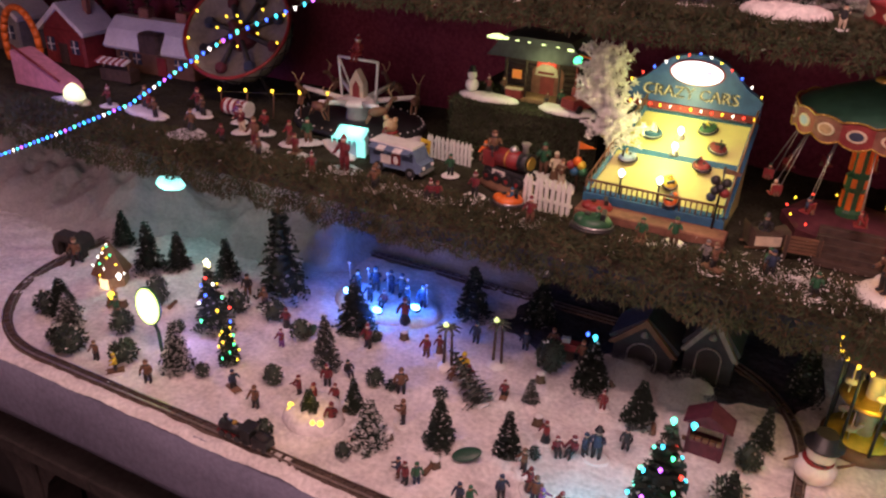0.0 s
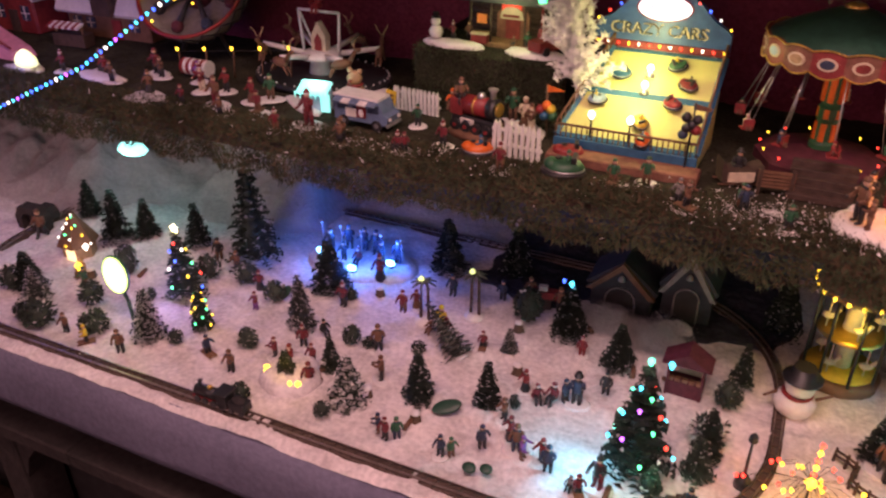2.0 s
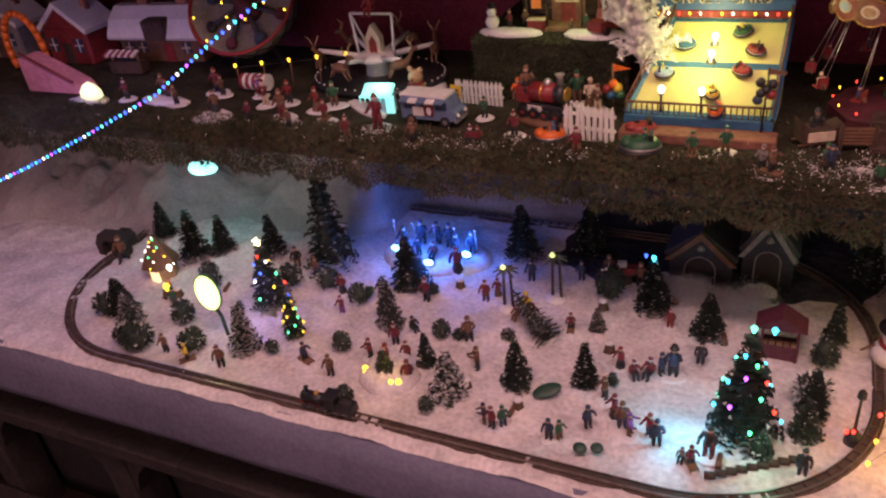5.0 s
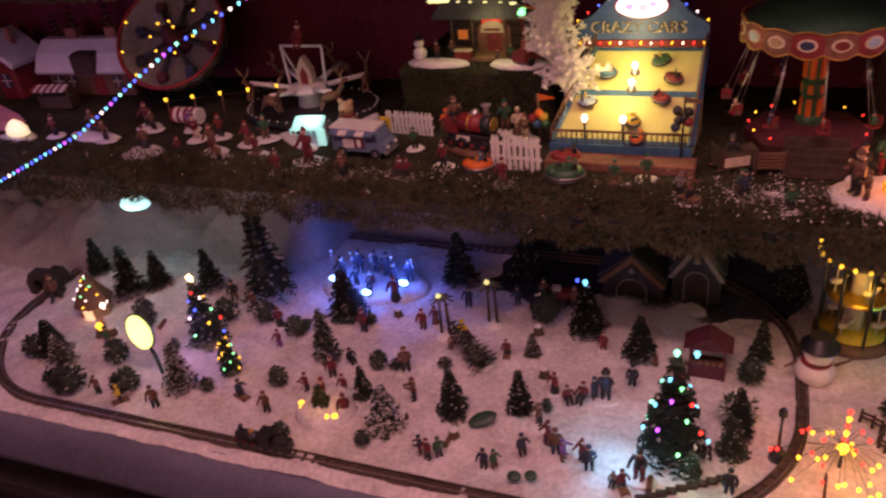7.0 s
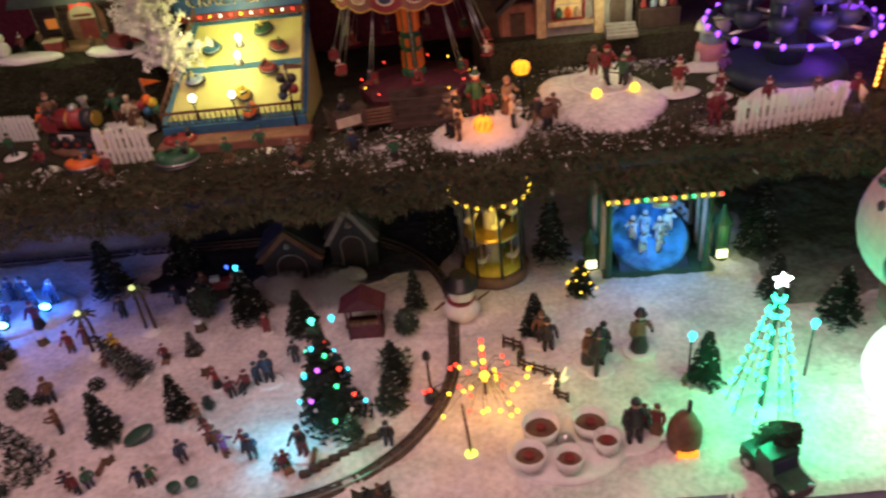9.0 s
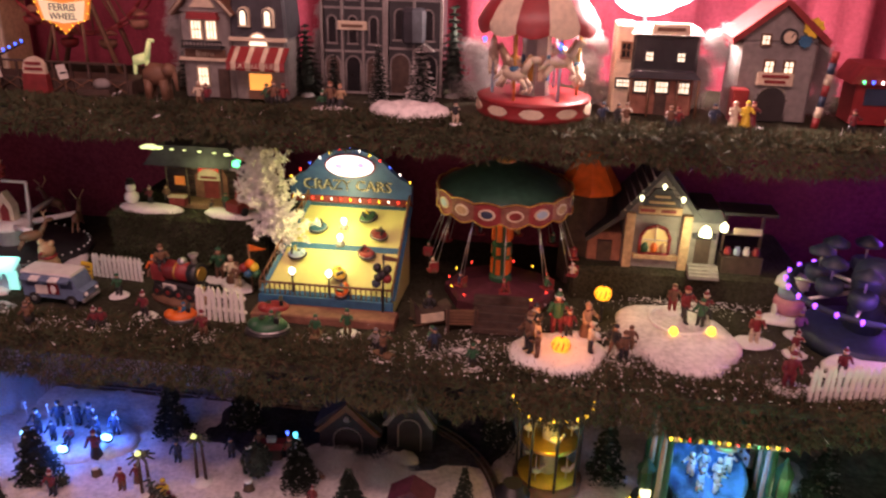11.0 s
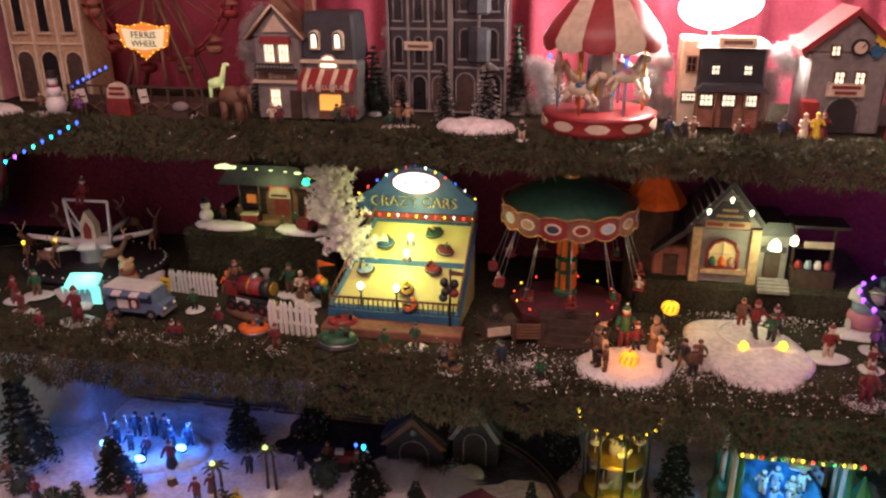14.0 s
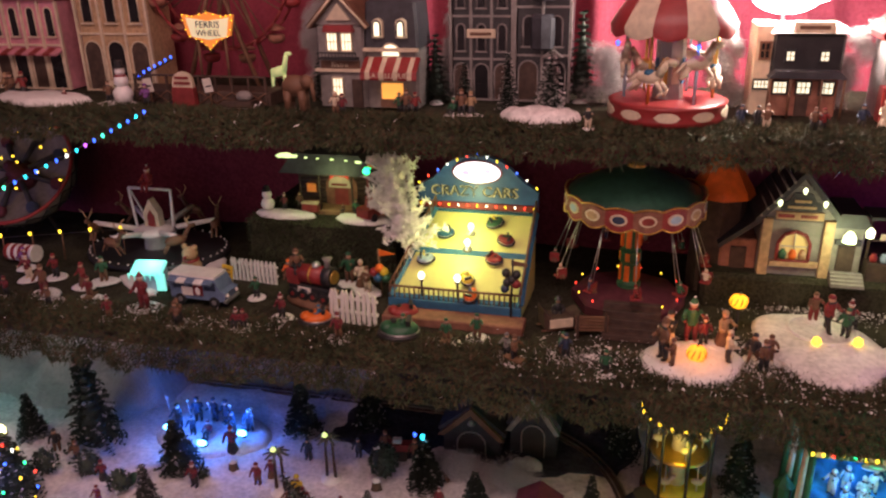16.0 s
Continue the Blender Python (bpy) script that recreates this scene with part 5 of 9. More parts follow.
    for k in range(14):
        a = 2 * math.pi * k / 14
        bulb(t, 0.098 * math.cos(a), 0.098 * math.sin(a), 0.030, 0.0018, (G_YEL, G_RED)[k % 2])


swing_ride(0.069, 1.42)
t = thing("wooden_steps", 0.078, 1.262, ZM, 0, "dark wooden steps before the swing carousel", "steps")
for i in range(5):
    part("step", Mesh().box(0, i * 0.011, 0, 0.098, 0.012, 0.010 + i * 0.010), DWOOD, t)
t = thing("sleigh", -0.048, 1.285, ZM, 25, "dark sleigh with a white side panel", "sleigh")
part("body", Mesh().prism([(-0.03, 0.008), (0.03, 0.008), (0.036, 0.035), (0.018, 0.028), (-0.018, 0.028), (-0.032, 0.045)], 0.034), DWOOD, t)
part("side_panel", Mesh().box(0, -0.019, 0.010, 0.042, 0.003, 0.016), CREAM, t)
for s in (-1, 1):
    part("runner", Mesh().path([(-0.034, s * 0.014, 0.004), (0.030, s * 0.014, 0.004), (0.040, s * 0.014, 0.016)], 0.002, 6), BROWN, t)
figurine(-0.050, 1.295, ZM + 0.014, 0.052, 10, BLACK, BLACK, "top", "sit", False, "painted doll in black sitting in the sleigh")
t = thing("slat_bench", 0.012, 1.262, ZM, 8, "brown slatted wooden bench", "bench")
for i in range(5):
    part("slat", Mesh().box(0, 0, 0.012 + i * 0.006, 0.056, 0.004, 0.004), BROWN, t)
for s in (-1, 1):
    part("leg", Mesh().box(s * 0.024, 0.004, -0.002, 0.005, 0.016, 0.044), DWOOD, t)

# dolls round the glowing pumpkin
t = snow_patch(0.180, 1.205, ZM, 0.076, 0.074, 0.018, 3, "thick round snow base with singers on it")
crowd(ZM + 0.012, """
0.130 1.183 .076 -60 nksc--
0.144 1.168 .050 -90 nnsc--
0.140 1.235 .066 -30 kwscbk
0.176 1.258 .078 0 grap--
0.196 1.250 .052 20 rksp--
0.226 1.252 .066 40 tnscbk
0.230 1.198 .058 90 wksc--
""", "round the glowing pumpkin")


def pumpkin(x, y, z, r, post, label):
    t = thing("glowing_pumpkin", x, y, z, 0, label, "lantern")
    if post:
        part("post", Mesh().tube((0, 0, 0), (0, 0, post), 0.003, 0.003, 7).lathe(0, 0, post - 0.004, [(0.004, 0), (0.012, 0.003), (0.012, 0.005)], 10), BLACK, t)
    s = part("shell", Mesh().lathe(0, 0, post + r * 0.85, [(r * 0.4, -r * 0.85), (r * 0.9, -r * 0.5), (r, 0), (r * 0.85, r * 0.5), (r * 0.3, r * 0.8)], 32, wave=0.06, waves=8), glow("lit_pumpkin_yellow", (1.0, 0.42, 0.02), 1.6) if post else G_FIRE, t, "lit orange shell")
    part("stalk", Mesh().tube((0, 0, post + r * 1.5), (0.002, 0, post + r * 1.95), r * 0.14, r * 0.1, 7), DGREEN, s)
    for k in range(10):
        a = 2 * math.pi * k / 10
        part("wire_band", Mesh().path([(1.03 * r * math.sin(q) * math.cos(a + q * 0.3), 1.03 * r * math.sin(q) * math.sin(a + q * 0.3), post + r * 0.85 - 0.82 * r * math.cos(q)) for q in (0.7, 1.2, 1.7, 2.3)], 0.0009, 4), DRED, s)


pumpkin(0.182, 1.195, ZM + 0.012, 0.0155, 0, "orange glowing wire pumpkin on the snow base")
pumpkin(0.256, 1.335, ZM, 0.0150, 0.045, "yellow orange glowing pumpkin on a black post")
crowd(ZM, """
0.285 1.200 .058 20 nkac--
0.272 1.225 .055 -30 kntcb-
0.298 1.235 .050 10 nnsc--
0.515 1.300 .062 0 dwspb-
0.533 1.158 .066 0 rrspb-
-0.417 1.165 .052 0 rnspb-
-0.869 1.155 .046 20 rnspb-
-1.020 1.178 .044 0 nksc--
-0.962 1.224 .048 10 rnzcb-
-0.826 1.203 .074 0 rrspb-
-0.725 1.152 .050 -20 nksc--
-0.617 1.174 .046 0 rkipb-
-0.600 1.168 .040 30 rksc--
-0.549 1.220 .050 -10 rkspb-
-0.636 1.292 .046 0 gkscb-
-0.481 1.397 .068 0 gnscb-
-0.450 1.38 .060 20 wnscbk
-0.43 1.36 .056 -20 nwsc--
-0.230 1.194 .046 0 gnzcb-
-0.105 1.151 .050 60 nkzcb-
-0.12 1.165 .045 -30 eksc--
-0.024 1.177 .048 0 bkacb-
-0.030 1.19 .044 30 gnsc--
0.042 1.142 .044 0 gkscb-
-0.18 1.215 .050 0 gnsc--
-1.136 1.200 .044 0 rkscb-
-0.729 1.165 .050 0 nkscb-
-1.066 1.223 .066 0 nrscb-
-1.327 1.335 .062 0 rkscb-
-1.30 1.32 .05 0 nksc--
-1.24 1.22 .055 20 nkscbk
-1.10 1.30 .055 0 dkscb-
-1.15 1.28 .060 0 rwspb-
-0.985 1.30 .058 20 gnscb-
-1.01 1.27 .055 -20 dnscbk
-1.43 1.28 .05 0 dksc--
-1.46 1.30 .055 0 nkscbk
-1.54 1.26 .05 0 rksp--
-1.38 1.25 .05 0 nksc--
-1.20 1.33 .05 0 pksc--
0.60 1.34 .05 0 pksc--
0.575 1.27 .045 0 rwzp--
0.63 1.21 .05 0 rksp--
0.70 1.20 .052 10 nkscb-
0.76 1.20 .05 0 rkscbk
""", "on the middle shelf")
snow_patch(0.385, 1.29, ZM, 0.102, 0.120, 0.020, 5, "large smooth snow mound with a skating pond", SNOW)
t = thing("pond_ring", 0.395, 1.335, ZM + 0.014, 0, "low round rim of a small skating pond", "pond")
part("rim", Mesh().lathe(0, 0, 0, [(0.055, 0), (0.057, 0.004), (0.053, 0.006), (0.051, 0.002)], 30, closed=True), SNOWP, t)
for dx, dy in ((-0.02, -0.055), (0.045, -0.045)):
    bulb(t, dx, dy, 0.006, 0.008, G_YEL, "lamp_globe")
crowd(ZM + 0.016, """
0.40 1.33 .070 30 dktc--
0.425 1.315 .055 -40 gkac--
0.385 1.37 .055 0 ndacb-
0.44 1.36 .060 10 rkip--
""", "skating on the snow mound")

# the lit shop on its riser
structure("riser_shop", Mesh().box(0.42, 1.56, ZM - 0.004, 0.44, 0.25, 0.068, bev=0.008), MOSS, "moss covered riser under the shop")
ZS = ZM + 0.064
t = thing("village_shop", 0.345, 1.45, ZS, 0, "grey village shop with gable, arched window and lit lamp", "house")
t.scale = (1.05, 1.0, 1.10)
part("wall", Mesh().box(0.01, 0.06, 0, 0.115, 0.11, 0.100).prism([(-0.048, 0.100), (0.067, 0.100), (0.010, 0.165)], 0.11, Matrix.Translation((0, 0.06, 0))), GREY, t, "grey boarded gable wall")
for i in range(6):
    hw = 0.057 * (1 - i / 7.2) - 0.004
    part("clapboard", Mesh().box(0.010, 0.003, 0.1115 + i * 0.0075, 2 * hw, 0.004, 0.0062, rx=-8), GREY, t)
for s in (-1, 1):
    part("pilaster", Mesh().box(0.010 + s * 0.049, 0.002, 0, 0.016, 0.008, 0.098), TAN, t)
part("window_ledge", Mesh().box(0.010, 0.000, 0.018, 0.078, 0.012, 0.008), TAN, t)
for s, x0 in ((-1, -0.055), (1, 0.075)):
    part("roof", Mesh().prism([(0.010, 0.182), (0.010, 0.170), (x0, 0.090), (x0 + s * 0.006, 0.098)][::-s], 0.135, Matrix.Translation((0, 0.06, 0))), SLATE, t)
for i in range(6):
    part("roof_batten", Mesh().tube((-0.052 + i * 0.009, -0.008, 0.105 + i * 0.0115), (-0.052 + i * 0.009, 0.12, 0.105 + i * 0.0115), 0.0025, 0.0025, 6), GREY, t)
w = part("window", Mesh().prism([(-0.022, 0.030), (0.024, 0.030), (0.024, 0.056)] + [(0.001 + 0.023 * math.cos(a), 0.056 + 0.020 * math.sin(a)) for a in [radians(d) for d in range(15, 180, 15)]] + [(-0.022, 0.056)], 0.008, Matrix.Translation((0.006, 0.003, 0))), glow("dim_shop_window", (0.75, 0.60, 0.25), 0.16), t, "arched shop window, dimly lit")
part("window_frame", Mesh().path([(-0.019, -0.003, 0.028), (-0.019, -0.003, 0.058), (-0.010, -0.003, 0.073), (0.007, -0.003, 0.079), (0.024, -0.003, 0.073), (0.032, -0.003, 0.058), (0.032, -0.003, 0.028), (-0.019, -0.003, 0.028)], 0.003, 6), DRED, w)
for i, mm in enumerate((GREEN, ORANGE, TAN)):
    part("jar", Mesh().lathe(-0.010 + i * 0.016, -0.003, 0.032, [(0.006, 0), (0.007, 0.008), (0.003, 0.016)], 10), mm, w)
part("glazing_bar", Mesh().box(0.007, -0.003, 0.03, 0.002, 0.003, 0.046).box(0.007, -0.003, 0.052, 0.044, 0.003, 0.002), CREAM, w)
part("gable_sign", Mesh().box(0.010, 0.002, 0.098, 0.075, 0.006, 0.013), TAN, t, "tan shop sign")
for i in range(2):
    part("sign_bar", Mesh().box(-0.012 + i * 0.036, -0.002, 0.102, 0.026, 0.002, 0.005), DRED, t)
part("gable_plaque", Mesh().prism([(-0.022, 0.114), (0.042, 0.114), (0.040, 0.126), (0.032, 0.130), (0.024, 0.144), (-0.004, 0.144), (-0.012, 0.130), (-0.020, 0.126)], 0.006, Matrix.Translation((0, -0.002, 0))), SLATE, t, "dark shop plaque")
for i in range(2):
    part("plaque_bar", Mesh().box(0.010, -0.006, 0.119 + i * 0.010, 0.044 - i * 0.018, 0.002, 0.004), TAN, t)
part("door_plaque", Mesh().box(0.092, 0.006, 0.058, 0.040, 0.005, 0.009), SLATE, t)
part("door_bay", Mesh().box(0.092, 0.05, 0, 0.052, 0.08, 0.088), GREY, t)
part("bay_roof", Mesh().prism([(0.062, 0.088), (0.124, 0.088), (0.112, 0.112), (0.074, 0.112)], 0.10, Matrix.Translation((0, 0.05, 0))), SLATE, t)
part("door", Mesh().box(0.092, 0.008, 0.006, 0.026, 0.006, 0.050), DWOOD, t)
part("door_lamp", Mesh().lathe(0.090, -0.008, 0.068, [(0.011, 0), (0.010, 0.008), (0.005, 0.016), (0.002, 0.018)], 14), G_DOOR, t, "bright lime white lamp over the door")
part("side_lamp", Mesh().lathe(0.120, -0.008, 0.078, [(0.006, 0), (0.007, 0.010), (0.002, 0.016)], 10), G_DOOR, t)
for i in range(4):
    part("step", Mesh().box(0.094, -0.004 - i * 0.007, -0.004, 0.052, 0.010, 0.018 - i * 0.004), GREY, t)
part("left_wing", Mesh().box(-0.078, 0.07, 0, 0.062, 0.09, 0.052), BRICK, t)
part("left_roof", Mesh().prism([(-0.115, 0.045), (-0.046, 0.10), (-0.042, 0.092), (-0.112, 0.038)][::-1], 0.115, Matrix.Translation((0, 0.065, 0))), SLATE, t)
part("left_door", Mesh().box(-0.078, 0.022, 0.0, 0.026, 0.006, 0.038), DWOOD, t)
for dx in (-0.026, 0.010, 0.044):
    bulb(t, dx, -0.012, 0.150 - abs(dx - 0.01) * 0.6, 0.004, G_DOOR)
t = thing("market_stall", 0.515, 1.47, ZS, 0, "small dark stall with jars and a hanging sign", "stall")
part("counter", Mesh().box(0, 0, 0, 0.075, 0.04, 0.034), DWOOD, t)
part("post", Mesh().box(-0.034, 0.01, 0.034, 0.005, 0.005, 0.085), DWOOD, t)
part("post", Mesh().box(0.034, 0.01, 0.034, 0.005, 0.005, 0.085), DWOOD, t)
part("roof", Mesh().box(0, 0, 0.118, 0.095, 0.06, 0.006), SLATE, t)
part("hanging_sign", Mesh().box(0.0, -0.022, 0.080, 0.05, 0.004, 0.012), CREAM, t)
for i, mm in enumerate((RED, PALEBLUE, WHITE, RED)):
    part("jar", Mesh().lathe(-0.026 + i * 0.017, -0.008, 0.034, [(0.006, 0), (0.007, 0.008), (0.004, 0.012), (0.005, 0.015)], 10), mm, t)
part("shelf_board", Mesh().box(0, 0.014, 0.066, 0.066, 0.012, 0.003), DWOOD, t)
t = thing("orange_tent", 0.228, 1.53, ZM, 0, "orange cloth tent roof behind the swing carousel", "tent")
part("wall_cloth", Mesh().lathe(0, 0, 0.0, [(0.050, 0), (0.048, 0.20)], 8, False), DWOOD, t)
part("roof_cloth", Mesh().lathe(0, 0, 0.19, [(0.062, 0), (0.058, 0.012), (0.004, 0.095)], 8, False), ORANGE, t)
part("pole", Mesh().tube((0, 0, 0), (0, 0, 0.295), 0.003, 0.003, 6), WOOD, t)
t = thing("candy_cart", 0.605, 1.43, ZM, 0, "white and pink sweet cart with a domed roof", "cart")
part("body", Mesh().lathe(0, 0, 0.006, [(0.026, 0), (0.028, 0.02), (0.025, 0.03)], 14), PINK, t)
part("window_drum", Mesh().lathe(0, 0, 0.036, [(0.022, 0), (0.022, 0.022)], 14), PALEBLUE, t)
part("dome", Mesh().lathe(0, 0, 0.058, [(0.030, 0), (0.029, 0.008), (0.018, 0.022), (0.003, 0.028)], 16, wave=0.05), SNOWP, t)
for s in (-1, 1):
    part("wheel", Mesh().tube((s * 0.024, -0.01, 0.010), (s * 0.028, -0.01, 0.010), 0.012, 0.012, 14), WHITE, t)
snow_patch(0.605, 1.405, ZM, 0.05, 0.03, 0.008, 9, "flat snow base under the sweet cart")

# the purple-lit ride
t = thing("flat_ride", 0.700, 1.335, ZM, 0, "round fairground ride ringed with violet blue bulbs", "fairground ride")
part("platform", Mesh().lathe(0, 0, 0, [(0.10, 0), (0.10, 0.02), (0.09, 0.026), (0.02, 0.028)], 28), NAVY, t)
part("drum", Mesh().lathe(0, 0, 0.026, [(0.03, 0), (0.028, 0.05), (0.034, 0.09), (0.03, 0.12), (0.012, 0.13)], 16), NAVY, t)
part("ring", Mesh().lathe(0, 0, 0.088, [(0.128, 0), (0.134, 0.006), (0.128, 0.012), (0.118, 0.006)], 40, closed=True), NAVY, t)
for k in range(9):
    a = 2 * math.pi * k / 9
    part("arm", Mesh().tube((0.02 * math.cos(a), 0.02 * math.sin(a), 0.10), (0.125 * math.cos(a), 0.125 * math.sin(a), 0.094), 0.004, 0.003, 6), SILVER, t)
    part("gondola", Mesh().lathe(0.085 * math.cos(a), 0.085 * math.sin(a), 0.10, [(0.014, 0), (0.022, 0.008), (0.022, 0.022), (0.016, 0.026)], 12), NAVY, t)
    part("gondola_roof", Mesh().lathe(0.085 * math.cos(a), 0.085 * math.sin(a), 0.150, [(0.022, 0), (0.022, 0.006), (0.003, 0.018)], 12), NAVY, t)
    part("gondola_pole", Mesh().tube((0.085 * math.cos(a), 0.085 * math.sin(a), 0.12), (0.085 * math.cos(a), 0.085 * math.sin(a), 0.152), 0.002, 0.002, 5), SILVER, t)
for k in range(22):
    a = 2 * math.pi * k / 22
    bulb(t, 0.134 * math.cos(a), 0.134 * math.sin(a), 0.096, 0.0042, glow("bulb_violet", (0.30, 0.07, 1.0), 3.0) if k == 0 else bpy.data.materials["bulb_violet"])
snow_patch(0.70, 1.235, ZM, 0.085, 0.045, 0.022, 12, "long snow base before the violet ride")
picket_fence(0.552, 1.128, 0.722, 1.150, ZM, 0.060, 17, "long white picket fence at the shelf end")
t = thing("wooden_gable", 0.875, 1.24, ZM, -6, "tall brown timber gable edged with orange lights", "house front")
for i in range(9):
    part("plank", Mesh().box(-0.04 + i * 0.028, 0, 0, 0.026, 0.012, 0.30, bev=0.002), WOOD, t)
part("edge_post", Mesh().tube((-0.062, -0.008, 0.0), (-0.042, -0.008, 0.33), 0.004, 0.004, 6), BROWN, t)
for k in range(34):
    bulb(t, -0.066 + 0.020 * k / 33, -0.014, 0.012 + 0.31 * k / 33, 0.0030, glow("bulb_amber", (1.0, 0.38, 0.05), 5.0) if k == 0 else bpy.data.materials["bulb_amber"])

# ---- middle tier, far end: van, reindeer ride, wheel, houses ----
t = thing("delivery_van", -0.735, 1.262, ZM, -3, "pale blue toy van with printed side", "van")
part("body", Mesh().prism([(-0.055, 0.012), (0.062, 0.012), (0.066, 0.030), (0.055, 0.034), (0.045, 0.056), (-0.052, 0.058), (-0.056, 0.04)], 0.046), VANBLUE, t)
part("roof", Mesh().box(-0.006, 0, 0.056, 0.10, 0.044, 0.005), WHITE, t)
for i in range(5):
    part("awning_stripe", Mesh().box(-0.043 + i * 0.019, -0.026, 0.050, 0.019, 0.016, 0.004, rx=20), (VANBLUE, WHITE)[i % 2], t)
part("hatch_picture", Mesh().box(0.008, -0.0250, 0.022, 0.020, 0.0018, 0.022), DRED, t)
part("hatch_figure", Mesh().ball(0.008, -0.0262, 0.031, 0.006, 0.001, 0.009, 8), WHITE, t)
part("bumper", Mesh().box(0.064, 0, 0.010, 0.006, 0.048, 0.006), SILVER, t)
for dx in (-0.034, 0.0, 0.034):
    part("side_window", Mesh().box(dx, -0.0235, 0.034, 0.024, 0.002, 0.016), NAVY, t)
part("side_picture", Mesh().box(-0.016, -0.0245, 0.020, 0.024, 0.0015, 0.018), PAPER, t)
for dx in (-0.034, 0.040):
    for s in (-1, 1):
        w = part("wheel", Mesh().tube((dx, s * 0.019, 0.010), (dx, s * 0.025, 0.010), 0.011, 0.011, 14), BLACK, t)
        part("hub", Mesh().tube((dx, s * 0.0245, 0.010), (dx, s * 0.026, 0.010), 0.005, 0.005, 10), SILVER, w)
part("headlight", Mesh().ball(0.066, -0.016, 0.024, 0.004, n=8), WHITE, t)
part("headlight", Mesh().ball(0.066, 0.016, 0.024, 0.004, n=8), WHITE, t)
t = thing("ice_stand", -0.862, 1.295, ZM, 8, "stand with a glowing cyan ice roof", "stall")
part("cabinet", Mesh().box(0, 0, 0, 0.05, 0.03, 0.042), PALEBLUE, t)
part("lit_roof", Mesh().box(-0.004, -0.008, 0.046, 0.066, 0.040, 0.006, rx=24, bev=0.003), G_ICE, t, "glowing cyan ice panel")
part("lit_side", Mesh().box(0.022, -0.017, 0.002, 0.018, 0.004, 0.036), G_ICE, t)
for i in range(7):
    part("icicle", Mesh().tube((-0.036 + i * 0.011, -0.031, 0.044), (-0.036 + i * 0.011, -0.031, 0.030), 0.002, 0.0004, 5), G_ICE, t)
t = thing("toy_bear", -0.815, 1.36, ZM, 0, "sitting tan toy bear with scarf", "bear")
part("body", Mesh().ball(0, 0, 0.022, 0.022, 0.02, 0.024, 12).ball(0.004, -0.006, 0.055, 0.016, n=12).ball(-0.008, -0.004, 0.070, 0.006, n=8).ball(0.015, -0.004, 0.069, 0.006, n=8).ball(0.004, -0.021, 0.052, 0.007, n=8), TAN, t)
part("nose", Mesh().ball(0.006, -0.029, 0.055, 0.004, n=8), RED, t, "red nose")
part("scarf", Mesh().lathe(0.002, -0.003, 0.038, [(0.016, 0), (0.018, 0.003), (0.015, 0.006)], 12), RED, t)
t = thing("sign_card", -0.700, 1.30, ZM, 0, "yellow printed sign card on a stick", "sign")
part("stick", Mesh().tube((0, 0, 0), (0, 0, 0.03), 0.002, 0.002, 5), WOOD, t)
part("card", Mesh().box(0, -0.002, 0.026, 0.022, 0.003, 0.036, rz=0, ry=8), YELLOW, t)
for i in range(3):
    part("text_bar", Mesh().box(0.003, -0.004, 0.034 + i * 0.009, 0.014, 0.0015, 0.003, ry=8), BROWN, t)
# Santa on the toy train
t = thing("toy_train", -0.515, 1.300, ZM, -14, "black toy steam engine with red boiler and brass face", "toy train")
part("ground_base", Mesh().lathe(0.0, 0, -0.004, [(0.062, 0), (0.064, 0.008), (0.056, 0.013), (0.01, 0.014)], 26, sy=0.52, wave=0.04, waves=5), BROWN, t, "brown moulded ground base")
part("chassis", Mesh().box(0, 0, 0.016, 0.102, 0.034, 0.022, bev=0.003), BLACK, t)
part("side_plate", Mesh().box(-0.012, -0.018, 0.024, 0.030, 0.002, 0.011), PAPER, t, "white lettered plate")
for i in range(2):
    part("plate_bar", Mesh().box(-0.012, -0.0195, 0.026 + i * 0.004, 0.022 - 0.006 * i, 0.001, 0.002), NAVY, t)
part("boiler", Mesh().tube((-0.024, 0, 0.056), (0.028, 0, 0.058), 0.0185, 0.0185, 18), RED, t, "red rounded boiler")
part("boiler_band", Mesh().tube((-0.002, 0, 0.057), (0.002, 0, 0.057), 0.0192, 0.0192, 18), GOLD, t)
part("smokebox", Mesh().tube((0.028, 0, 0.058), (0.047, 0, 0.059), 0.0195, 0.0195, 18), BLACK, t)
part("face_plate", Mesh().tube((0.047, 0, 0.059), (0.050, 0, 0.059), 0.0135, 0.0125, 18), GOLD, t, "round brass front")
part("chimney", Mesh().lathe(0.034, 0, 0.074, [(0.006, 0), (0.005, 0.014), (0.010, 0.022), (0.007, 0.023)], 12), GREY, t)
part("steam_dome", Mesh().ball(0.008, 0, 0.076, 0.009, 0.009, 0.009, 12), SILVER, t)
part("cab", Mesh().box(-0.040, 0, 0.038, 0.028, 0.036, 0.030, bev=0.002), DRED, t)
part("cowcatcher", Mesh().prism([(0.050, 0.010), (0.070, 0.010), (0.052, 0.030)], 0.034), BLACK, t)
for dx in (-0.038, -0.014, 0.010, 0.034):
    for s in (-1, 1):
        w = part("wheel", Mesh().tube((dx, s * 0.017, 0.019), (dx, s * 0.022, 0.019), 0.011, 0.011, 16), BLACK, t)
        part("wheel_boss", Mesh().tube((dx, s * 0.0215, 0.019), (dx, s * 0.024, 0.019), 0.004, 0.004, 10), DRED, w)
t = thing("toy_bear", -0.462, 1.268, ZM + 0.006, -20, "small tan toy bear beside the engine", "bear")
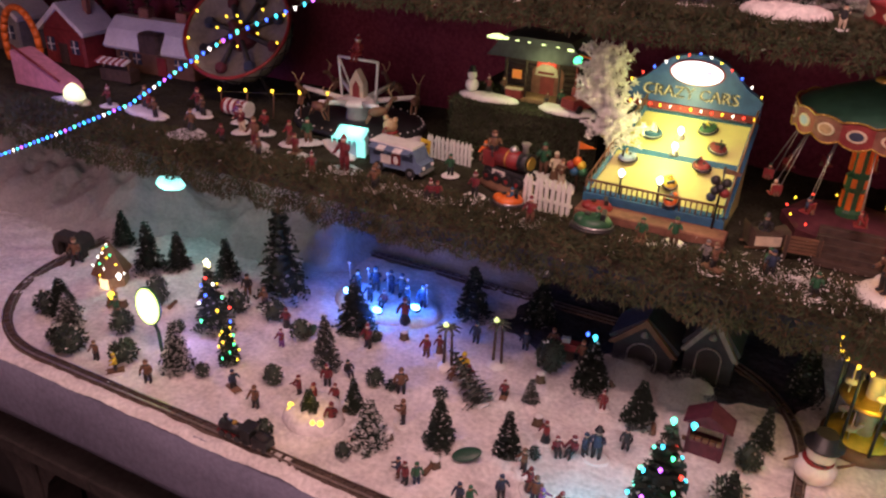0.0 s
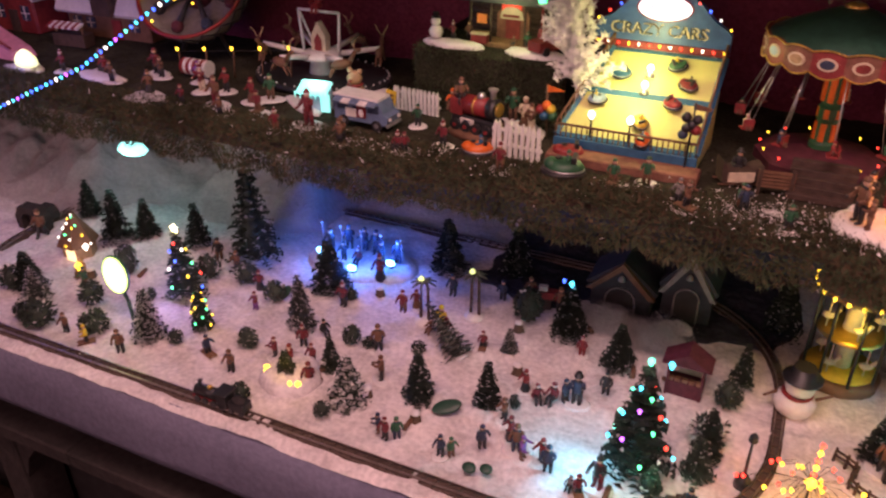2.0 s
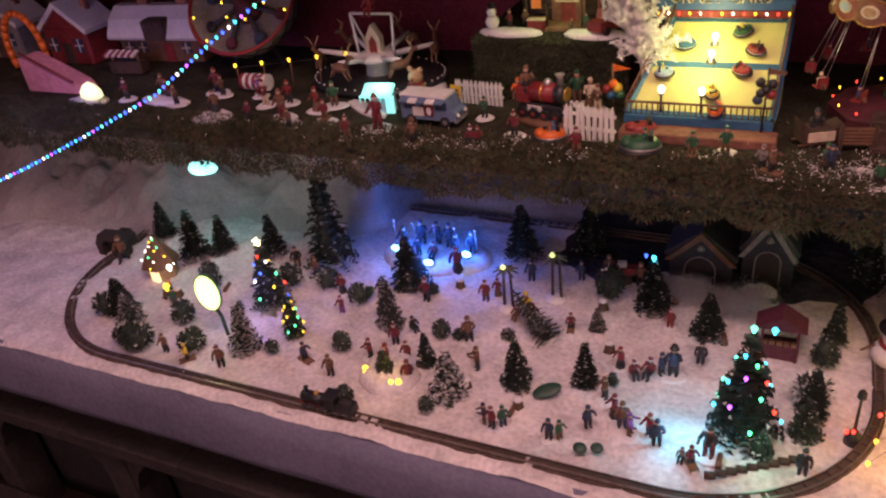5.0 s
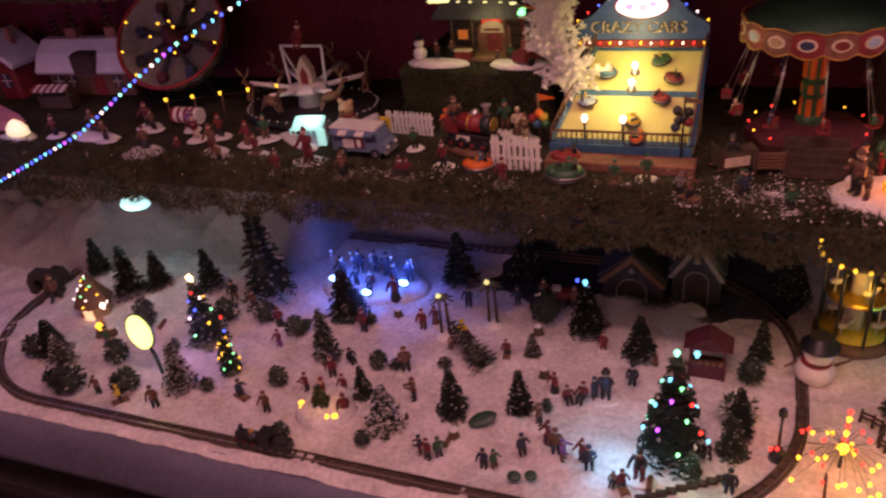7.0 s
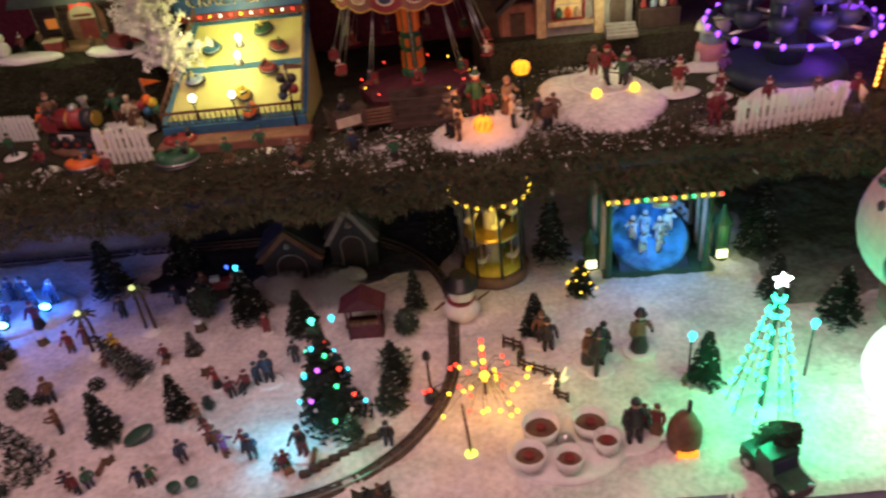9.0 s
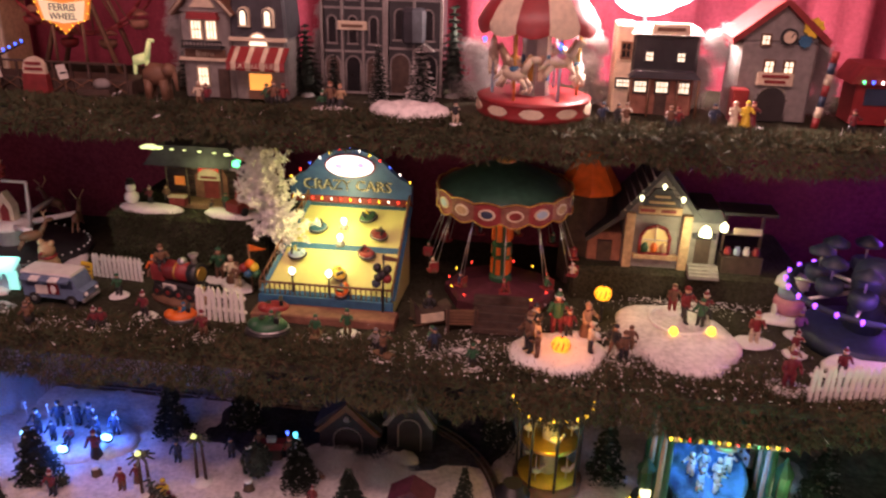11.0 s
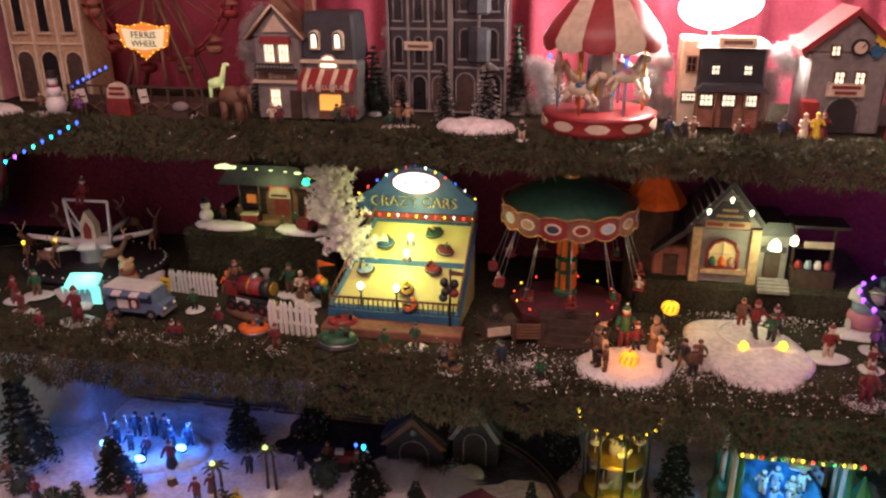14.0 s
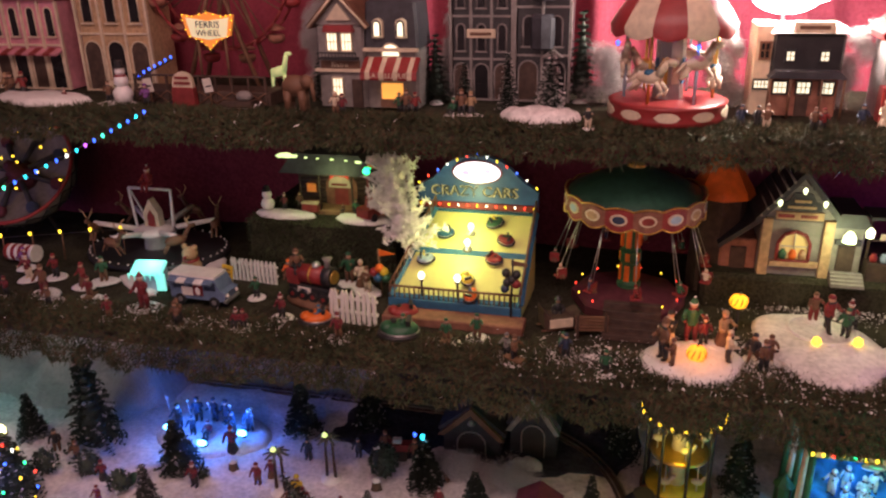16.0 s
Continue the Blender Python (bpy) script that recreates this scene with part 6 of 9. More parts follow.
part("body", Mesh().ball(0, 0, 0.012, 0.010, 0.009, 0.013, 10).ball(0.001, -0.002, 0.030, 0.008, n=10).ball(-0.006, 0, 0.037, 0.003, n=7).ball(0.007, 0, 0.037, 0.003, n=7), TAN, t)
figurine(-0.553, 1.309, ZM + 0.056, 0.062, 30, BROWN, BLACK, "cap", "sit", False, "brown painted driver doll on the toy train")
figurine(-0.572, 1.312, ZM + 0.04, 0.050, 0, ORANGE, BROWN, "cap", "sit", False, "orange painted doll riding the toy train")

# reindeer ride
t = thing("reindeer_ride", -0.965, 1.47, ZM, 0, "white armed ride with flying reindeer and a little house", "fairground ride")
part("base", Mesh().lathe(0, 0, 0, [(0.165, 0), (0.165, 0.010), (0.155, 0.014), (0.02, 0.016)], 40, sy=0.72), BLACK, t, "oval black base")
for k in range(40):
    a = 2 * math.pi * k / 40
    part("bead", Mesh().ball(0.158 * math.cos(a), 0.158 * 0.72 * math.sin(a), 0.016, 0.0022, n=6), WHITE, t)
part("hub", Mesh().lathe(0, 0, 0.014, [(0.03, 0), (0.026, 0.03), (0.046, 0.036), (0.046, 0.046), (0.02, 0.052)], 20), SNOWP, t)
for k in range(6):
    a = 2 * math.pi * (k + 0.3) / 6
    ca, sa = math.cos(a), math.sin(a)
    part("arm", Mesh().tube((0.03 * ca, 0.03 * sa, 0.056), (0.135 * ca, 0.115 * sa, 0.075), 0.007, 0.005, 6), SNOWP, t, "thick white arm")
    m = pose(0.135 * ca, 0.118 * sa, 0.066, 0, 0, math.degrees(a) + 90)
    d = part("reindeer", Mesh().ball(0, 0, 0, 0.024, 0.010, 0.011, 10).tube((0.018, 0, 0.004), (0.032, 0, 0.024), 0.006, 0.004, 7).ball(0.037, 0, 0.026, 0.009, 0.005, 0.005, 8)
             .tube((0.012, 0.005, -0.006), (0.026, 0.005, -0.024), 0.003, 0.002, 5).tube((0.012, -0.005, -0.006), (0.026, -0.005, -0.024), 0.003, 0.002, 5)
             .tube((-0.016, 0.005, -0.006), (-0.028, 0.005, -0.024), 0.003, 0.002, 5).tube((-0.016, -0.005, -0.006), (-0.028, -0.005, -0.024), 0.003, 0.002, 5), BROWN, t, "brown flying reindeer")
    d.matrix_basis = m
    part("antlers", Mesh().path([(0.030, 0.002, 0.03), (0.026, 0.010, 0.045), (0.032, 0.014, 0.052)], 0.0012, 4).path([(0.030, -0.002, 0.03), (0.026, -0.010, 0.045), (0.032, -0.014, 0.052)], 0.0012, 4), TAN, d)
fr = Mesh().path([(-0.045, 0, 0.05), (-0.052, 0, 0.150), (0.052, 0, 0.150), (0.045, 0, 0.05)], 0.0032, 6)
part("frame", fr, SNOWP, t, "white square frame")
part("frame", Mesh().path([(-0.03, 0.03, 0.05), (-0.052, 0, 0.150)], 0.0025, 6).path([(0.03, 0.03, 0.05), (0.052, 0, 0.150)], 0.0025, 6), SNOWP, t)
h = part("little_house", Mesh().prism([(-0.018, 0.056), (0.018, 0.056), (0.018, 0.098), (0, 0.128), (-0.018, 0.098)], 0.02), CREAM, t, "cream little house")
part("house_window", Mesh().prism([(-0.009, 0.064), (0.009, 0.064), (0.009, 0.09), (0, 0.104), (-0.009, 0.09)], 0.023), DRED, h)
figurine(-0.960, 1.465, ZM + 0.148, 0.068, 0, RED, RED, None, "sit", False, "red Father Christmas doll on top of the ride")
snow_patch(-0.905, 1.30, ZM, 0.075, 0.018, 0.010, 14, "curved snow strip before the reindeer ride", rz=-28)
snow_patch(-0.80, 1.40, ZM, 0.02, 0.06, 0.010, 15, "narrow snow strip beside the ride")
# big tilted wheel
t = thing("tilted_wheel_ride", -1.335, 1.50, ZM + 0.135, 0, "big tilted wheel ride with red rim and yellow lights", "fairground ride")
t.matrix_basis = pose(-1.325, 1.49, ZM + 0.168, 46, 10, 0) @ Matrix.Diagonal((0.88, 0.88, 0.88, 1))
part("dish", Mesh().lathe(0, 0, 0, [(0.060, -0.085), (0.118, -0.076), (0.140, -0.050), (0.156, 0.006), (0.150, 0.008), (0.130, -0.030), (0.05, -0.040)], 44), GREY, t, "grey cloth bowl")
part("rim", Mesh().lathe(0, 0, 0.004, [(0.155, 0), (0.161, 0.005), (0.155, 0.010), (0.149, 0.005)], 48, closed=True), RED, t, "red tubular rim")
for k in range(18):
    a = 2 * math.pi * k / 18
    for sg in (-1, 1):
        part("lattice_strap", Mesh().path([(r * math.cos(a + sg * w), r * math.sin(a + sg * w), z) for r, z, w in ((0.158, 0.0, -0.17), (0.1505, -0.025, -0.03), (0.142, -0.050, 0.11), (0.121, -0.076, 0.19))], 0.0022, 4), BLACK, t, "dark crossing strap")
part("hub", Mesh().lathe(0, 0, -0.042, [(0.045, 0), (0.040, 0.022), (0.018, 0.034), (0.014, 0.075), (0.004, 0.085)], 18), DIMRED, t)
for k in range(8):
    a = 2 * math.pi * k / 8
    part("sweep_arm", Mesh().tube((0.03 * math.cos(a), 0.03 * math.sin(a), -0.012), (0.105 * math.cos(a), 0.105 * math.sin(a), -0.020), 0.006, 0.009, 6), SLATE, t)
    part("cabin", Mesh().lathe(0.112 * math.cos(a), 0.112 * math.sin(a), -0.030, [(0.014, 0), (0.018, 0.008), (0.012, 0.020)], 10), (DIMRED, NAVY, BLACK)[k % 3], t)
for k in range(17):
    a, r = (k * 0.62, 0.142) if k < 8 else (k * 0.9, 0.02 + 0.010 * (k - 8))
    bulb(t, r * math.cos(a), r * math.sin(a), 0.012 if k < 8 else 0.022, 0.0032, G_YEL)
t = thing("wheel_stand", -1.335, 1.52, ZM, 0, "black frame that carries the tilted wheel", "stand")
part("strut", Mesh().tube((-0.08, 0, 0), (0, 0.0, 0.125), 0.006, 0.005, 6), BLACK, t)
part("strut", Mesh().tube((0.08, 0, 0), (0, 0.0, 0.125), 0.006, 0.005, 6), BLACK, t)
t = thing("light_garland_posts", -1.05, 1.42, ZM, 0, "bent posts carrying a yellow bulb string", "light string")
for k in range(5):
    part("post", Mesh().tube((-0.24 + k * 0.07, -0.05 + 0.01 * k, 0), (-0.235 + k * 0.07, -0.05 + 0.01 * k, 0.05 + 0.006 * k), 0.002, 0.0015, 5), BROWN, t)
    bulb(t, -0.235 + k * 0.07, -0.055 + 0.01 * k, 0.056 + 0.006 * k, 0.0036, G_YEL)
part("wire", Mesh().path([(-0.235 + k * 0.07, -0.05 + 0.01 * k, 0.05 + 0.006 * k) for k in range(5)], 0.0008, 4), BLACK, t)


def far_house(x, y, z, w, d, h, wall, roof, label, rz=0, lit=0, snow=True):
    """A plain little house with gable roof, door and windows."""
    t = thing("village_house", x, y, z, rz, label, "house", "village houses")
    part("wall", Mesh().box(0, 0, 0, w, d, h * 0.58).prism([(-w / 2, h * 0.58), (w / 2, h * 0.58), (0, h * 0.92)], d), wall, t)
    for s in (-1, 1):
        part("roof", Mesh().prism([(0, h), (0, h * 0.90), (s * w * 0.56, h * 0.50), (s * w * 0.60, h * 0.57)][::-s], d * 1.12), SNOWP if snow else roof, t)
    part("door", Mesh().box(0, -d / 2 - 0.001, 0, w * 0.2, 0.005, h * 0.34), DWOOD, t)
    for s in (-1, 1):
        wn = part("window", Mesh().box(s * w * 0.3, -d / 2 - 0.001, h * 0.2, w * 0.18, 0.004, h * 0.22), G_WARM if lit else NAVY, t)
        part("window_frame", Mesh().box(s * w * 0.3, -d / 2 - 0.003, h * 0.3, w * 0.2, 0.002, h * 0.015).box(s * w * 0.3, -d / 2 - 0.003, h * 0.2, w * 0.02, 0.002, h * 0.22), WHITE, wn)
    part("chimney", Mesh().box(w * 0.25, 0.01, h * 0.7, w * 0.1, w * 0.1, h * 0.34), BRICK, t)
    return t


t = thing("long_cottage", -1.665, 1.575, ZM, 3, "long low cottage with a thick snowy roof", "house")
part("wall", Mesh().box(0, 0, 0, 0.27, 0.10, 0.085, bev=0.003), BROWN, t, "dark brown wall")
part("roof", Mesh().prism([(-0.075, 0.070), (-0.068, 0.062), (0.068, 0.062), (0.075, 0.070), (0.050, 0.112), (0.015, 0.140), (-0.015, 0.140), (-0.050, 0.112)], 0.30, pose(0, 0, 0, 0, 0, 90)), SNOWP, t, "thick snow-covered roof")
part("dormer", Mesh().box(0.015, -0.058, 0.066, 0.070, 0.05, 0.052, bev=0.006), DWOOD, t, "dark dormer front")
for dx in (-0.06, 0.07):
    part("chimney", Mesh().box(dx, 0.01, 0.120, 0.036, 0.03, 0.045, bev=0.003), BRICK, t)
for dx in (-0.10, -0.055, 0.09):
    wn = part("window", Mesh().box(dx, -0.0515, 0.024, 0.026, 0.004, 0.028), NAVY, t)
    part("window_frame", Mesh().box(dx, -0.0545, 0.0365, 0.028, 0.002, 0.003).box(dx, -0.0545, 0.024, 0.003, 0.002, 0.028), CREAM, wn)
part("door", Mesh().box(0.03, -0.0515, 0, 0.030, 0.005, 0.050), DRED, t)
far_house(-1.95, 1.53, ZM, 0.16, 0.11, 0.17, DRED, SLATE, "dark red village house with a snowy roof")
far_house(-2.25, 1.55, ZM, 0.17, 0.11, 0.18, GREY, SLATE, "grey village house with a snowy roof")
t = thing("striped_stall", -1.70, 1.44, ZM, 5, "market stall with red and white striped awning", "stall")
part("counter", Mesh().box(0, 0, 0, 0.10, 0.04, 0.032), DWOOD, t)
for i in range(10):
    part("awning_stripe", Mesh().box(-0.045 + i * 0.010, -0.02, 0.052, 0.010, 0.028, 0.005, rx=18), (RED, WHITE)[i % 2], t)
for s in (-1, 1):
    part("post", Mesh().tube((s * 0.042, -0.01, 0.03), (s * 0.042, -0.01, 0.058), 0.003, 0.003, 6), WOOD, t)
t = thing("candy_barrel", -1.235, 1.365, ZM, 0, "red and white striped candy barrel lying down", "barrel")
for i in range(8):
    part("stripe", Mesh().tube((-0.036 + i * 0.009, 0, 0.020), (-0.027 + i * 0.009, 0, 0.020), 0.019, 0.019, 16), (RED, WHITE)[i % 2], t)
snow_patch(-1.231, 1.195, ZM, 0.056, 0.036, 0.010, 21)
snow_patch(-1.433, 1.268, ZM, 0.072, 0.024, 0.010, 22)
snow_patch(-1.035, 1.203, ZM, 0.025, 0.018, 0.010, 23)
snow_patch(-1.65, 1.24, ZM, 0.06, 0.03, 0.010, 24)
t = thing("shell_lamp", -1.615, 1.225, ZM, 0, "fan-shaped lamp glowing pale yellow", "lamp")
part("foot", Mesh().lathe(0, 0, 0, [(0.02, 0), (0.018, 0.01), (0.008, 0.02)], 12), SNOWP, t)
part("shade", Mesh().lathe(0, 0, 0.016, [(0.030, 0), (0.028, 0.016), (0.016, 0.03), (0.004, 0.036)], 20, wave=0.06, waves=10, sy=0.6), glow("lit_shell", (0.95, 0.95, 0.55), 0.9), t, "pale yellow lit shade")
t = thing("sleigh_slide", -1.80, 1.30, ZM, 0, "reddish slide ramp on the moss mat", "slide")
part("ramp", Mesh().prism([(-0.09, 0.0), (0.09, 0.0), (0.075, 0.02), (-0.075, 0.085), (-0.09, 0.085)], 0.06), PINK, t)
part("rail", Mesh().tube((0.08, -0.03, 0.03), (-0.08, -0.03, 0.10), 0.003, 0.003, 6), DRED, t)
t = thing("orange_arch", -2.02, 1.40, ZM, 0, "orange lit archway at the far end", "arch")
part("arch", Mesh().path([(0.07 * math.cos(radians(a)), 0, 0.06 + 0.10 * math.sin(radians(a))) for a in range(-30, 211, 15)], 0.009, 8), ORANGE, t)
for k in range(9):
    fir(-2.4 + k * 0.105 + 0.02 * (k % 3), 1.63, 0.17 + 0.02 * (k % 4), 0.07, 0.0, BARK, "bare brown model tree behind the houses", ZM, name="brown_tree", group="brown trees")

# light chain from the top shelf down to the left end
t = thing("light_chain", 0, 0, 0, 0, "long chain of blue and cyan bulbs hanging from the shelf", "light string")
ends = [(-0.80, 1.262, 1.400), (-0.865, 1.15, 1.355), (-0.935, 1.05, 1.315), (-1.035, 1.05, 1.258), (-1.225, 1.05, 1.140), (-1.466, 1.05, 1.034), (-1.69, 1.05, 0.940), (-2.0, 1.05, 0.82), (-2.3, 1.05, 0.725)]
line = []
for a, c in zip(ends, ends[1:]):
    n = max(2, int((Vector(c) - Vector(a)).length / 0.0165))
    line += [Vector(a).lerp(Vector(c), i / n) for i in range(n)]
part("cable", Mesh().path(line, 0.0012, 5), BLACK, t)
for i, p in enumerate(line):
    bulb(t, p.x, p.y, p.z - 0.002, 0.0029, (G_BLUE, G_CYAN, G_BLUE, G_CYAN, G_BLUE, G_MINT, G_BLUE, G_PURP, G_CYAN, G_WHITE)[i % 10])


# ---- top tier ----
def sash(parent, x, y, z, w, h, lit, bars=2, frame_m=CREAM):
    """A window with frame, pane and glazing bars, facing the front."""
    wn = part("window", Mesh().box(x, y, z, w, 0.004, h), lit, parent)
    b = Mesh().box(x, y - 0.002, z - 0.002, w + 0.005, 0.005, 0.003).box(x, y - 0.002, z + h - 0.001, w + 0.005, 0.005, 0.003)
    for s in (-1, 1):
        b.box(x + s * (w / 2 + 0.001), y - 0.002, z, 0.0025, 0.005, h)
    part("window_frame", b, frame_m, wn)
    g = Mesh()
    for i in range(1, bars + 1):
        g.box(x - w / 2 + w * i / (bars + 1), y - 0.003, z, 0.0014, 0.002, h)
    g.box(x, y - 0.003, z + h * 0.48, w, 0.002, 0.0014)
    part("glazing_bar", g, frame_m, wn)
    return wn


def arch_poly(x, z, w, h, n=8):
    r = w / 2
    return [(x - r, z), (x + r, z), (x + r, z + h - r)] + [(x + r * math.cos(math.pi * i / n), z + h - r + r * math.sin(math.pi * i / n)) for i in range(1, n)] + [(x - r, z + h - r)]


def arch(parent, x, y, z, w, h, m, frame_m=CREAM, name="window"):
    wn = part(name, Mesh().prism(arch_poly(x, z, w, h), 0.005, Matrix.Translation((0, y, 0))), m, parent)
    pts = [(px, y - 0.002, pz) for px, pz in arch_poly(x, z, w, h)]
    part("arch_frame", Mesh().path(pts[1:] + pts[:1], 0.0018, 5), frame_m, wn)
    return wn


G_DIM = mat("dark_window_glass", (0.015, 0.014, 0.016), 0.15, 0, 40, 0.3, 0.0)
G_LIT = glow("bright_window", (1.0, 0.88, 0.66), 1.15)
G_FOOD = glow("lit_shopfront_orange", (1.0, 0.42, 0.08), 0.9)

t = thing("bistro", -0.430, 1.42, ZT, 0, "cream and slate bistro with lit windows and red awning", "house", "village houses")
part("tower_wall", Mesh().box(-0.048, 0.045, 0, 0.095, 0.085, 0.150).prism([(-0.0955, 0.150), (-0.0005, 0.150), (-0.048, 0.200)], 0.085, Matrix.Translation((0, 0.045, 0))), GREY, t, "grey cream plaster tower")
for s in (-1, 1):
    part("gable_roof", Mesh().prism([(-0.048, 0.213), (-0.048, 0.202), (-0.048 + s * 0.054, 0.143), (-0.048 + s * 0.060, 0.149)][::-s], 0.105, Matrix.Translation((0, 0.042, 0))), BROWN, t, "brown gable roof with cream edge")
    part("verge_board", Mesh().tube((-0.048, -0.010, 0.206), (-0.048 + s * 0.057, -0.010, 0.146), 0.0025, 0.0025, 6), CREAM, t)
part("gable_panel", Mesh().prism([(-0.072, 0.158), (-0.024, 0.158), (-0.048, 0.188)], 0.006, Matrix.Translation((0, 0.001, 0))), CREAM, t)
part("right_wall", Mesh().box(0.050, 0.045, 0, 0.100, 0.085, 0.108), GREY, t, "grey plaster wall")
b = Mesh().box(0.050, 0.045, 0.108, 0.106, 0.09, 0.085, taper=0.90)
part("mansard_roof", b, SLATE, t, "steep slate roof")
for dx in (0.028, 0.072):
    d = part("dormer", Mesh().prism(arch_poly(dx, 0.128, 0.020, 0.034), 0.012, Matrix.Translation((0, -0.001, 0))), CREAM, t)
    arch(d, dx, -0.008, 0.132, 0.013, 0.026, G_LIT, SLATE, "dormer_window")
part("chimney", Mesh().box(0.004, 0.05, 0.15, 0.018, 0.02, 0.07), BRICK, t)
part("cornice", Mesh().box(0.05, 0.0, 0.104, 0.104, 0.012, 0.006), CREAM, t)
part("cornice", Mesh().box(-0.048, 0.0, 0.066, 0.100, 0.010, 0.006), CREAM, t)
for dx in (-0.062, -0.034):
    sash(t, dx, 0.001, 0.104, 0.018, 0.032, G_LIT, 2)
part("small_awning", Mesh().prism([(-0.078, 0.138), (-0.018, 0.138), (-0.022, 0.150), (-0.074, 0.150)], 0.012, Matrix.Translation((0, -0.003, 0))), RED, t)
part("balcony", Mesh().box(-0.048, -0.010, 0.090, 0.074, 0.018, 0.003).path([(-0.085, -0.018, 0.102), (-0.011, -0.018, 0.102)], 0.0014, 5), BLACK, t)
for i in range(12):
    part("baluster", Mesh().tube((-0.084 + i * 0.0066, -0.018, 0.092), (-0.084 + i * 0.0066, -0.018, 0.102), 0.0009, 0.0009, 4), BLACK, t)
part("name_board", Mesh().box(-0.048, -0.003, 0.072, 0.075, 0.005, 0.014), BROWN, t)
letters("Bistro", 0.014, 0.0006, t, Matrix.Translation((-0.048, -0.0062, 0.079)) @ pose(0, 0, 0, 90), CREAM)
sash(t, -0.056, 0.001, 0.022, 0.018, 0.032, G_LIT, 2)
part("door", Mesh().box(-0.018, 0.0, 0.0, 0.020, 0.006, 0.052), DWOOD, t)
arch(t, 0.050, 0.001, 0.096, 0.034, 0.022, G_LIT, CREAM)
part("shopfront", Mesh().box(0.050, 0.0, 0.004, 0.040, 0.006, 0.042), G_FOOD, t, "warm orange lit shopfront")
part("shop_counter", Mesh().box(0.050, -0.006, 0.004, 0.042, 0.006, 0.014), BROWN, t)
for i in range(12):
    q = [(0.0005 + i * 0.0088, -0.002, 0.094), (0.0093 + i * 0.0088, -0.002, 0.094), (0.0093 + i * 0.0088, -0.034, 0.072), (0.0005 + i * 0.0088, -0.034, 0.072), (0.0093 + i * 0.0088, -0.035, 0.060), (0.0005 + i * 0.0088, -0.035, 0.060)]
    part("awning_stripe", Mesh().add(q + [(p[0], p[1] + 0.001, p[2] - 0.003) for p in q], [[0, 3, 2, 1], [3, 5, 4, 2], [6, 7, 8, 9], [9, 8, 10, 11], [0, 1, 7, 6], [5, 11, 10, 4], [0, 6, 9, 3], [3, 9, 11, 5], [1, 2, 8, 7], [2, 4, 10, 8]]), (RED, CREAM, RED)[i % 3], t)
letters("LA BELLEVUE", 0.0125, 0.0006, t, Matrix.Translation((0.053, -0.0366, 0.0655)) @ pose(0, 0, 0, 90), CREAM)


def victorian(x, y, w, h, m, label, lit=None, trim=CREAM, cols=4, rows=3, ground_arches=True):
    t = thing("town_house", x, y, ZT, 0, label, "house", "village houses")
    part("wall", Mesh().box(0, 0.045, 0, w, 0.09, h), m, t)
    part("cornice", Mesh().box(0, 0.04, h, w + 0.014, 0.105, 0.010, bev=0.003), trim, t)
    fh = h / rows
    for r in range(rows):
        part("string_course", Mesh().box(0, -0.001, r * fh - 0.002 if r else 0, w + 0.004, 0.006, 0.004), trim, t)
        for c in range(cols):
            cx = -w / 2 + w * (c + 0.5) / cols
            lm = lit if (lit and r == 1) else G_DIM
            if r == 0 and ground_arches:
                arch(t, cx, 0.0, 0.004, w / cols * 0.72, fh * 0.84, G_DIM if c % 2 else DWOOD, trim, "window")
            else:
                arch(t, cx, 0.0, r * fh + fh * 0.2, w / cols * 0.42, fh * 0.62, lm, trim)
                part("sill", Mesh().box(cx, -0.003, r * fh + fh * 0.16, w / cols * 0.56, 0.008, 0.003), trim, t)
    for c in range(cols + 1):
        part("pilaster", Mesh().box(-w / 2 + w * c / cols, -0.002, 0, 0.005, 0.007, h * 0.98), trim, t)
    return t


t = victorian(-0.232, 1.52, 0.118, 0.235, BLACK, "dark Victorian town house with white arches", cols=3, trim=GREY)
part("shop_sign", Mesh().box(0.0, -0.006, 0.118, 0.056, 0.004, 0.016, bev=0.002), CREAM, t)
part("sign_bar", Mesh().box(0.0, -0.009, 0.123, 0.040, 0.002, 0.005), BROWN, t)
t = victorian(-0.117, 1.52, 0.102, 0.260, BLACK, "narrow dark Victorian house with bay windows", cols=2, rows=3, trim=GREY)
for r in (1, 2):
    part("bay", Mesh().lathe(0.0, 0.0, r * 0.087 + 0.01, [(0.02, 0), (0.024, 0.004), (0.024, 0.058), (0.018, 0.064)], 8, False), SLATE, t)
part("porch_roof", Mesh().prism([(-0.02, 0.085), (0.02, 0.085), (0.0, 0.10)], 0.02, Matrix.Translation((0.02, -0.008, 0))), GREY, t)
t = victorian(-1.235, 1.51, 0.18, 0.19, PINK, "rose pink town house with painted shopfront", cols=4, rows=2, trim=CREAM)
for i in range(10):
    part("awning_stripe", Mesh().box(-0.08 + i * 0.0178, -0.012, 0.080, 0.0178, 0.028, 0.004, rx=20), (DRED, PINK)[i % 2], t)
t = victorian(-1.015, 1.51, 0.168, 0.24, TAN, "tan and gold town house with tall arched windows", cols=3, rows=2, trim=CREAM)
part("stoop", Mesh().box(0.045, -0.02, 0, 0.05, 0.03, 0.012), GREY, t)
for i in range(11):
    part("baluster", Mesh().lathe(-0.01 + i * 0.0095, -0.034, 0.0, [(0.003, 0), (0.002, 0.008), (0.003, 0.015), (0.002, 0.024)], 7), CREAM, t)
part("balustrade_rail", Mesh().box(0.038, -0.034, 0.024, 0.106, 0.007, 0.004), CREAM, t)

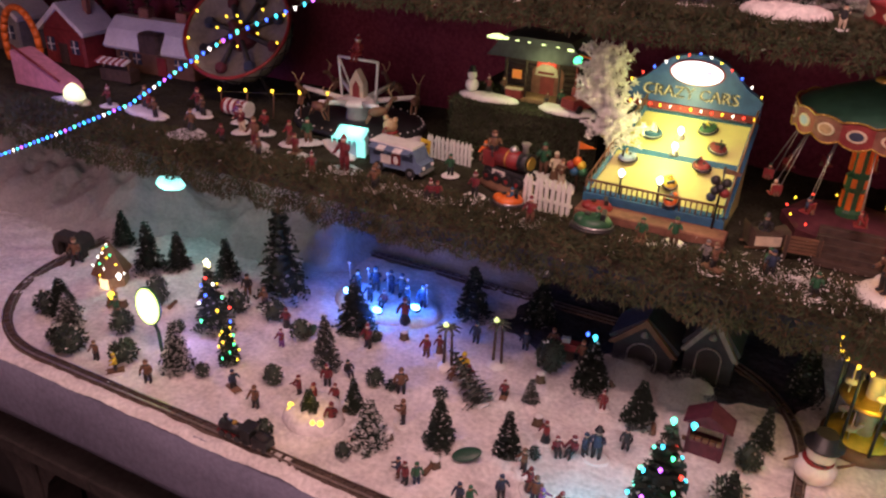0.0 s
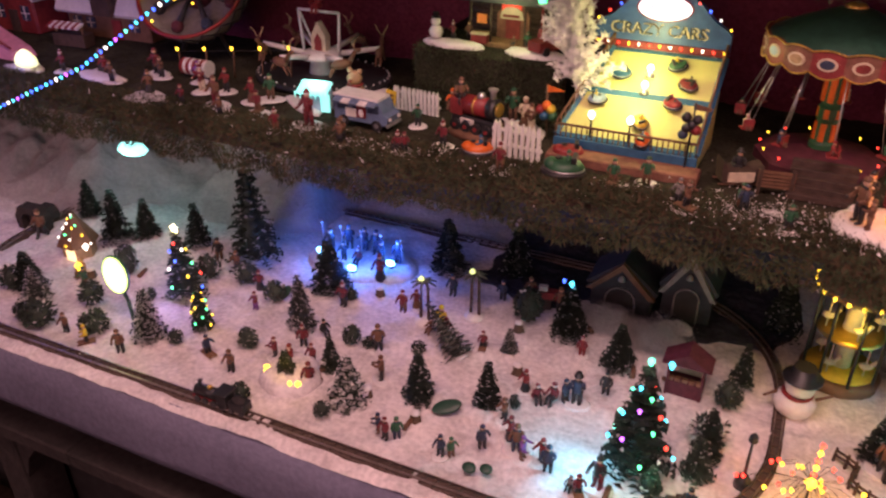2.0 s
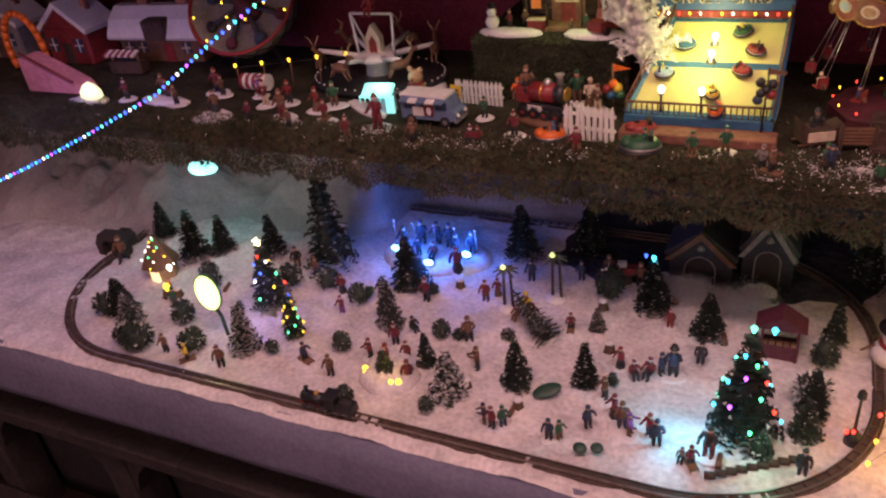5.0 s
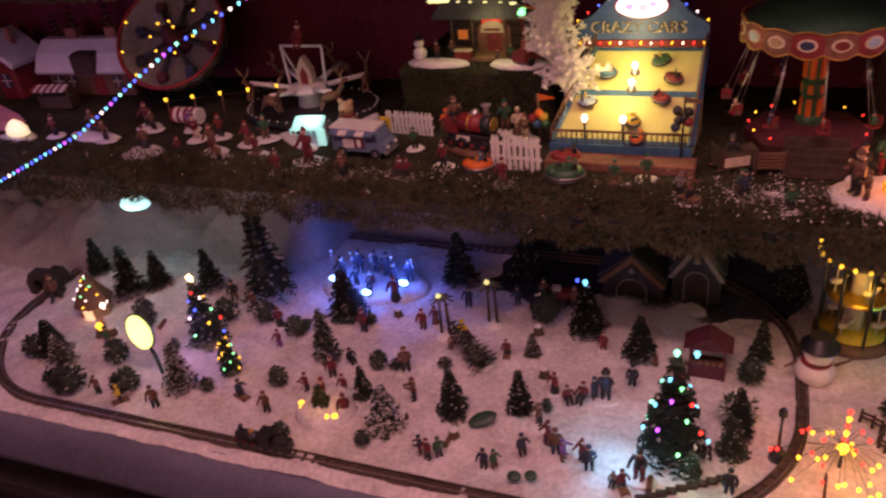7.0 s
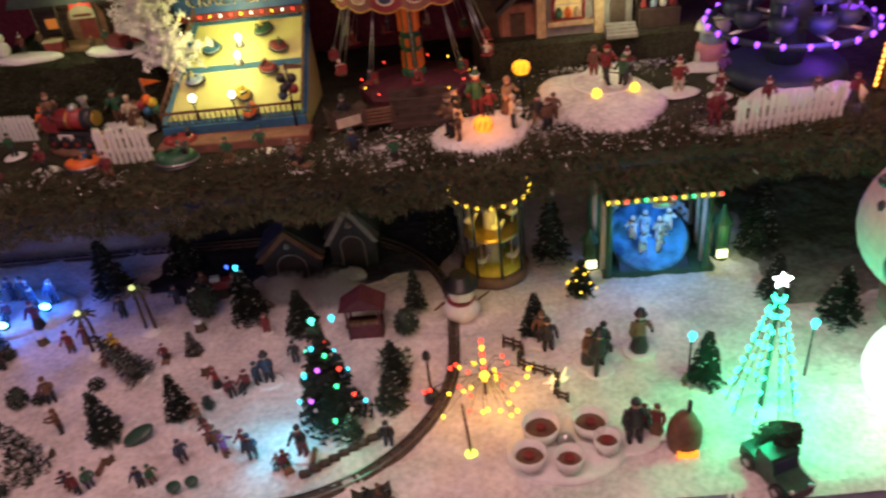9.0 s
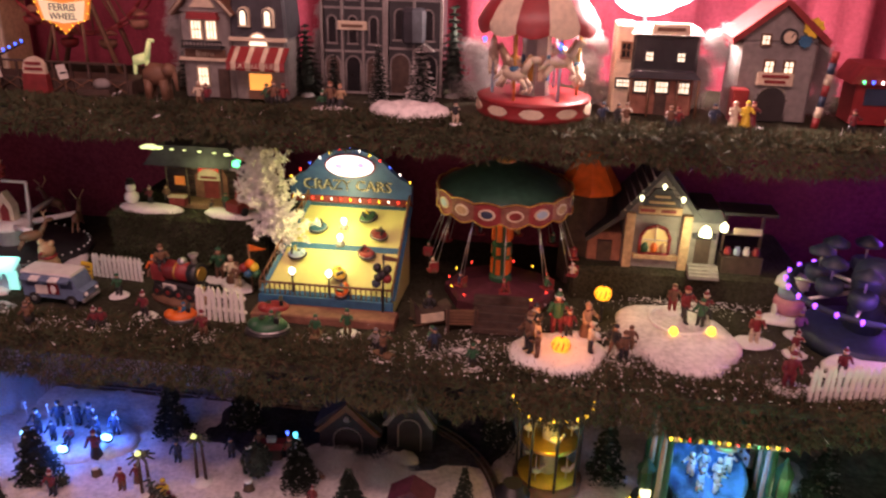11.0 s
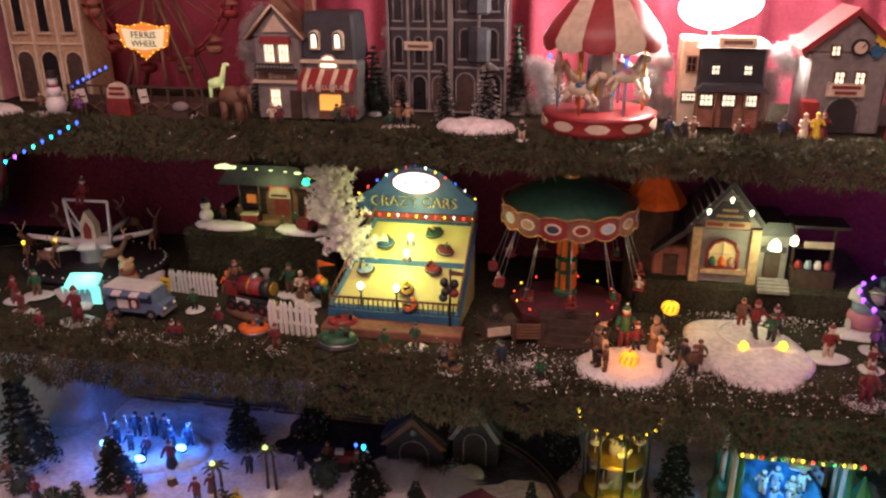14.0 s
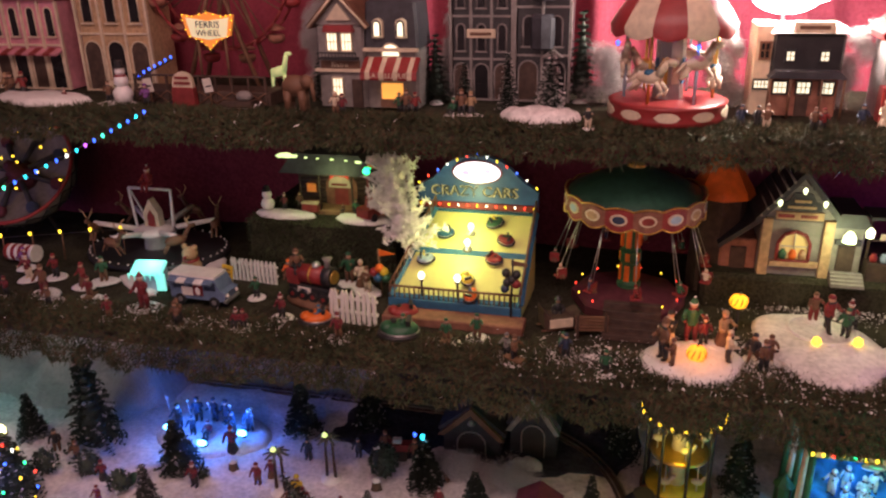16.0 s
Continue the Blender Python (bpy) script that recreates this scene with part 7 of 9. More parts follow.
# ferris wheel station
t = thing("ferris_wheel", -0.765, 1.53, ZT, 0, "dark red ferris wheel behind its boarding station", "fairground ride")
for s in (-1, 1):
    part("rim", Mesh().path([(0.155 * math.cos(2 * math.pi * i / 36), s * 0.022, 0.245 + 0.155 * math.sin(2 * math.pi * i / 36)) for i in range(37)], 0.003, 6), DRED, t)
    part("leg", Mesh().tube((-0.085, s * 0.035, 0), (0, s * 0.03, 0.245), 0.005, 0.004, 6), BROWN, t)
    part("leg", Mesh().tube((0.085, s * 0.035, 0), (0, s * 0.03, 0.245), 0.005, 0.004, 6), BROWN, t)
    for k in range(12):
        a = 2 * math.pi * k / 12
        part("spoke", Mesh().tube((0, s * 0.022, 0.245), (0.155 * math.cos(a), s * 0.022, 0.245 + 0.155 * math.sin(a)), 0.0016, 0.0016, 5), BROWN, t)
for k in range(12):
    a = 2 * math.pi * (k + 0.5) / 12
    g = part("gondola", Mesh().lathe(0.155 * math.cos(a), 0, 0.212 + 0.155 * math.sin(a), [(0.010, 0), (0.017, 0.006), (0.017, 0.016), (0.014, 0.017)], 12), (DRED, BROWN, BRICK, DRED)[k % 4], t)
    part("gondola_roof", Mesh().lathe(0.155 * math.cos(a), 0, 0.238 + 0.155 * math.sin(a), [(0.019, 0), (0.018, 0.003), (0.003, 0.011)], 12), BRICK, g)
part("axle", Mesh().tube((0, -0.04, 0.245), (0, 0.04, 0.245), 0.008, 0.008, 10), GOLD, t)
t = thing("boarding_station", -0.765, 1.435, ZT, 0, "dark wooden boarding platform with crossed rails", "platform")
part("deck", Mesh().box(0, 0, 0, 0.295, 0.07, 0.026), DWOOD, t)
for i in range(9):
    part("rail_post", Mesh().box(-0.14 + i * 0.035, -0.036, 0.0, 0.004, 0.004, 0.056), DWOOD, t)
for i in range(8):
    part("cross_brace", Mesh().tube((-0.14 + i * 0.035, -0.038, 0.004), (-0.105 + i * 0.035, -0.038, 0.026), 0.0013, 0.0013, 4).tube((-0.105 + i * 0.035, -0.038, 0.004), (-0.14 + i * 0.035, -0.038, 0.026), 0.0013, 0.0013, 4), BROWN, t)
part("top_rail", Mesh().box(0, -0.036, 0.054, 0.285, 0.005, 0.003), DWOOD, t)
part("stair_rail", Mesh().tube((-0.145, -0.02, 0.045), (-0.06, -0.02, 0.085), 0.002, 0.002, 5), BLACK, t)
for k in range(7):
    bulb(t, -0.14 + k * 0.013, -0.022, 0.052 + k * 0.006, 0.0025, G_BLUE)
t = thing("heart_sign", -0.765, 1.462, ZT + 0.026, 0, "orange winged sign reading ferris wheel in lights", "sign")
part("board", Mesh().prism([(0, 0.072), (0.018, 0.088), (0.046, 0.098), (0.056, 0.138), (0.034, 0.134), (0.0, 0.142), (-0.034, 0.134), (-0.056, 0.138), (-0.046, 0.098), (-0.018, 0.088)], 0.006), glow("lit_orange_board", (1.0, 0.34, 0.06), 0.3), t, "lit orange heart-shaped board")
# the plate is no lamp, its brightness is put in as glow
part("name_plate", Mesh().prism([(-0.038, 0.096), (0, 0.090), (0.038, 0.096), (0.046, 0.132), (0, 0.126), (-0.046, 0.132)], 0.009), G_PLATE, t)
letters("FERRIS", 0.0185, 0.0005, t, Matrix.Translation((0, -0.0052, 0.1185)) @ pose(0, 0, 0, 90), BLACK)
letters("WHEEL", 0.0165, 0.0005, t, Matrix.Translation((0, -0.0052, 0.1025)) @ pose(0, 0, 0, 90), BLACK)
for k in range(22):
    a = k / 22 * 10
    i, f = int(a), a - int(a)
    q = [(0, 0.072), (0.018, 0.088), (0.046, 0.098), (0.056, 0.138), (0.034, 0.134), (0.0, 0.142), (-0.034, 0.134), (-0.056, 0.138), (-0.046, 0.098), (-0.018, 0.088)]
    p0, p1 = q[i], q[(i + 1) % 10]
    bulb(t, p0[0] + (p1[0] - p0[0]) * f, -0.005, p0[1] + (p1[1] - p0[1]) * f, 0.0011, G_YEL)
for s in (-1, 1):
    part("post", Mesh().tube((s * 0.03, 0.004, 0), (s * 0.03, 0.004, 0.10), 0.003, 0.003, 6), BROWN, t)
t = thing("booth_sign", -0.790, 1.385, ZT, 0, "dark red sign stand with a pale arched plaque", "sign")
part("stand", Mesh().box(0, 0, 0, 0.050, 0.016, 0.036, taper=0.9), DRED, t)
part("plaque", Mesh().prism(arch_poly(0, 0.034, 0.044, 0.032), 0.008), CREAM, t)
for i, w in enumerate((0.030, 0.034)):
    part("text_bar", Mesh().box(0, -0.0055, 0.052 - i * 0.010, w, 0.002, 0.005), DRED, t)
for x, y in ((-0.855, 1.372), (-0.735, 1.385)):
    t = thing("sign_card", x, y, ZT, 0, "small white notice card on a stick", "sign")
    part("stick", Mesh().tube((0, 0, 0), (0, 0, 0.03), 0.0015, 0.0015, 5), WOOD, t)
    part("card", Mesh().box(0, -0.002, 0.028, 0.018, 0.002, 0.026, ry=-10), PAPER, t)
    part("text_bar", Mesh().box(0, -0.0035, 0.038, 0.012, 0.001, 0.003, ry=-10), BLACK, t)
t = thing("topiary_elephant", -0.548, 1.365, ZT, 0, "brown woven animal standing on a snow base", "ornament")
part("body", Mesh().ball(0, 0, 0.048, 0.026, 0.018, 0.020, 12, 0.05).ball(0.024, -0.004, 0.056, 0.013, n=10, jit=0.05).tube((0.034, -0.006, 0.054), (0.040, -0.010, 0.022), 0.005, 0.003, 7)
     .tube((-0.014, -0.008, 0.040), (-0.014, -0.008, 0.004), 0.008, 0.007, 8).tube((0.014, -0.008, 0.040), (0.016, -0.008, 0.004), 0.008, 0.007, 8).tube((-0.014, 0.008, 0.040), (-0.014, 0.008, 0.004), 0.008, 0.007, 8).tube((0.014, 0.008, 0.040), (0.016, 0.008, 0.004), 0.008, 0.007, 8), BROWN, t)
snow_patch(-0.545, 1.362, ZT, 0.034, 0.018, 0.008, 31)
t = thing("wrapped_sled", -0.665, 1.365, ZT, 0, "dark sled with a small doll shape and net", "sled")
part("body", Mesh().box(0, 0, 0.006, 0.06, 0.024, 0.012), DWOOD, t)
part("load", Mesh().ball(0.012, 0, 0.026, 0.016, 0.012, 0.010, 10, 0.1), GREY, t)
for s in (-1, 1):
    part("runner", Mesh().path([(-0.034, s * 0.010, 0.003), (0.03, s * 0.010, 0.003), (0.04, s * 0.010, 0.014)], 0.0018, 5), SILVER, t)
snow_patch(-1.10, 1.365, ZT, 0.115, 0.045, 0.024, 32, "thick snow bank on the top shelf", SNOWP)
snow_patch(-0.935, 1.372, ZT, 0.05, 0.028, 0.010, 33)
t = thing("snowman", -0.914, 1.368, ZT + 0.005, 0, "white snowman with a dark hat on the top shelf", "snowman")
part("body", Mesh().ball(0, 0, 0.017, 0.019, n=14).ball(0, 0, 0.043, 0.014, n=14).ball(0, 0, 0.062, 0.010, n=12), SNOWP, t)
part("scarf", Mesh().lathe(0, 0, 0.051, [(0.010, 0), (0.012, 0.002), (0.010, 0.004)], 12), RED, t)
part("hat", Mesh().lathe(0, 0, 0.069, [(0.012, 0), (0.012, 0.001), (0.008, 0.002), (0.0075, 0.013)], 12), BLACK, t)
t = thing("lit_giraffe", -0.630, 1.47, ZT + 0.022, 0, "pale yellow glowing animal shape", "ornament")
part("body", Mesh().tube((-0.012, 0, 0.03), (0.012, 0, 0.036), 0.009, 0.010, 8).tube((0.012, 0, 0.036), (0.020, 0, 0.066), 0.006, 0.004, 7).ball(0.024, 0, 0.068, 0.008, 0.004, 0.004, 8).tube((-0.012, 0, 0.03), (-0.014, 0, 0), 0.004, 0.003, 6).tube((0.012, 0, 0.03), (0.014, 0, 0), 0.004, 0.003, 6), glow("lit_pale_lime", (0.75, 0.9, 0.4), 0.2), t)
crowd(ZT, """
-0.859 1.361 .046 0 pksc--
-0.955 1.38 .046 20 nkscb-
-0.464 1.343 .044 0 wnscb-
-0.452 1.346 .040 20 rksc--
-0.337 1.362 .048 0 nkscb-
-0.322 1.368 .042 30 dksc--
-0.352 1.37 .040 -20 gksc--
-0.237 1.365 .050 0 nkacb-
-0.222 1.372 .045 20 tkscbk
-0.252 1.368 .042 -20 gkip--
-0.014 1.310 .038 0 kwscb-
0.224 1.345 .040 0 bkscb-
0.262 1.342 .042 0 nwscb-
0.250 1.352 .038 0 kksc--
0.332 1.342 .040 0 nkscb-
0.345 1.345 .038 20 dksc--
0.405 1.365 .042 0 bkscb-
0.440 1.378 .046 0 wwscbk
0.458 1.374 .048 0 yyscbk
0.470 1.382 .046 0 rrscbk
-1.20 1.40 .055 0 nksc--
-1.18 1.41 .055 20 dkscbk
-1.22 1.41 .052 -20 tnsc--
-1.05 1.37 .03 0 rwzp--
0.62 1.36 .045 0 rkscb-
0.68 1.37 .045 0 nkscbk
""", "on the top shelf")
fir(-0.087, 1.41, 0.112, 0.060, 0.45, label="snow-tipped fir tree on the top shelf", z=ZT)
fir(-0.166, 1.43, 0.105, 0.040, 0.25, label="slender snow-flecked tree on the top shelf", z=ZT)
fir(-0.237, 1.39, 0.092, 0.036, 0.1, label="slender tree behind the dolls", z=ZT)
fir(-0.545, 1.50, 0.12, 0.055, 0.0, z=ZT, label="dark green fir tree beside the bistro")
fir(-0.315, 1.49, 0.13, 0.060, 0.0, z=ZT, label="dark green fir tree beside the bistro")
fir(-0.045, 1.54, 0.17, 0.07, 0.0, z=ZT, label="dark green fir tree behind the carousel")
fir(-0.955, 1.42, 0.07, 0.035, 0.0, z=ZT, label="small dark fir tree on the top shelf")
snow_patch(-0.100, 1.350, ZT, 0.068, 0.034, 0.026, 34, "smooth pinkish snow mound on the top shelf", SNOW)
snow_patch(-0.237, 1.365, ZT, 0.040, 0.022, 0.010, 35)

# musical carousel
t = thing("horse_carousel", 0.110, 1.405, ZT, 0, "red and white striped horse carousel", "fairground ride")
part("base", Mesh().lathe(0, 0, 0, [(0.088, 0), (0.098, 0.008), (0.098, 0.014), (0.094, 0.030), (0.098, 0.034), (0.09, 0.037), (0.01, 0.037)], 40), RED, t, "round red base")
for k in range(10):
    a = 2 * math.pi * k / 10 + 0.3
    vs = []
    for i in range(7):
        aa = a + (i - 3) * 0.07
        hgt = 0.0095 * math.sqrt(max(0, 1 - ((i - 3) / 3.0) ** 2)) + 0.001
        for rr, s in ((0.0965, -1), (0.0985, -1), (0.0985, 1), (0.0965, 1)):
            vs.append((rr * math.cos(aa), rr * math.sin(aa), 0.021 + s * hgt * 0.75))
    part("base_panel", Mesh().add(vs, [[4 * i + j, 4 * i + (j + 1) % 4, 4 * i + 4 + (j + 1) % 4, 4 * i + 4 + j] for i in range(6) for j in range(4)]), CREAM, t, "cream oval panel")
part("core", Mesh().lathe(0, 0, 0.037, [(0.026, 0), (0.024, 0.02), (0.024, 0.10), (0.030, 0.116)], 8, False), SILVER, t, "mirrored eight-sided core")
for k in range(8):
    a = 2 * math.pi * (k + 0.5) / 8
    part("core_panel", Mesh().box(0.0228 * math.cos(a), 0.0228 * math.sin(a), 0.062, 0.011, 0.003, 0.042, math.degrees(a) + 90), (CREAM, BLUE, GOLD)[k % 3], t)
for k in range(6):
    a = 2 * math.pi * k / 6 + 0.05
    part("twisted_pole", Mesh().tube((0.072 * math.cos(a), 0.072 * math.sin(a), 0.037), (0.072 * math.cos(a), 0.072 * math.sin(a), 0.150), 0.0025, 0.0025, 7), (GOLD, PALEBLUE)[k % 2], t)
    hz = 0.068 + 0.022 * (k % 2)
    m = pose(0.072 * math.cos(a), 0.072 * math.sin(a), hz, 0, 0, math.degrees(a) + 90)
    hs = part("horse", Mesh().ball(0, 0, 0.012, 0.024, 0.009, 0.011, 12).tube((0.016, 0, 0.016), (0.030, 0, 0.038), 0.008, 0.005, 8).ball(0.037, 0, 0.038, 0.011, 0.0055, 0.006, 9)
              .tube((0.016, 0.005, 0.006), (0.030, 0.005, -0.006), 0.004, 0.003, 6).tube((0.030, 0.005, -0.006), (0.024, 0.005, -0.018), 0.003, 0.002, 6)
              .tube((0.014, -0.005, 0.006), (0.026, -0.005, -0.010), 0.004, 0.003, 6).tube((0.026, -0.005, -0.010), (0.016, -0.005, -0.018), 0.003, 0.002, 6)
              .tube((-0.018, 0.005, 0.006), (-0.026, 0.005, -0.012), 0.005, 0.003, 6).tube((-0.018, -0.005, 0.006), (-0.030, -0.005, -0.010), 0.005, 0.003, 6).tube((-0.022, 0, 0.014), (-0.038, 0, 0.0), 0.004, 0.002, 6), CREAM, t, "cream leaping horse")
    hs.matrix_basis = m
    part("saddle", Mesh().ball(0, 0, 0.019, 0.010, 0.0095, 0.006, 10), (BLUE, PINK, GOLD, RED)[k % 4], hs)
    part("mane", Mesh().tube((0.014, 0, 0.024), (0.029, 0, 0.045), 0.004, 0.003, 6), TAN, hs)
for k in range(12):
    a0, a1 = 2 * math.pi * (k + 0.35) / 12, 2 * math.pi * (k + 1.35) / 12
    vs, prof = [], [(0.099, 0.146), (0.101, 0.158), (0.088, 0.180), (0.064, 0.210), (0.036, 0.238), (0.011, 0.262), (0.002, 0.266)]
    for i in range(5):
        a = a0 + (a1 - a0) * i / 4
        for q, (r, z) in enumerate(prof):
            vs.append((r * math.cos(a), r * math.sin(a), z - (0.007 * math.sin(math.pi * i / 4) if q == 0 else 0)))
    n = len(prof)
    part("canopy_stripe", Mesh().add(vs, [[n * i + j, n * i + n + j, n * i + n + j + 1, n * i + j + 1] for i in range(4) for j in range(n - 1)], True), (RED, CREAM)[k % 2], t, "striped canopy cloth")
part("canopy_ceiling", Mesh().lathe(0, 0, 0.152, [(0.096, 0), (0.096, 0.003), (0.02, 0.006)], 32), CREAM, t)
part("finial", Mesh().lathe(0, 0, 0.262, [(0.006, 0), (0.010, 0.008), (0.004, 0.016), (0.006, 0.024), (0.001, 0.034)], 12), GOLD, t)
for k in (2, 5, 9):
    a = 2 * math.pi * k / 11
    bulb(t, 0.090 * math.cos(a), -abs(0.085 * math.sin(a)), 0.128, 0.0035, G_BLUE)

t = thing("corner_hotel", 0.318, 1.46, ZT, 0, "black and brick corner hotel with bright windows", "house", "village houses")
part("wall", Mesh().box(0.012, 0.045, 0, 0.108, 0.09, 0.062), BRICK, t, "brick ground floor")
part("upper_wall", Mesh().box(0.012, 0.045, 0.062, 0.112, 0.09, 0.075), BLACK, t, "black timber upper floor")
part("left_wing", Mesh().box(-0.055, 0.045, 0, 0.034, 0.08, 0.150), CREAM, t, "pale narrow wing")
part("roof", Mesh().box(0.012, 0.045, 0.137, 0.122, 0.10, 0.010, taper=0.9), SNOWP, t, "snow-topped roof")
part("sign_board", Mesh().box(0.015, -0.008, 0.138, 0.064, 0.006, 0.020, bev=0.003), CREAM, t)
part("sign_bar", Mesh().box(0.015, -0.0115, 0.144, 0.046, 0.002, 0.006), BROWN, t)
part("porch_roof", Mesh().prism([(-0.048, 0.066), (0.074, 0.066), (0.062, 0.078), (-0.036, 0.078)], 0.03, Matrix.Translation((0, -0.01, 0))), SLATE, t)
for dx in (-0.025, 0.012, 0.048):
    sash(t, dx, 0.0, 0.038, 0.020, 0.020, G_LIT, 2, BLACK)
for dx in (-0.015, 0.038):
    sash(t, dx, 0.0, 0.092, 0.012, 0.016, G_LIT, 1, BLACK)
sash(t, -0.055, 0.004, 0.045, 0.022, 0.014, G_LIT, 3, BLACK)
sash(t, -0.055, 0.004, 0.095, 0.014, 0.026, G_DIM, 1, BROWN)
part("door", Mesh().box(0.012, -0.001, 0, 0.020, 0.006, 0.034), DWOOD, t)
for dx in (-0.045, -0.012, 0.036, 0.07):
    part("porch_post", Mesh().tube((dx, -0.022, 0), (dx, -0.022, 0.066), 0.0022, 0.0022, 6), BROWN, t)
t = thing("toy_shop", 0.512, 1.45, ZT, 0, "toy shop with red gable roof, clock and gears", "house", "village houses")
part("wall", Mesh().box(0, 0.045, 0, 0.128, 0.09, 0.135).prism([(-0.064, 0.135), (0.064, 0.135), (0, 0.190)], 0.09, Matrix.Translation((0, 0.045, 0))), GREY, t)
for s in (-1, 1):
    part("roof", Mesh().prism([(0, 0.205), (0, 0.192), (s * 0.076, 0.128), (s * 0.080, 0.138)][::-s], 0.11, Matrix.Translation((0, 0.045, 0))), DRED, t, "red roof slope with snow")
# the shade within the gateway is a near-black panel
arch(t, 0.0, -0.001, 0.0, 0.052, 0.060, DARK, GREY, "gateway")
sash(t, -0.012, 0.0, 0.082, 0.014, 0.020, G_LIT, 1, BROWN)
sash(t, 0.020, 0.0, 0.082, 0.014, 0.020, G_LIT, 1, BROWN)
sash(t, -0.024, 0.0, 0.128, 0.012, 0.016, G_LIT, 1, BROWN)
ck = part("clock", Mesh().tube((0.012, 0.0, 0.142), (0.012, -0.006, 0.142), 0.014, 0.014, 20), BLACK, t)
part("clock_face", Mesh().tube((0.012, -0.006, 0.142), (0.012, -0.0075, 0.142), 0.010, 0.010, 18), CREAM, ck)
part("clock_hand", Mesh().box(0.014, -0.0085, 0.142, 0.0015, 0.001, 0.008, ry=30), BLACK, ck)
part("gear", Mesh().lathe(0, 0, -0.003, [(0.015, 0), (0.015, 0.006)], 36, False, wave=0.12, waves=9), YELLOW, t).matrix_basis = pose(0.048, -0.004, 0.158, 90)
part("gear", Mesh().lathe(0, 0, -0.003, [(0.010, 0), (0.010, 0.006)], 36, False, wave=0.12, waves=8), BLUE, t).matrix_basis = pose(0.038, -0.004, 0.136, 90)
part("shop_sign", Mesh().box(0, -0.006, 0.062, 0.060, 0.004, 0.022, bev=0.003), CREAM, t)
for i in range(2):
    part("sign_bar", Mesh().box(0, -0.009, 0.066 + i * 0.009, 0.034 + 0.01 * i, 0.002, 0.005), DRED, t)
part("side_booth", Mesh().box(-0.055, -0.01, 0, 0.026, 0.03, 0.056), RED, t)
t = thing("candy_rocket", 0.583, 1.41, ZT, 0, "tall striped red and white pole leaning on the shop", "pole")
for i in range(7):
    part("stripe", Mesh().tube((-0.004 + 0.0016 * i, 0, i * 0.018), (-0.004 + 0.0016 * (i + 1), 0, (i + 1) * 0.018), 0.006, 0.006, 8), (RED, CREAM, NAVY)[i % 3], t)
t = thing("red_booth", 0.715, 1.46, ZT, 0, "dark red fairground booth with coloured lights", "stall")
part("body", Mesh().box(0, 0.03, 0, 0.13, 0.07, 0.07), RED, t)
part("opening", Mesh().box(0, -0.004, 0.034, 0.10, 0.006, 0.028), NAVY, t)
part("roof", Mesh().prism([(-0.08, 0.07), (0.08, 0.07), (0.06, 0.10), (-0.06, 0.10)], 0.09, Matrix.Translation((0, 0.03, 0))), DRED, t)
for k in range(9):
    bulb(t, -0.06 + k * 0.015, -0.018, 0.074, 0.0026, (G_GREEN, G_BLUE, G_WHITE)[k % 3])
t = thing("striped_tent", 0.86, 1.37, ZT, 0, "red and white striped round tent", "tent")
for k in range(14):
    a0, a1 = 2 * math.pi * k / 14, 2 * math.pi * (k + 1) / 14
    vs = [(r * math.cos(a), r * math.sin(a), z) for a in (a0, (a0 + a1) / 2, a1) for r, z in ((0.075, 0), (0.078, 0.05), (0.085, 0.052), (0.04, 0.085), (0.003, 0.115))]
    part("tent_stripe", Mesh().add(vs, [[5 * i + j, 5 * i + 5 + j, 5 * i + 6 + j, 5 * i + 1 + j] for i in range(2) for j in range(4)]), (RED, CREAM)[k % 2], t)
part("flagpole", Mesh().tube((0, 0, 0.11), (0, 0, 0.14), 0.002, 0.002, 5), GOLD, t)
for x, w, h, mm, lb in ((-1.45, 0.17, 0.20, BRICK, "brick town house with arched windows"), (-1.66, 0.17, 0.23, GREY, "grey town house with arched windows"), (0.98, 0.17, 0.2, PINK, "rose town house with arched windows")):
    victorian(x, 1.52, w, h, mm, lb, cols=3, rows=2)

# the lamp that floods the top shelf
t = thing("clamp_lamp", 0.305, 1.60, ZT - 0.028, 0, "bright white lamp on a thin stand behind the hotel", "lamp")
part("stand", Mesh().tube((0, 0.015, 0.028), (0, 0.0, 0.20), 0.0025, 0.004, 8), BLACK, t)
# bulb and its glare in one, widened to the blown-out patch
part("lamp_bulb", Mesh().ball(0, -0.02, 0.222, 0.062, 0.03, 0.038, 20).ball(0.045, -0.02, 0.232, 0.040, 0.025, 0.030, 16), G_SPOT, t, "white bulb swollen to the size of its glare")


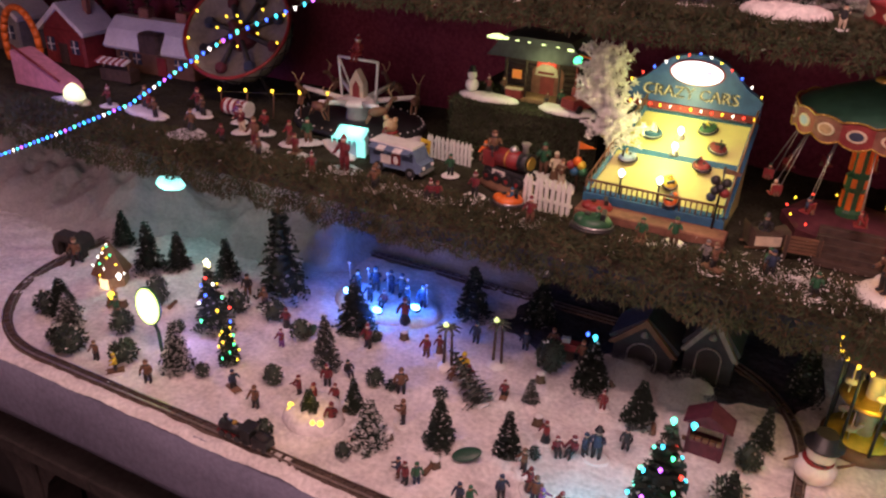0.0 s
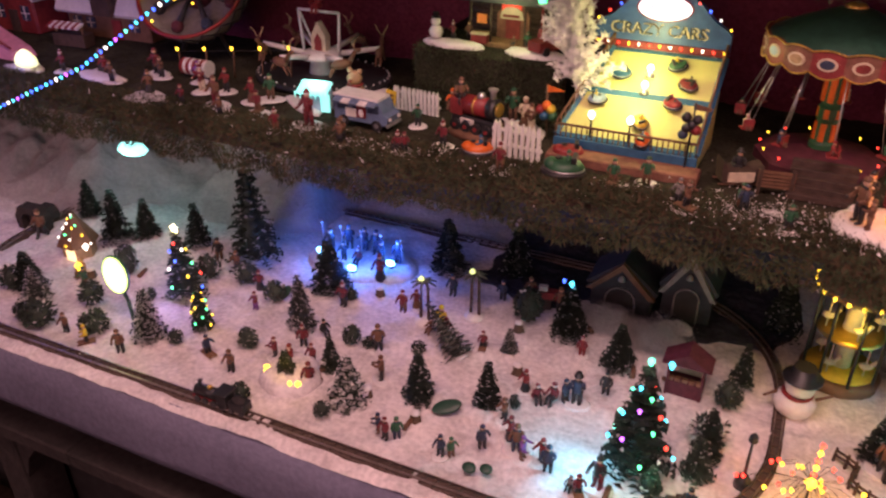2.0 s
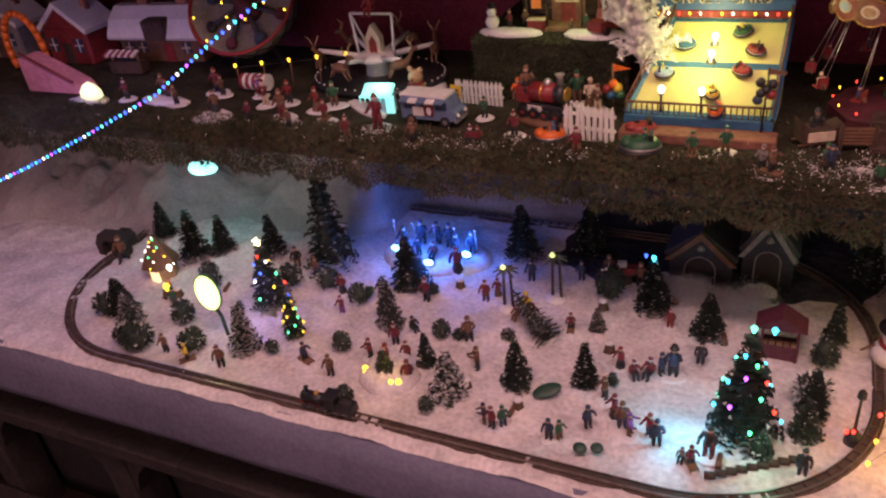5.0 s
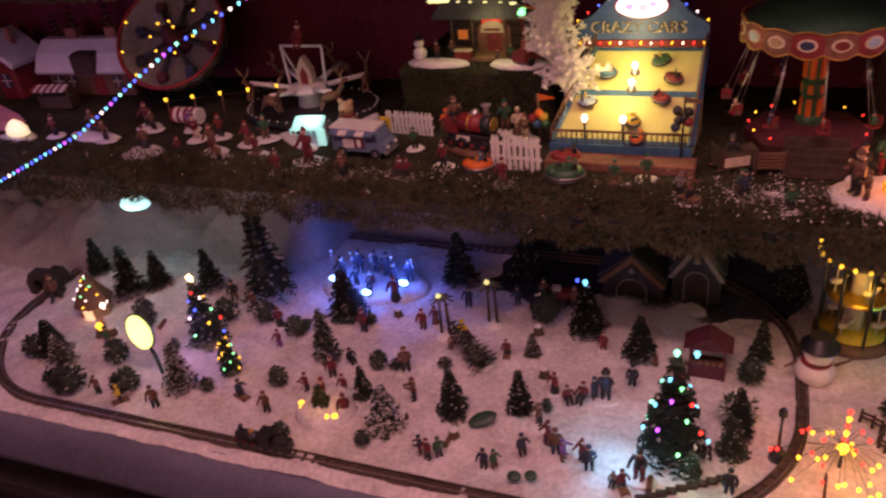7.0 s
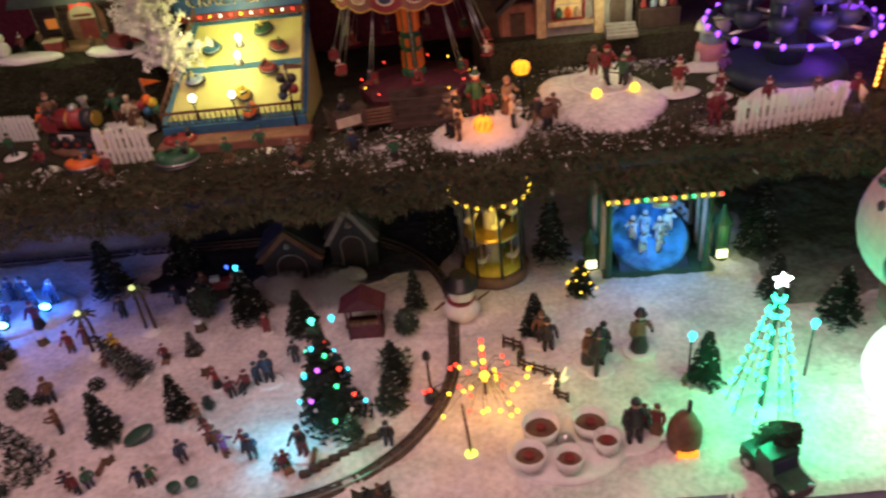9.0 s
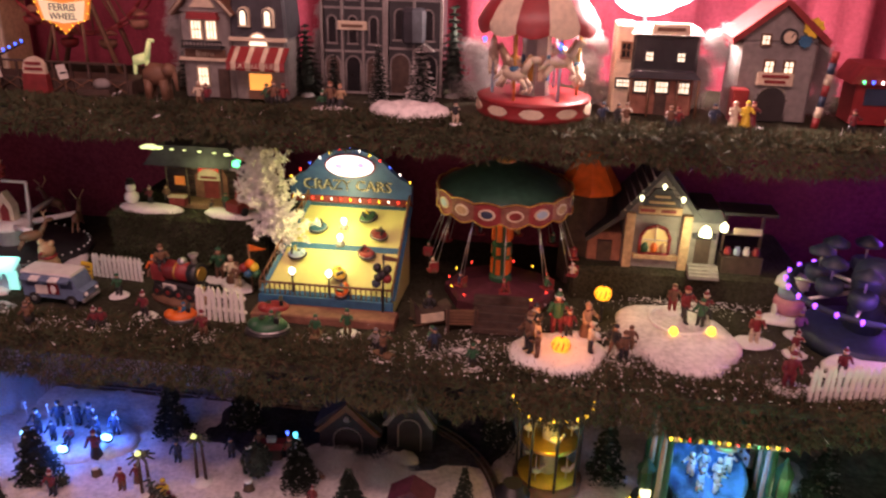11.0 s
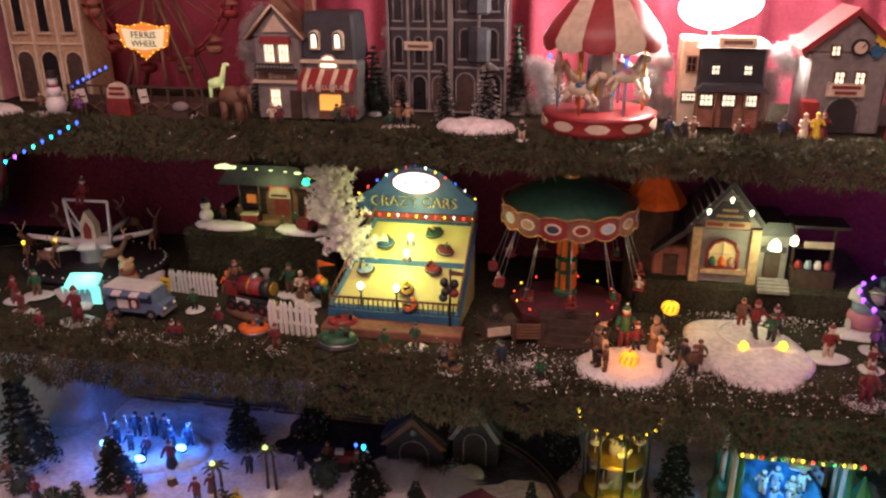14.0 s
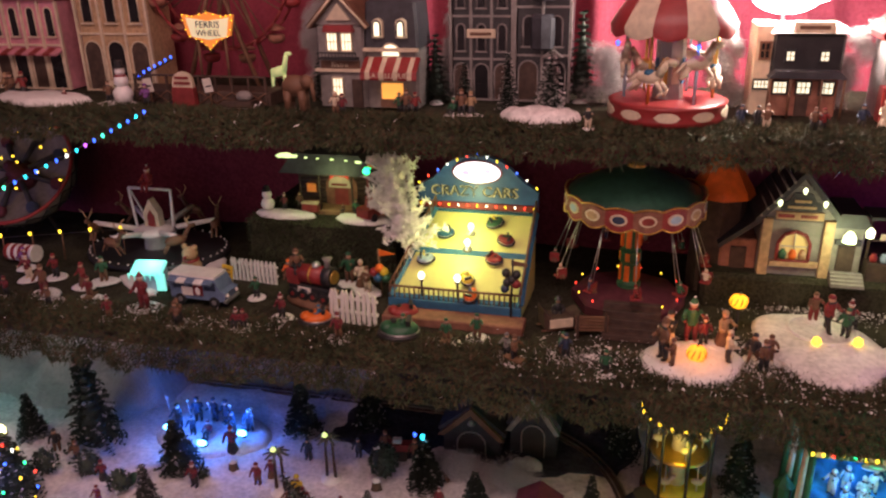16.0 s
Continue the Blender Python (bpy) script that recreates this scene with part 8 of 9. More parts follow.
def cotton_puff(x, y, z, sx, sz, n, seed, label):
    """Pulled cotton wool: countless fine short strands, dense inside each swell and thin at its edge."""
    rng = np.random.default_rng(seed)
    m = n * 1900
    k = n * 2
    f = (np.arange(k) + 0.5) / k
    swell = np.stack([0.30 * sx * np.sin(f * 5 + seed * 2) + rng.normal(0, 0.22, k) * sx, rng.normal(0, 0.16, k) * sx, 0.2 * sx + sz * f * 0.95], 1)
    size = sx * rng.uniform(0.14, 0.24, k) * (1.05 - 0.35 * f)
    pick = rng.integers(0, k, m)
    c = swell[pick] + np.clip(rng.normal(0, 1, (m, 3)), -1.9, 1.9) * size[pick][:, None]
    d = rng.normal(0, 1, (m, 3))
    d /= np.linalg.norm(d, axis=1)[:, None]
    side = np.cross(d, rng.normal(0, 1, (m, 3)))
    side /= np.linalg.norm(side, axis=1)[:, None]
    ln, wd = rng.uniform(0.003, 0.007, m)[:, None], rng.uniform(0.0003, 0.0006, m)[:, None]
    v = np.stack([c - side * wd, c + side * wd, c + d * ln], 1).reshape(-1, 3)
    v[:, 2] = np.maximum(v[:, 2], 0.001)
    me = bpy.data.meshes.new("cotton_cloud")
    me.from_pydata(v.tolist(), [], np.arange(3 * m).reshape(-1, 3).tolist())
    me.materials.append(COTTON)
    ob = new("cotton_cloud", me)
    ob.location = (x, y, z)
    tagged(ob, label, "cotton wool", "cotton clouds", "stuff")


PUFF = "pale puff of cotton wool smoke between the houses"
cotton_puff(-0.565, 1.53, ZT, 0.050, 0.19, 12, 1, PUFF)
cotton_puff(-0.300, 1.55, ZT, 0.050, 0.18, 12, 2, PUFF)
cotton_puff(0.010, 1.52, ZT, 0.065, 0.085, 12, 3, PUFF)
cotton_puff(0.215, 1.53, ZT, 0.045, 0.12, 10, 4, PUFF)
cotton_puff(0.415, 1.53, ZT, 0.050, 0.14, 7, 5, PUFF)
cotton_puff(0.60, 1.53, ZT, 0.050, 0.12, 10, 6, PUFF)


# ---- bottom tier: lit signs, huts, rides ----
t = thing("moon_sign", -1.10, 0.915, ZB, 20, "tilted oval sign glowing lime white on a post", "sign")
part("post", Mesh().path([(0.012, 0, -0.003), (0.010, 0, 0.05), (0.0, 0, 0.085)], 0.004, 7), DGREEN, t)
part("lit_disc", Mesh().prism([(0.023 * math.cos(2 * math.pi * i / 26), 0.036 * math.sin(2 * math.pi * i / 26)) for i in range(26)], 0.008, pose(0, -0.006, 0.112, -18, -20, 0)), G_MOON, t, "glowing oval disc")
part("rim", Mesh().prism([(0.026 * math.cos(2 * math.pi * i / 26), 0.039 * math.sin(2 * math.pi * i / 26)) for i in range(26)], 0.005, pose(0, -0.0045, 0.112, -18, -20, 0)), GREEN, t)
t = thing("hanging_oval_lamp", -1.335, 1.225, 0.878, 0, "oval lamp glowing cyan white under the shelf", "lamp")
part("rod", Mesh().tube((0, 0.01, 0.014), (0, 0.012, 0.135), 0.002, 0.002, 6), BLACK, t)
part("lit_dome", Mesh().lathe(0, 0, 0, [(0.034, 0), (0.040, 0.006), (0.032, 0.018), (0.010, 0.024)], 26, sy=0.62), glow("lit_cyan_dome", (0.32, 1.0, 0.95), 1.5), t, "glowing cyan dome")
t = thing("lit_hut", -1.40, 1.075, ZB, 0, "small peaked hut hung with fairy lights", "hut")
part("roof", Mesh().lathe(0, 0, 0.030, [(0.046, 0), (0.044, 0.006), (0.004, 0.075)], 6, False), BROWN, t)
part("wall", Mesh().lathe(0, 0, -0.003, [(0.036, 0), (0.036, 0.036)], 6, False), TAN, t)
part("doorway", Mesh().box(0.008, -0.033, 0, 0.022, 0.006, 0.026), glow("lit_hut_door", (1.0, 0.75, 0.4), 1.0), t, "warm lit doorway")
for k in range(16):
    f = k / 16
    bulb(t, 0.044 * (1 - f) * math.cos(k * 1.3), -abs(0.044 * (1 - f) * math.sin(k * 1.3)) - 0.003, 0.036 + 0.068 * f, 0.0022, (G_WHITE, G_YEL, G_GREEN, G_WHITE)[k % 4])
bulb(t, 0.046, -0.02, 0.036, 0.0065, G_WHITE, "lamp_globe")
t = thing("yellow_lantern", -1.30, 0.985, ZB, 0, "small lantern glowing yellow on a stake", "lantern")
part("stake", Mesh().tube((0, 0, -0.003), (0, 0, 0.032), 0.002, 0.002, 5), BROWN, t)
bulb(t, 0, 0, 0.038, 0.0075, G_YEL, "lamp_globe")
snow_patch(-0.702, 0.905, ZB, 0.060, 0.050, 0.030, 41, "small snow hill with glowing lamps", SNOW)
for x, y in ((-0.738, 0.880), (-0.745, 0.892), (-0.668, 0.876), (-0.68, 0.87)):
    t = thing("snow_lamp", x, y, ZB + 0.010, 0, "small golden lamp in the snow hill", "lamp", "snow lamps")
    part("socket", Mesh().tube((0, 0, -0.008), (0, 0, 0.002), 0.004, 0.004, 7), BLACK, t)
    bulb(t, 0, 0, 0.008, 0.006, G_YEL, "lamp_globe")
fir(-0.706, 0.897, 0.045, 0.034, 0.05, z=ZB + 0.022, label="tiny fir tree on the snow hill")


def leaf_disc(x, y, w, d, rz, tilt, label):
    t = thing("dark_disc", x, y, ZB + 0.012, rz, label, "disc")
    t.matrix_basis = pose(x, y, ZB + 0.012, tilt, 0, 0) @ pose(0, 0, 0, 0, 0, rz)
    part("plate", Mesh().lathe(0, 0, 0, [(0.5, 0), (0.52, 0.05), (0.46, 0.09), (0.1, 0.06)], 22), DGREEN, t).scale = (w, d, 0.05)


leaf_disc(-0.411, 0.94, 0.050, 0.026, 32, 22, "dark green oval plate leaning in the snow")
leaf_disc(-0.322, 0.829, 0.022, 0.018, 0, 20, "small dark green plate in the snow")
leaf_disc(-0.297, 0.837, 0.020, 0.017, 0, 20, "small dark green plate in the snow")
leaf_disc(-0.865, 1.12, 0.034, 0.020, 60, 55, "dark oval plate standing in the snow")
t = thing("log_barrier", -0.137, 0.835, ZB, math.degrees(math.atan2(0.077, 0.124)), "low dark log barrier on the snow", "fence")
for i in range(9):
    part("log", Mesh().tube((0.004 + i * 0.0165, 0.004, 0.006), (0.019 + i * 0.0165, -0.002, 0.007), 0.006, 0.006, 7), DWOOD, t)


def lamppost(x, y, h, m, label, lit=None, z=None):
    t = thing("street_lamp", x, y, ZB if z is None else z, 0, label, "lamp", "model street lamps")
    part("foot", Mesh().lathe(0, 0, -0.003, [(0.013, 0), (0.012, 0.014), (0.005, 0.024)], 12), m, t)
    part("post", Mesh().tube((0, 0, 0.015), (0, 0, h * 0.86), 0.0028, 0.002, 7), m, t)
    part("lamp_head", Mesh().lathe(0, 0, h * 0.86, [(0.003, 0), (0.007, 0.004), (0.006, 0.014), (0.001, 0.020)], 8, False), lit or m, t)


lamppost(0.062, 0.984, 0.098, BLACK, "black model street lamp, unlit")
t = thing("sleigh", -0.022, 0.782, ZB, 15, "dark sleigh with dolls on a snow base", "sleigh")
part("base", Mesh().lathe(0, 0, -0.003, [(0.038, 0), (0.039, 0.006), (0.03, 0.009)], 18, sy=0.62), SNOWP, t)
part("body", Mesh().prism([(-0.024, 0.010), (0.022, 0.010), (0.030, 0.028), (0.014, 0.020), (-0.014, 0.020), (-0.026, 0.034)], 0.022), DWOOD, t)
crowd(ZB + 0.012, """
-0.030 .782 .036 60 kkic--
-0.012 .788 .034 80 nkic--
0.0 .776 .030 90 kkzc--
""", "riding the sleigh")

# cups ride
t = thing("teacup_ride", 0.262, 0.855, ZB, 0, "white teacup ride on a round snow base", "fairground ride")
part("base", Mesh().lathe(0, 0, -0.004, [(0.088, 0), (0.090, 0.006), (0.082, 0.011), (0.01, 0.012)], 34, sy=0.72), SNOWP, t)
for dx, dy, r in ((-0.034, 0.022, 0.030), (0.040, 0.026, 0.028), (-0.056, -0.030, 0.026), (0.058, -0.012, 0.020), (0.0, -0.04, 0.022)):
    c = part("cup", Mesh().lathe(dx, dy, 0.010, [(r * 0.6, 0), (r * 0.9, 0.010), (r, 0.028), (r * 0.9, 0.028), (r * 0.8, 0.012)], 20), WHITE, t, "white cup")
    part("seat_pit", Mesh().lathe(dx, dy, 0.018, [(r * 0.86, 0), (r * 0.86, 0.006), (r * 0.3, 0.007)], 18), BROWN, c)
    part("wheel_table", Mesh().lathe(dx, dy, 0.024, [(0.002, 0), (0.002, 0.006), (0.008, 0.007), (0.007, 0.009)], 10), DRED, c)
part("centre_pot", Mesh().lathe(0, 0, 0.010, [(0.010, 0), (0.014, 0.010), (0.008, 0.022), (0.002, 0.026)], 12), SILVER, t)

# winding fence
t = thing("winding_fence", 0, 0, ZB, 0, "dark winding rustic fence on the snow", "fence")
pts = [(0.186 + 0.100 * f + 0.016 * math.sin(f * 12), 1.10 - 0.150 * f, 0) for f in [i / 16 for i in range(17)]]
for i, p in enumerate(pts):
    part("stake", Mesh().tube((p[0], p[1], -0.004), (p[0] + 0.001, p[1], 0.024), 0.0028, 0.0024, 6), DWOOD, t)
for z in (0.010, 0.019):
    part("rail", Mesh().path([(p[0], p[1], z) for p in pts], 0.0024, 5), DWOOD, t)
t = thing("lit_heap", 0.268, 0.995, ZB, 0, "little heap of warm glowing crystals", "lamp")
for k in range(7):
    rng = random.Random(k)
    part("crystal", Mesh().tube((rng.uniform(-0.02, 0.02), rng.uniform(-0.015, 0.015), -0.002), (rng.uniform(-0.028, 0.028), rng.uniform(-0.02, 0.02), 0.02), 0.005, 0.001, 5, False), glow("lit_crystal", (1.0, 0.85, 0.5), 0.6) if k == 0 else bpy.data.materials["lit_crystal"], t)
# light spray beside the track
t = thing("light_spray", 0.150, 0.985, ZB, 0, "spray of red and yellow fairy lights on thin wires", "light ornament")
part("stem", Mesh().tube((0, 0, -0.003), (0, 0, 0.118), 0.0022, 0.0015, 6), BLACK, t)
for k in range(5):
    bulb(t, 0, -0.003, 0.060 + k * 0.014, 0.0042, (G_RED, G_YEL)[k % 2], "light_bulb")
bulb(t, 0, -0.006, 0.045, 0.008, G_YEL, "light_bulb")
rng = random.Random(44)
for k in range(34):
    a, r = rng.uniform(0, 6.283), 0.025 + 0.075 * rng.random()
    z = 0.012 + 0.055 * rng.random() * (1 - r / 0.13)
    part("wire", Mesh().path([(0, 0, 0.045), (r * 0.55 * math.cos(a), r * 0.45 * math.sin(a), z + 0.022), (r * math.cos(a), r * 0.8 * math.sin(a), z)], 0.0005, 4), BLACK, t)
    bulb(t, r * math.cos(a), r * 0.8 * math.sin(a), z, 0.0034, (G_RED, G_YEL, G_YEL)[k % 3], "light_bulb")
t = thing("lime_lamp", 0.122, 0.860, ZB, 0, "thin dark pole with a lime lit foot", "lamp")
part("pole", Mesh().tube((0, 0, 0), (-0.006, 0.006, 0.10), 0.0025, 0.002, 6), BROWN, t)
part("lit_foot", Mesh().lathe(0, 0, -0.002, [(0.010, 0), (0.009, 0.006), (0.003, 0.009)], 14), glow("lit_lime", (0.75, 1.0, 0.12), 1.6), t)
t = thing("fire_stove", 0.433, 0.850, ZB, 0, "dark round stove hut with an orange fire", "stove")
t.scale = (0.85, 0.85, 0.85)
part("body", Mesh().lathe(0, 0, -0.003, [(0.026, 0), (0.030, 0.02), (0.028, 0.05), (0.018, 0.072), (0.004, 0.08)], 16), BROWN, t)
part("fire", Mesh().box(0, -0.027, 0.002, 0.034, 0.008, 0.012), G_FIRE, t, "orange glowing fire")
part("chimney", Mesh().tube((0.006, 0.005, 0.07), (0.006, 0.005, 0.10), 0.004, 0.004, 7), BLACK, t)
t = thing("old_truck", 0.540, 0.785, ZB, -70, "dark green old truck carrying a fir tree", "truck")
t.scale = (0.85, 0.85, 0.85)
part("body", Mesh().prism([(-0.055, 0.010), (0.058, 0.010), (0.060, 0.032), (0.024, 0.036), (0.014, 0.062), (-0.018, 0.062), (-0.020, 0.034), (-0.055, 0.034)], 0.050), DGREEN, t)
part("windscreen", Mesh().box(0.021, 0, 0.038, 0.006, 0.040, 0.018, ry=-16), NAVY, t)
part("grille", Mesh().box(0.059, 0, 0.012, 0.004, 0.034, 0.018), SILVER, t)
for dx in (-0.032, 0.036):
    for s in (-1, 1):
        w = part("wheel", Mesh().tube((dx, s * 0.022, 0.012), (dx, s * 0.030, 0.012), 0.014, 0.014, 16), BLACK, t)
        part("rim", Mesh().tube((dx, s * 0.029, 0.012), (dx, s * 0.031, 0.012), 0.007, 0.007, 12), SILVER, w)
for s in (-1, 1):
    part("headlight", Mesh().ball(0.058, s * 0.018, 0.030, 0.005, n=8), SILVER, t)
fir(0.550, 0.815, 0.075, 0.055, 0.0, z=ZB + 0.028, label="fir tree loaded on the truck", tilt=25, rz=-70)
t = thing("leaning_snowman", 0.118, 1.185, ZB, 0, "white snowman with black hat beside the track", "snowman")
part("body", Mesh().ball(0, 0, 0.026, 0.034, 0.030, 0.030, 16).ball(0.002, -0.004, 0.062, 0.024, 0.022, 0.022, 16), SNOWP, t)
part("hat", Mesh().lathe(0.002, -0.002, 0.078, [(0.032, 0), (0.032, 0.003), (0.020, 0.004), (0.018, 0.024)], 16), BLACK, t)
part("scarf", Mesh().lathe(0, -0.002, 0.044, [(0.023, 0), (0.026, 0.004), (0.023, 0.008)], 16), RED, t)
part("smile", Mesh().path([(0.002 + 0.012 * math.sin(a), -0.026, 0.058 - 0.006 * math.cos(a)) for a in (-1, -0.5, 0, 0.5, 1)], 0.0012, 4), BLACK, t)
part("arm", Mesh().tube((0.03, 0, 0.04), (0.052, -0.01, 0.064), 0.003, 0.002, 6), BROWN, t)
part("arm", Mesh().tube((-0.03, 0, 0.04), (-0.05, -0.01, 0.03), 0.003, 0.002, 6), BROWN, t)
t = thing("red_stall", -0.058, 1.165, ZB, 0, "dim red wooden market stall by the track", "stall")
t.scale = (0.8, 0.8, 0.8)
part("counter", Mesh().box(0, 0, 0, 0.080, 0.04, 0.036), DIMRED, t)
part("roof", Mesh().prism([(-0.052, 0.085), (0.052, 0.085), (0, 0.118)], 0.06), DIMRED, t)
for sx_ in (-1, 1):
    for sy_ in (-1, 1):
        part("post", Mesh().box(sx_ * 0.036, sy_ * 0.022, 0, 0.005, 0.005, 0.088), DIMRED, t)
for i in range(5):
    part("crate", Mesh().box(-0.03 + i * 0.015, -0.012, 0.036, 0.012, 0.012, 0.008), (WOOD, BROWN)[i % 2], t)


def arch_house(x, y, w, h, rz, board):
    t = thing("chapel", x, y, ZB, rz, "dim grey chapel with a white arched gable", "house", "chapels")
    part("wall", Mesh().prism([(-w / 2, 0), (w / 2, 0), (w / 2, h * 0.5), (0, h * 0.95), (-w / 2, h * 0.5)], 0.09, Matrix.Translation((0, 0.045, 0))), SLATE, t)
    for s in (-1, 1):
        part("gable_board", Mesh().prism([(0, h), (0, h * 0.86), (s * w * 0.47, h * 0.40), (s * w * 0.58, h * 0.40)][::-s], 0.010, Matrix.Translation((0, -0.006, 0))), board, t)
        part("roof", Mesh().prism([(0, h), (0, h * 0.93), (s * w * 0.56, h * 0.44), (s * w * 0.6, h * 0.49)][::-s], 0.10, Matrix.Translation((0, 0.05, 0))), SLATE, t)
    # near-black panel as the doorway's inner shade
    arch(t, 0, -0.002, 0.0, w * 0.5, h * 0.5, DARK, GREY, "doorway")
    part("bell", Mesh().lathe(0, -0.006, h * 0.66, [(0.008, 0), (0.005, 0.008), (0.001, 0.011)], 10), GREY, t)


arch_house(-0.222, 1.36, 0.120, 0.118, 0, BROWN)
arch_house(-0.098, 1.385, 0.095, 0.150, 0, GREY)
snow_patch(-0.105, 1.345, ZB, 0.030, 0.018, 0.020, 61, "small snow heap before the chapel")
t = thing("red_toy_boat", -0.365, 1.315, ZB, 10, "small red toy boat with a white cabin", "boat")
part("hull", Mesh().prism([(-0.026, 0.040), (0.030, 0.040), (0.024, 0.024), (-0.022, 0.024)], 0.02), RED, t)
part("cabin", Mesh().box(-0.004, 0, 0.040, 0.018, 0.012, 0.010), WHITE, t)
part("cradle", Mesh().box(0, 0, -0.003, 0.03, 0.014, 0.028), DWOOD, t)

# yellow-lit roundabout under the shelf
t = thing("lit_roundabout", 0.185, 1.325, ZB, 0, "two-storey roundabout lit warm yellow with bulb crown", "fairground ride")
part("base", Mesh().lathe(0, 0, -0.003, [(0.066, 0), (0.068, 0.020), (0.062, 0.026), (0.01, 0.027)], 30), BROWN, t)
part("lit_floor", Mesh().lathe(0, 0, 0.025, [(0.058, 0), (0.058, 0.003), (0.01, 0.004)], 30), YELLOW, t)
part("upper_floor", Mesh().lathe(0, 0, 0.098, [(0.054, 0), (0.056, 0.004), (0.050, 0.008), (0.01, 0.008)], 30), GOLD, t)
part("core", Mesh().lathe(0, 0, 0.027, [(0.016, 0), (0.014, 0.16)], 14), CREAM, t)
part("crown", Mesh().lathe(0, 0, 0.186, [(0.072, 0), (0.074, 0.010), (0.05, 0.022), (0.01, 0.034)], 30, wave=0.02, waves=10), BROWN, t)
for k in range(8):
    a = 2 * math.pi * k / 8 + 0.2
    part("column", Mesh().tube((0.062 * math.cos(a), 0.062 * math.sin(a), 0.022), (0.062 * math.cos(a), 0.062 * math.sin(a), 0.188), 0.0028, 0.0028, 7), BLACK, t)
    z0 = 0.029 if k % 2 else 0.106
    part("horse", Mesh().ball(0.042 * math.cos(a), 0.042 * math.sin(a), z0 + 0.022, 0.012, 0.007, 0.007, 9).tube((0.042 * math.cos(a) + 0.008, 0.042 * math.sin(a), z0 + 0.024), (0.042 * math.cos(a) + 0.016, 0.042 * math.sin(a), z0 + 0.038), 0.004, 0.003, 6).tube((0.042 * math.cos(a), 0.042 * math.sin(a), z0), (0.042 * math.cos(a), 0.042 * math.sin(a), z0 + 0.06), 0.0015, 0.0015, 5), CREAM, t)
for k in range(20):
    a = 2 * math.pi * k / 20
    bulb(t, 0.075 * math.cos(a), 0.075 * math.sin(a), 0.190, 0.0034, G_YEL)

# blue-lit stage theatre
t = thing("puppet_stage", 0.487, 1.30, ZB, 0, "green striped stage tent with a glowing blue floor", "stage")
part("base", Mesh().box(0.006, 0.04, -0.003, 0.21, 0.15, 0.014), DGREEN, t)
part("lit_floor", Mesh().lathe(0, 0, 0, [(0.076, 0), (0.078, 0.004), (0.07, 0.007), (0.01, 0.007)], 32), STAGEBLUE, t, "glowing blue round floor").matrix_basis = pose(0.0, 0.035, 0.045, 30, 0, 0)
part("floor_block", Mesh().prism([(-0.02, 0.01), (0.11, 0.01), (0.11, 0.075)], 0.13, pose(0.0, -0.01, 0, 0, 0, 90)), NAVY, t)
for i in range(14):
    a = radians(20 + i * 10.8)
    part("fence_panel", Mesh().box(0.082 * math.cos(a), 0.035 + 0.074 * math.sin(a), 0.045 + 0.040 * math.sin(a), 0.016, 0.003, 0.026, math.degrees(a) + 90), PALEBLUE, t)
    part("star", Mesh().prism([(0.005 * (1 if k % 2 == 0 else 0.42) * math.sin(k * math.pi / 5), 0.005 * (1 if k % 2 == 0 else 0.42) * math.cos(k * math.pi / 5)) for k in range(10)], 0.004, pose(0.080 * math.cos(a), 0.033 + 0.072 * math.sin(a), 0.060 + 0.040 * math.sin(a), 0, 0, 0)), BROWN, t)
for i in range(20):
    part("canopy_stripe", Mesh().box(-0.095 + i * 0.0103, 0.02, 0.168, 0.0103, 0.15, 0.010, rx=-6), (GREEN, CREAM)[i % 2], t)
for s in (-1, 1):
    for i in range(5):
        part("curtain_fold", Mesh().tube((s * (0.090 + 0.004 * i), -0.04 + 0.03 * i, 0.01), (s * (0.090 + 0.003 * i), -0.04 + 0.03 * i, 0.17), 0.007, 0.006, 7), (GREEN, CREAM)[i % 2], t)
part("back_curtain", Mesh().box(0.0, 0.118, 0.0, 0.20, 0.008, 0.17), NAVY, t)
part("mask_sign", Mesh().ball(0, -0.058, 0.172, 0.020, 0.004, 0.008, 12), SILVER, t)
for i in range(13):
    bulb(t, -0.096 + i * 0.0165, -0.058, 0.184, 0.003, (G_YEL, G_YEL, G_RED, G_YEL, G_GREEN)[i % 5])
for x, y, z, k in ((0.455, 1.325, 0.045, 0), (0.480, 1.335, 0.05, 1), (0.505, 1.32, 0.042, 2), (0.525, 1.335, 0.05, 3), (0.47, 1.30, 0.03, 4), (0.50, 1.30, 0.03, 5)):
    figurine(x, y, ZB + z, 0.056, 20 * k - 50, (WHITE, PALEBLUE, CREAM)[k % 3], WHITE, "cap", ("arms", "stand")[k % 2], False, "pale painted doll on the glowing blue stage", "stage dolls")


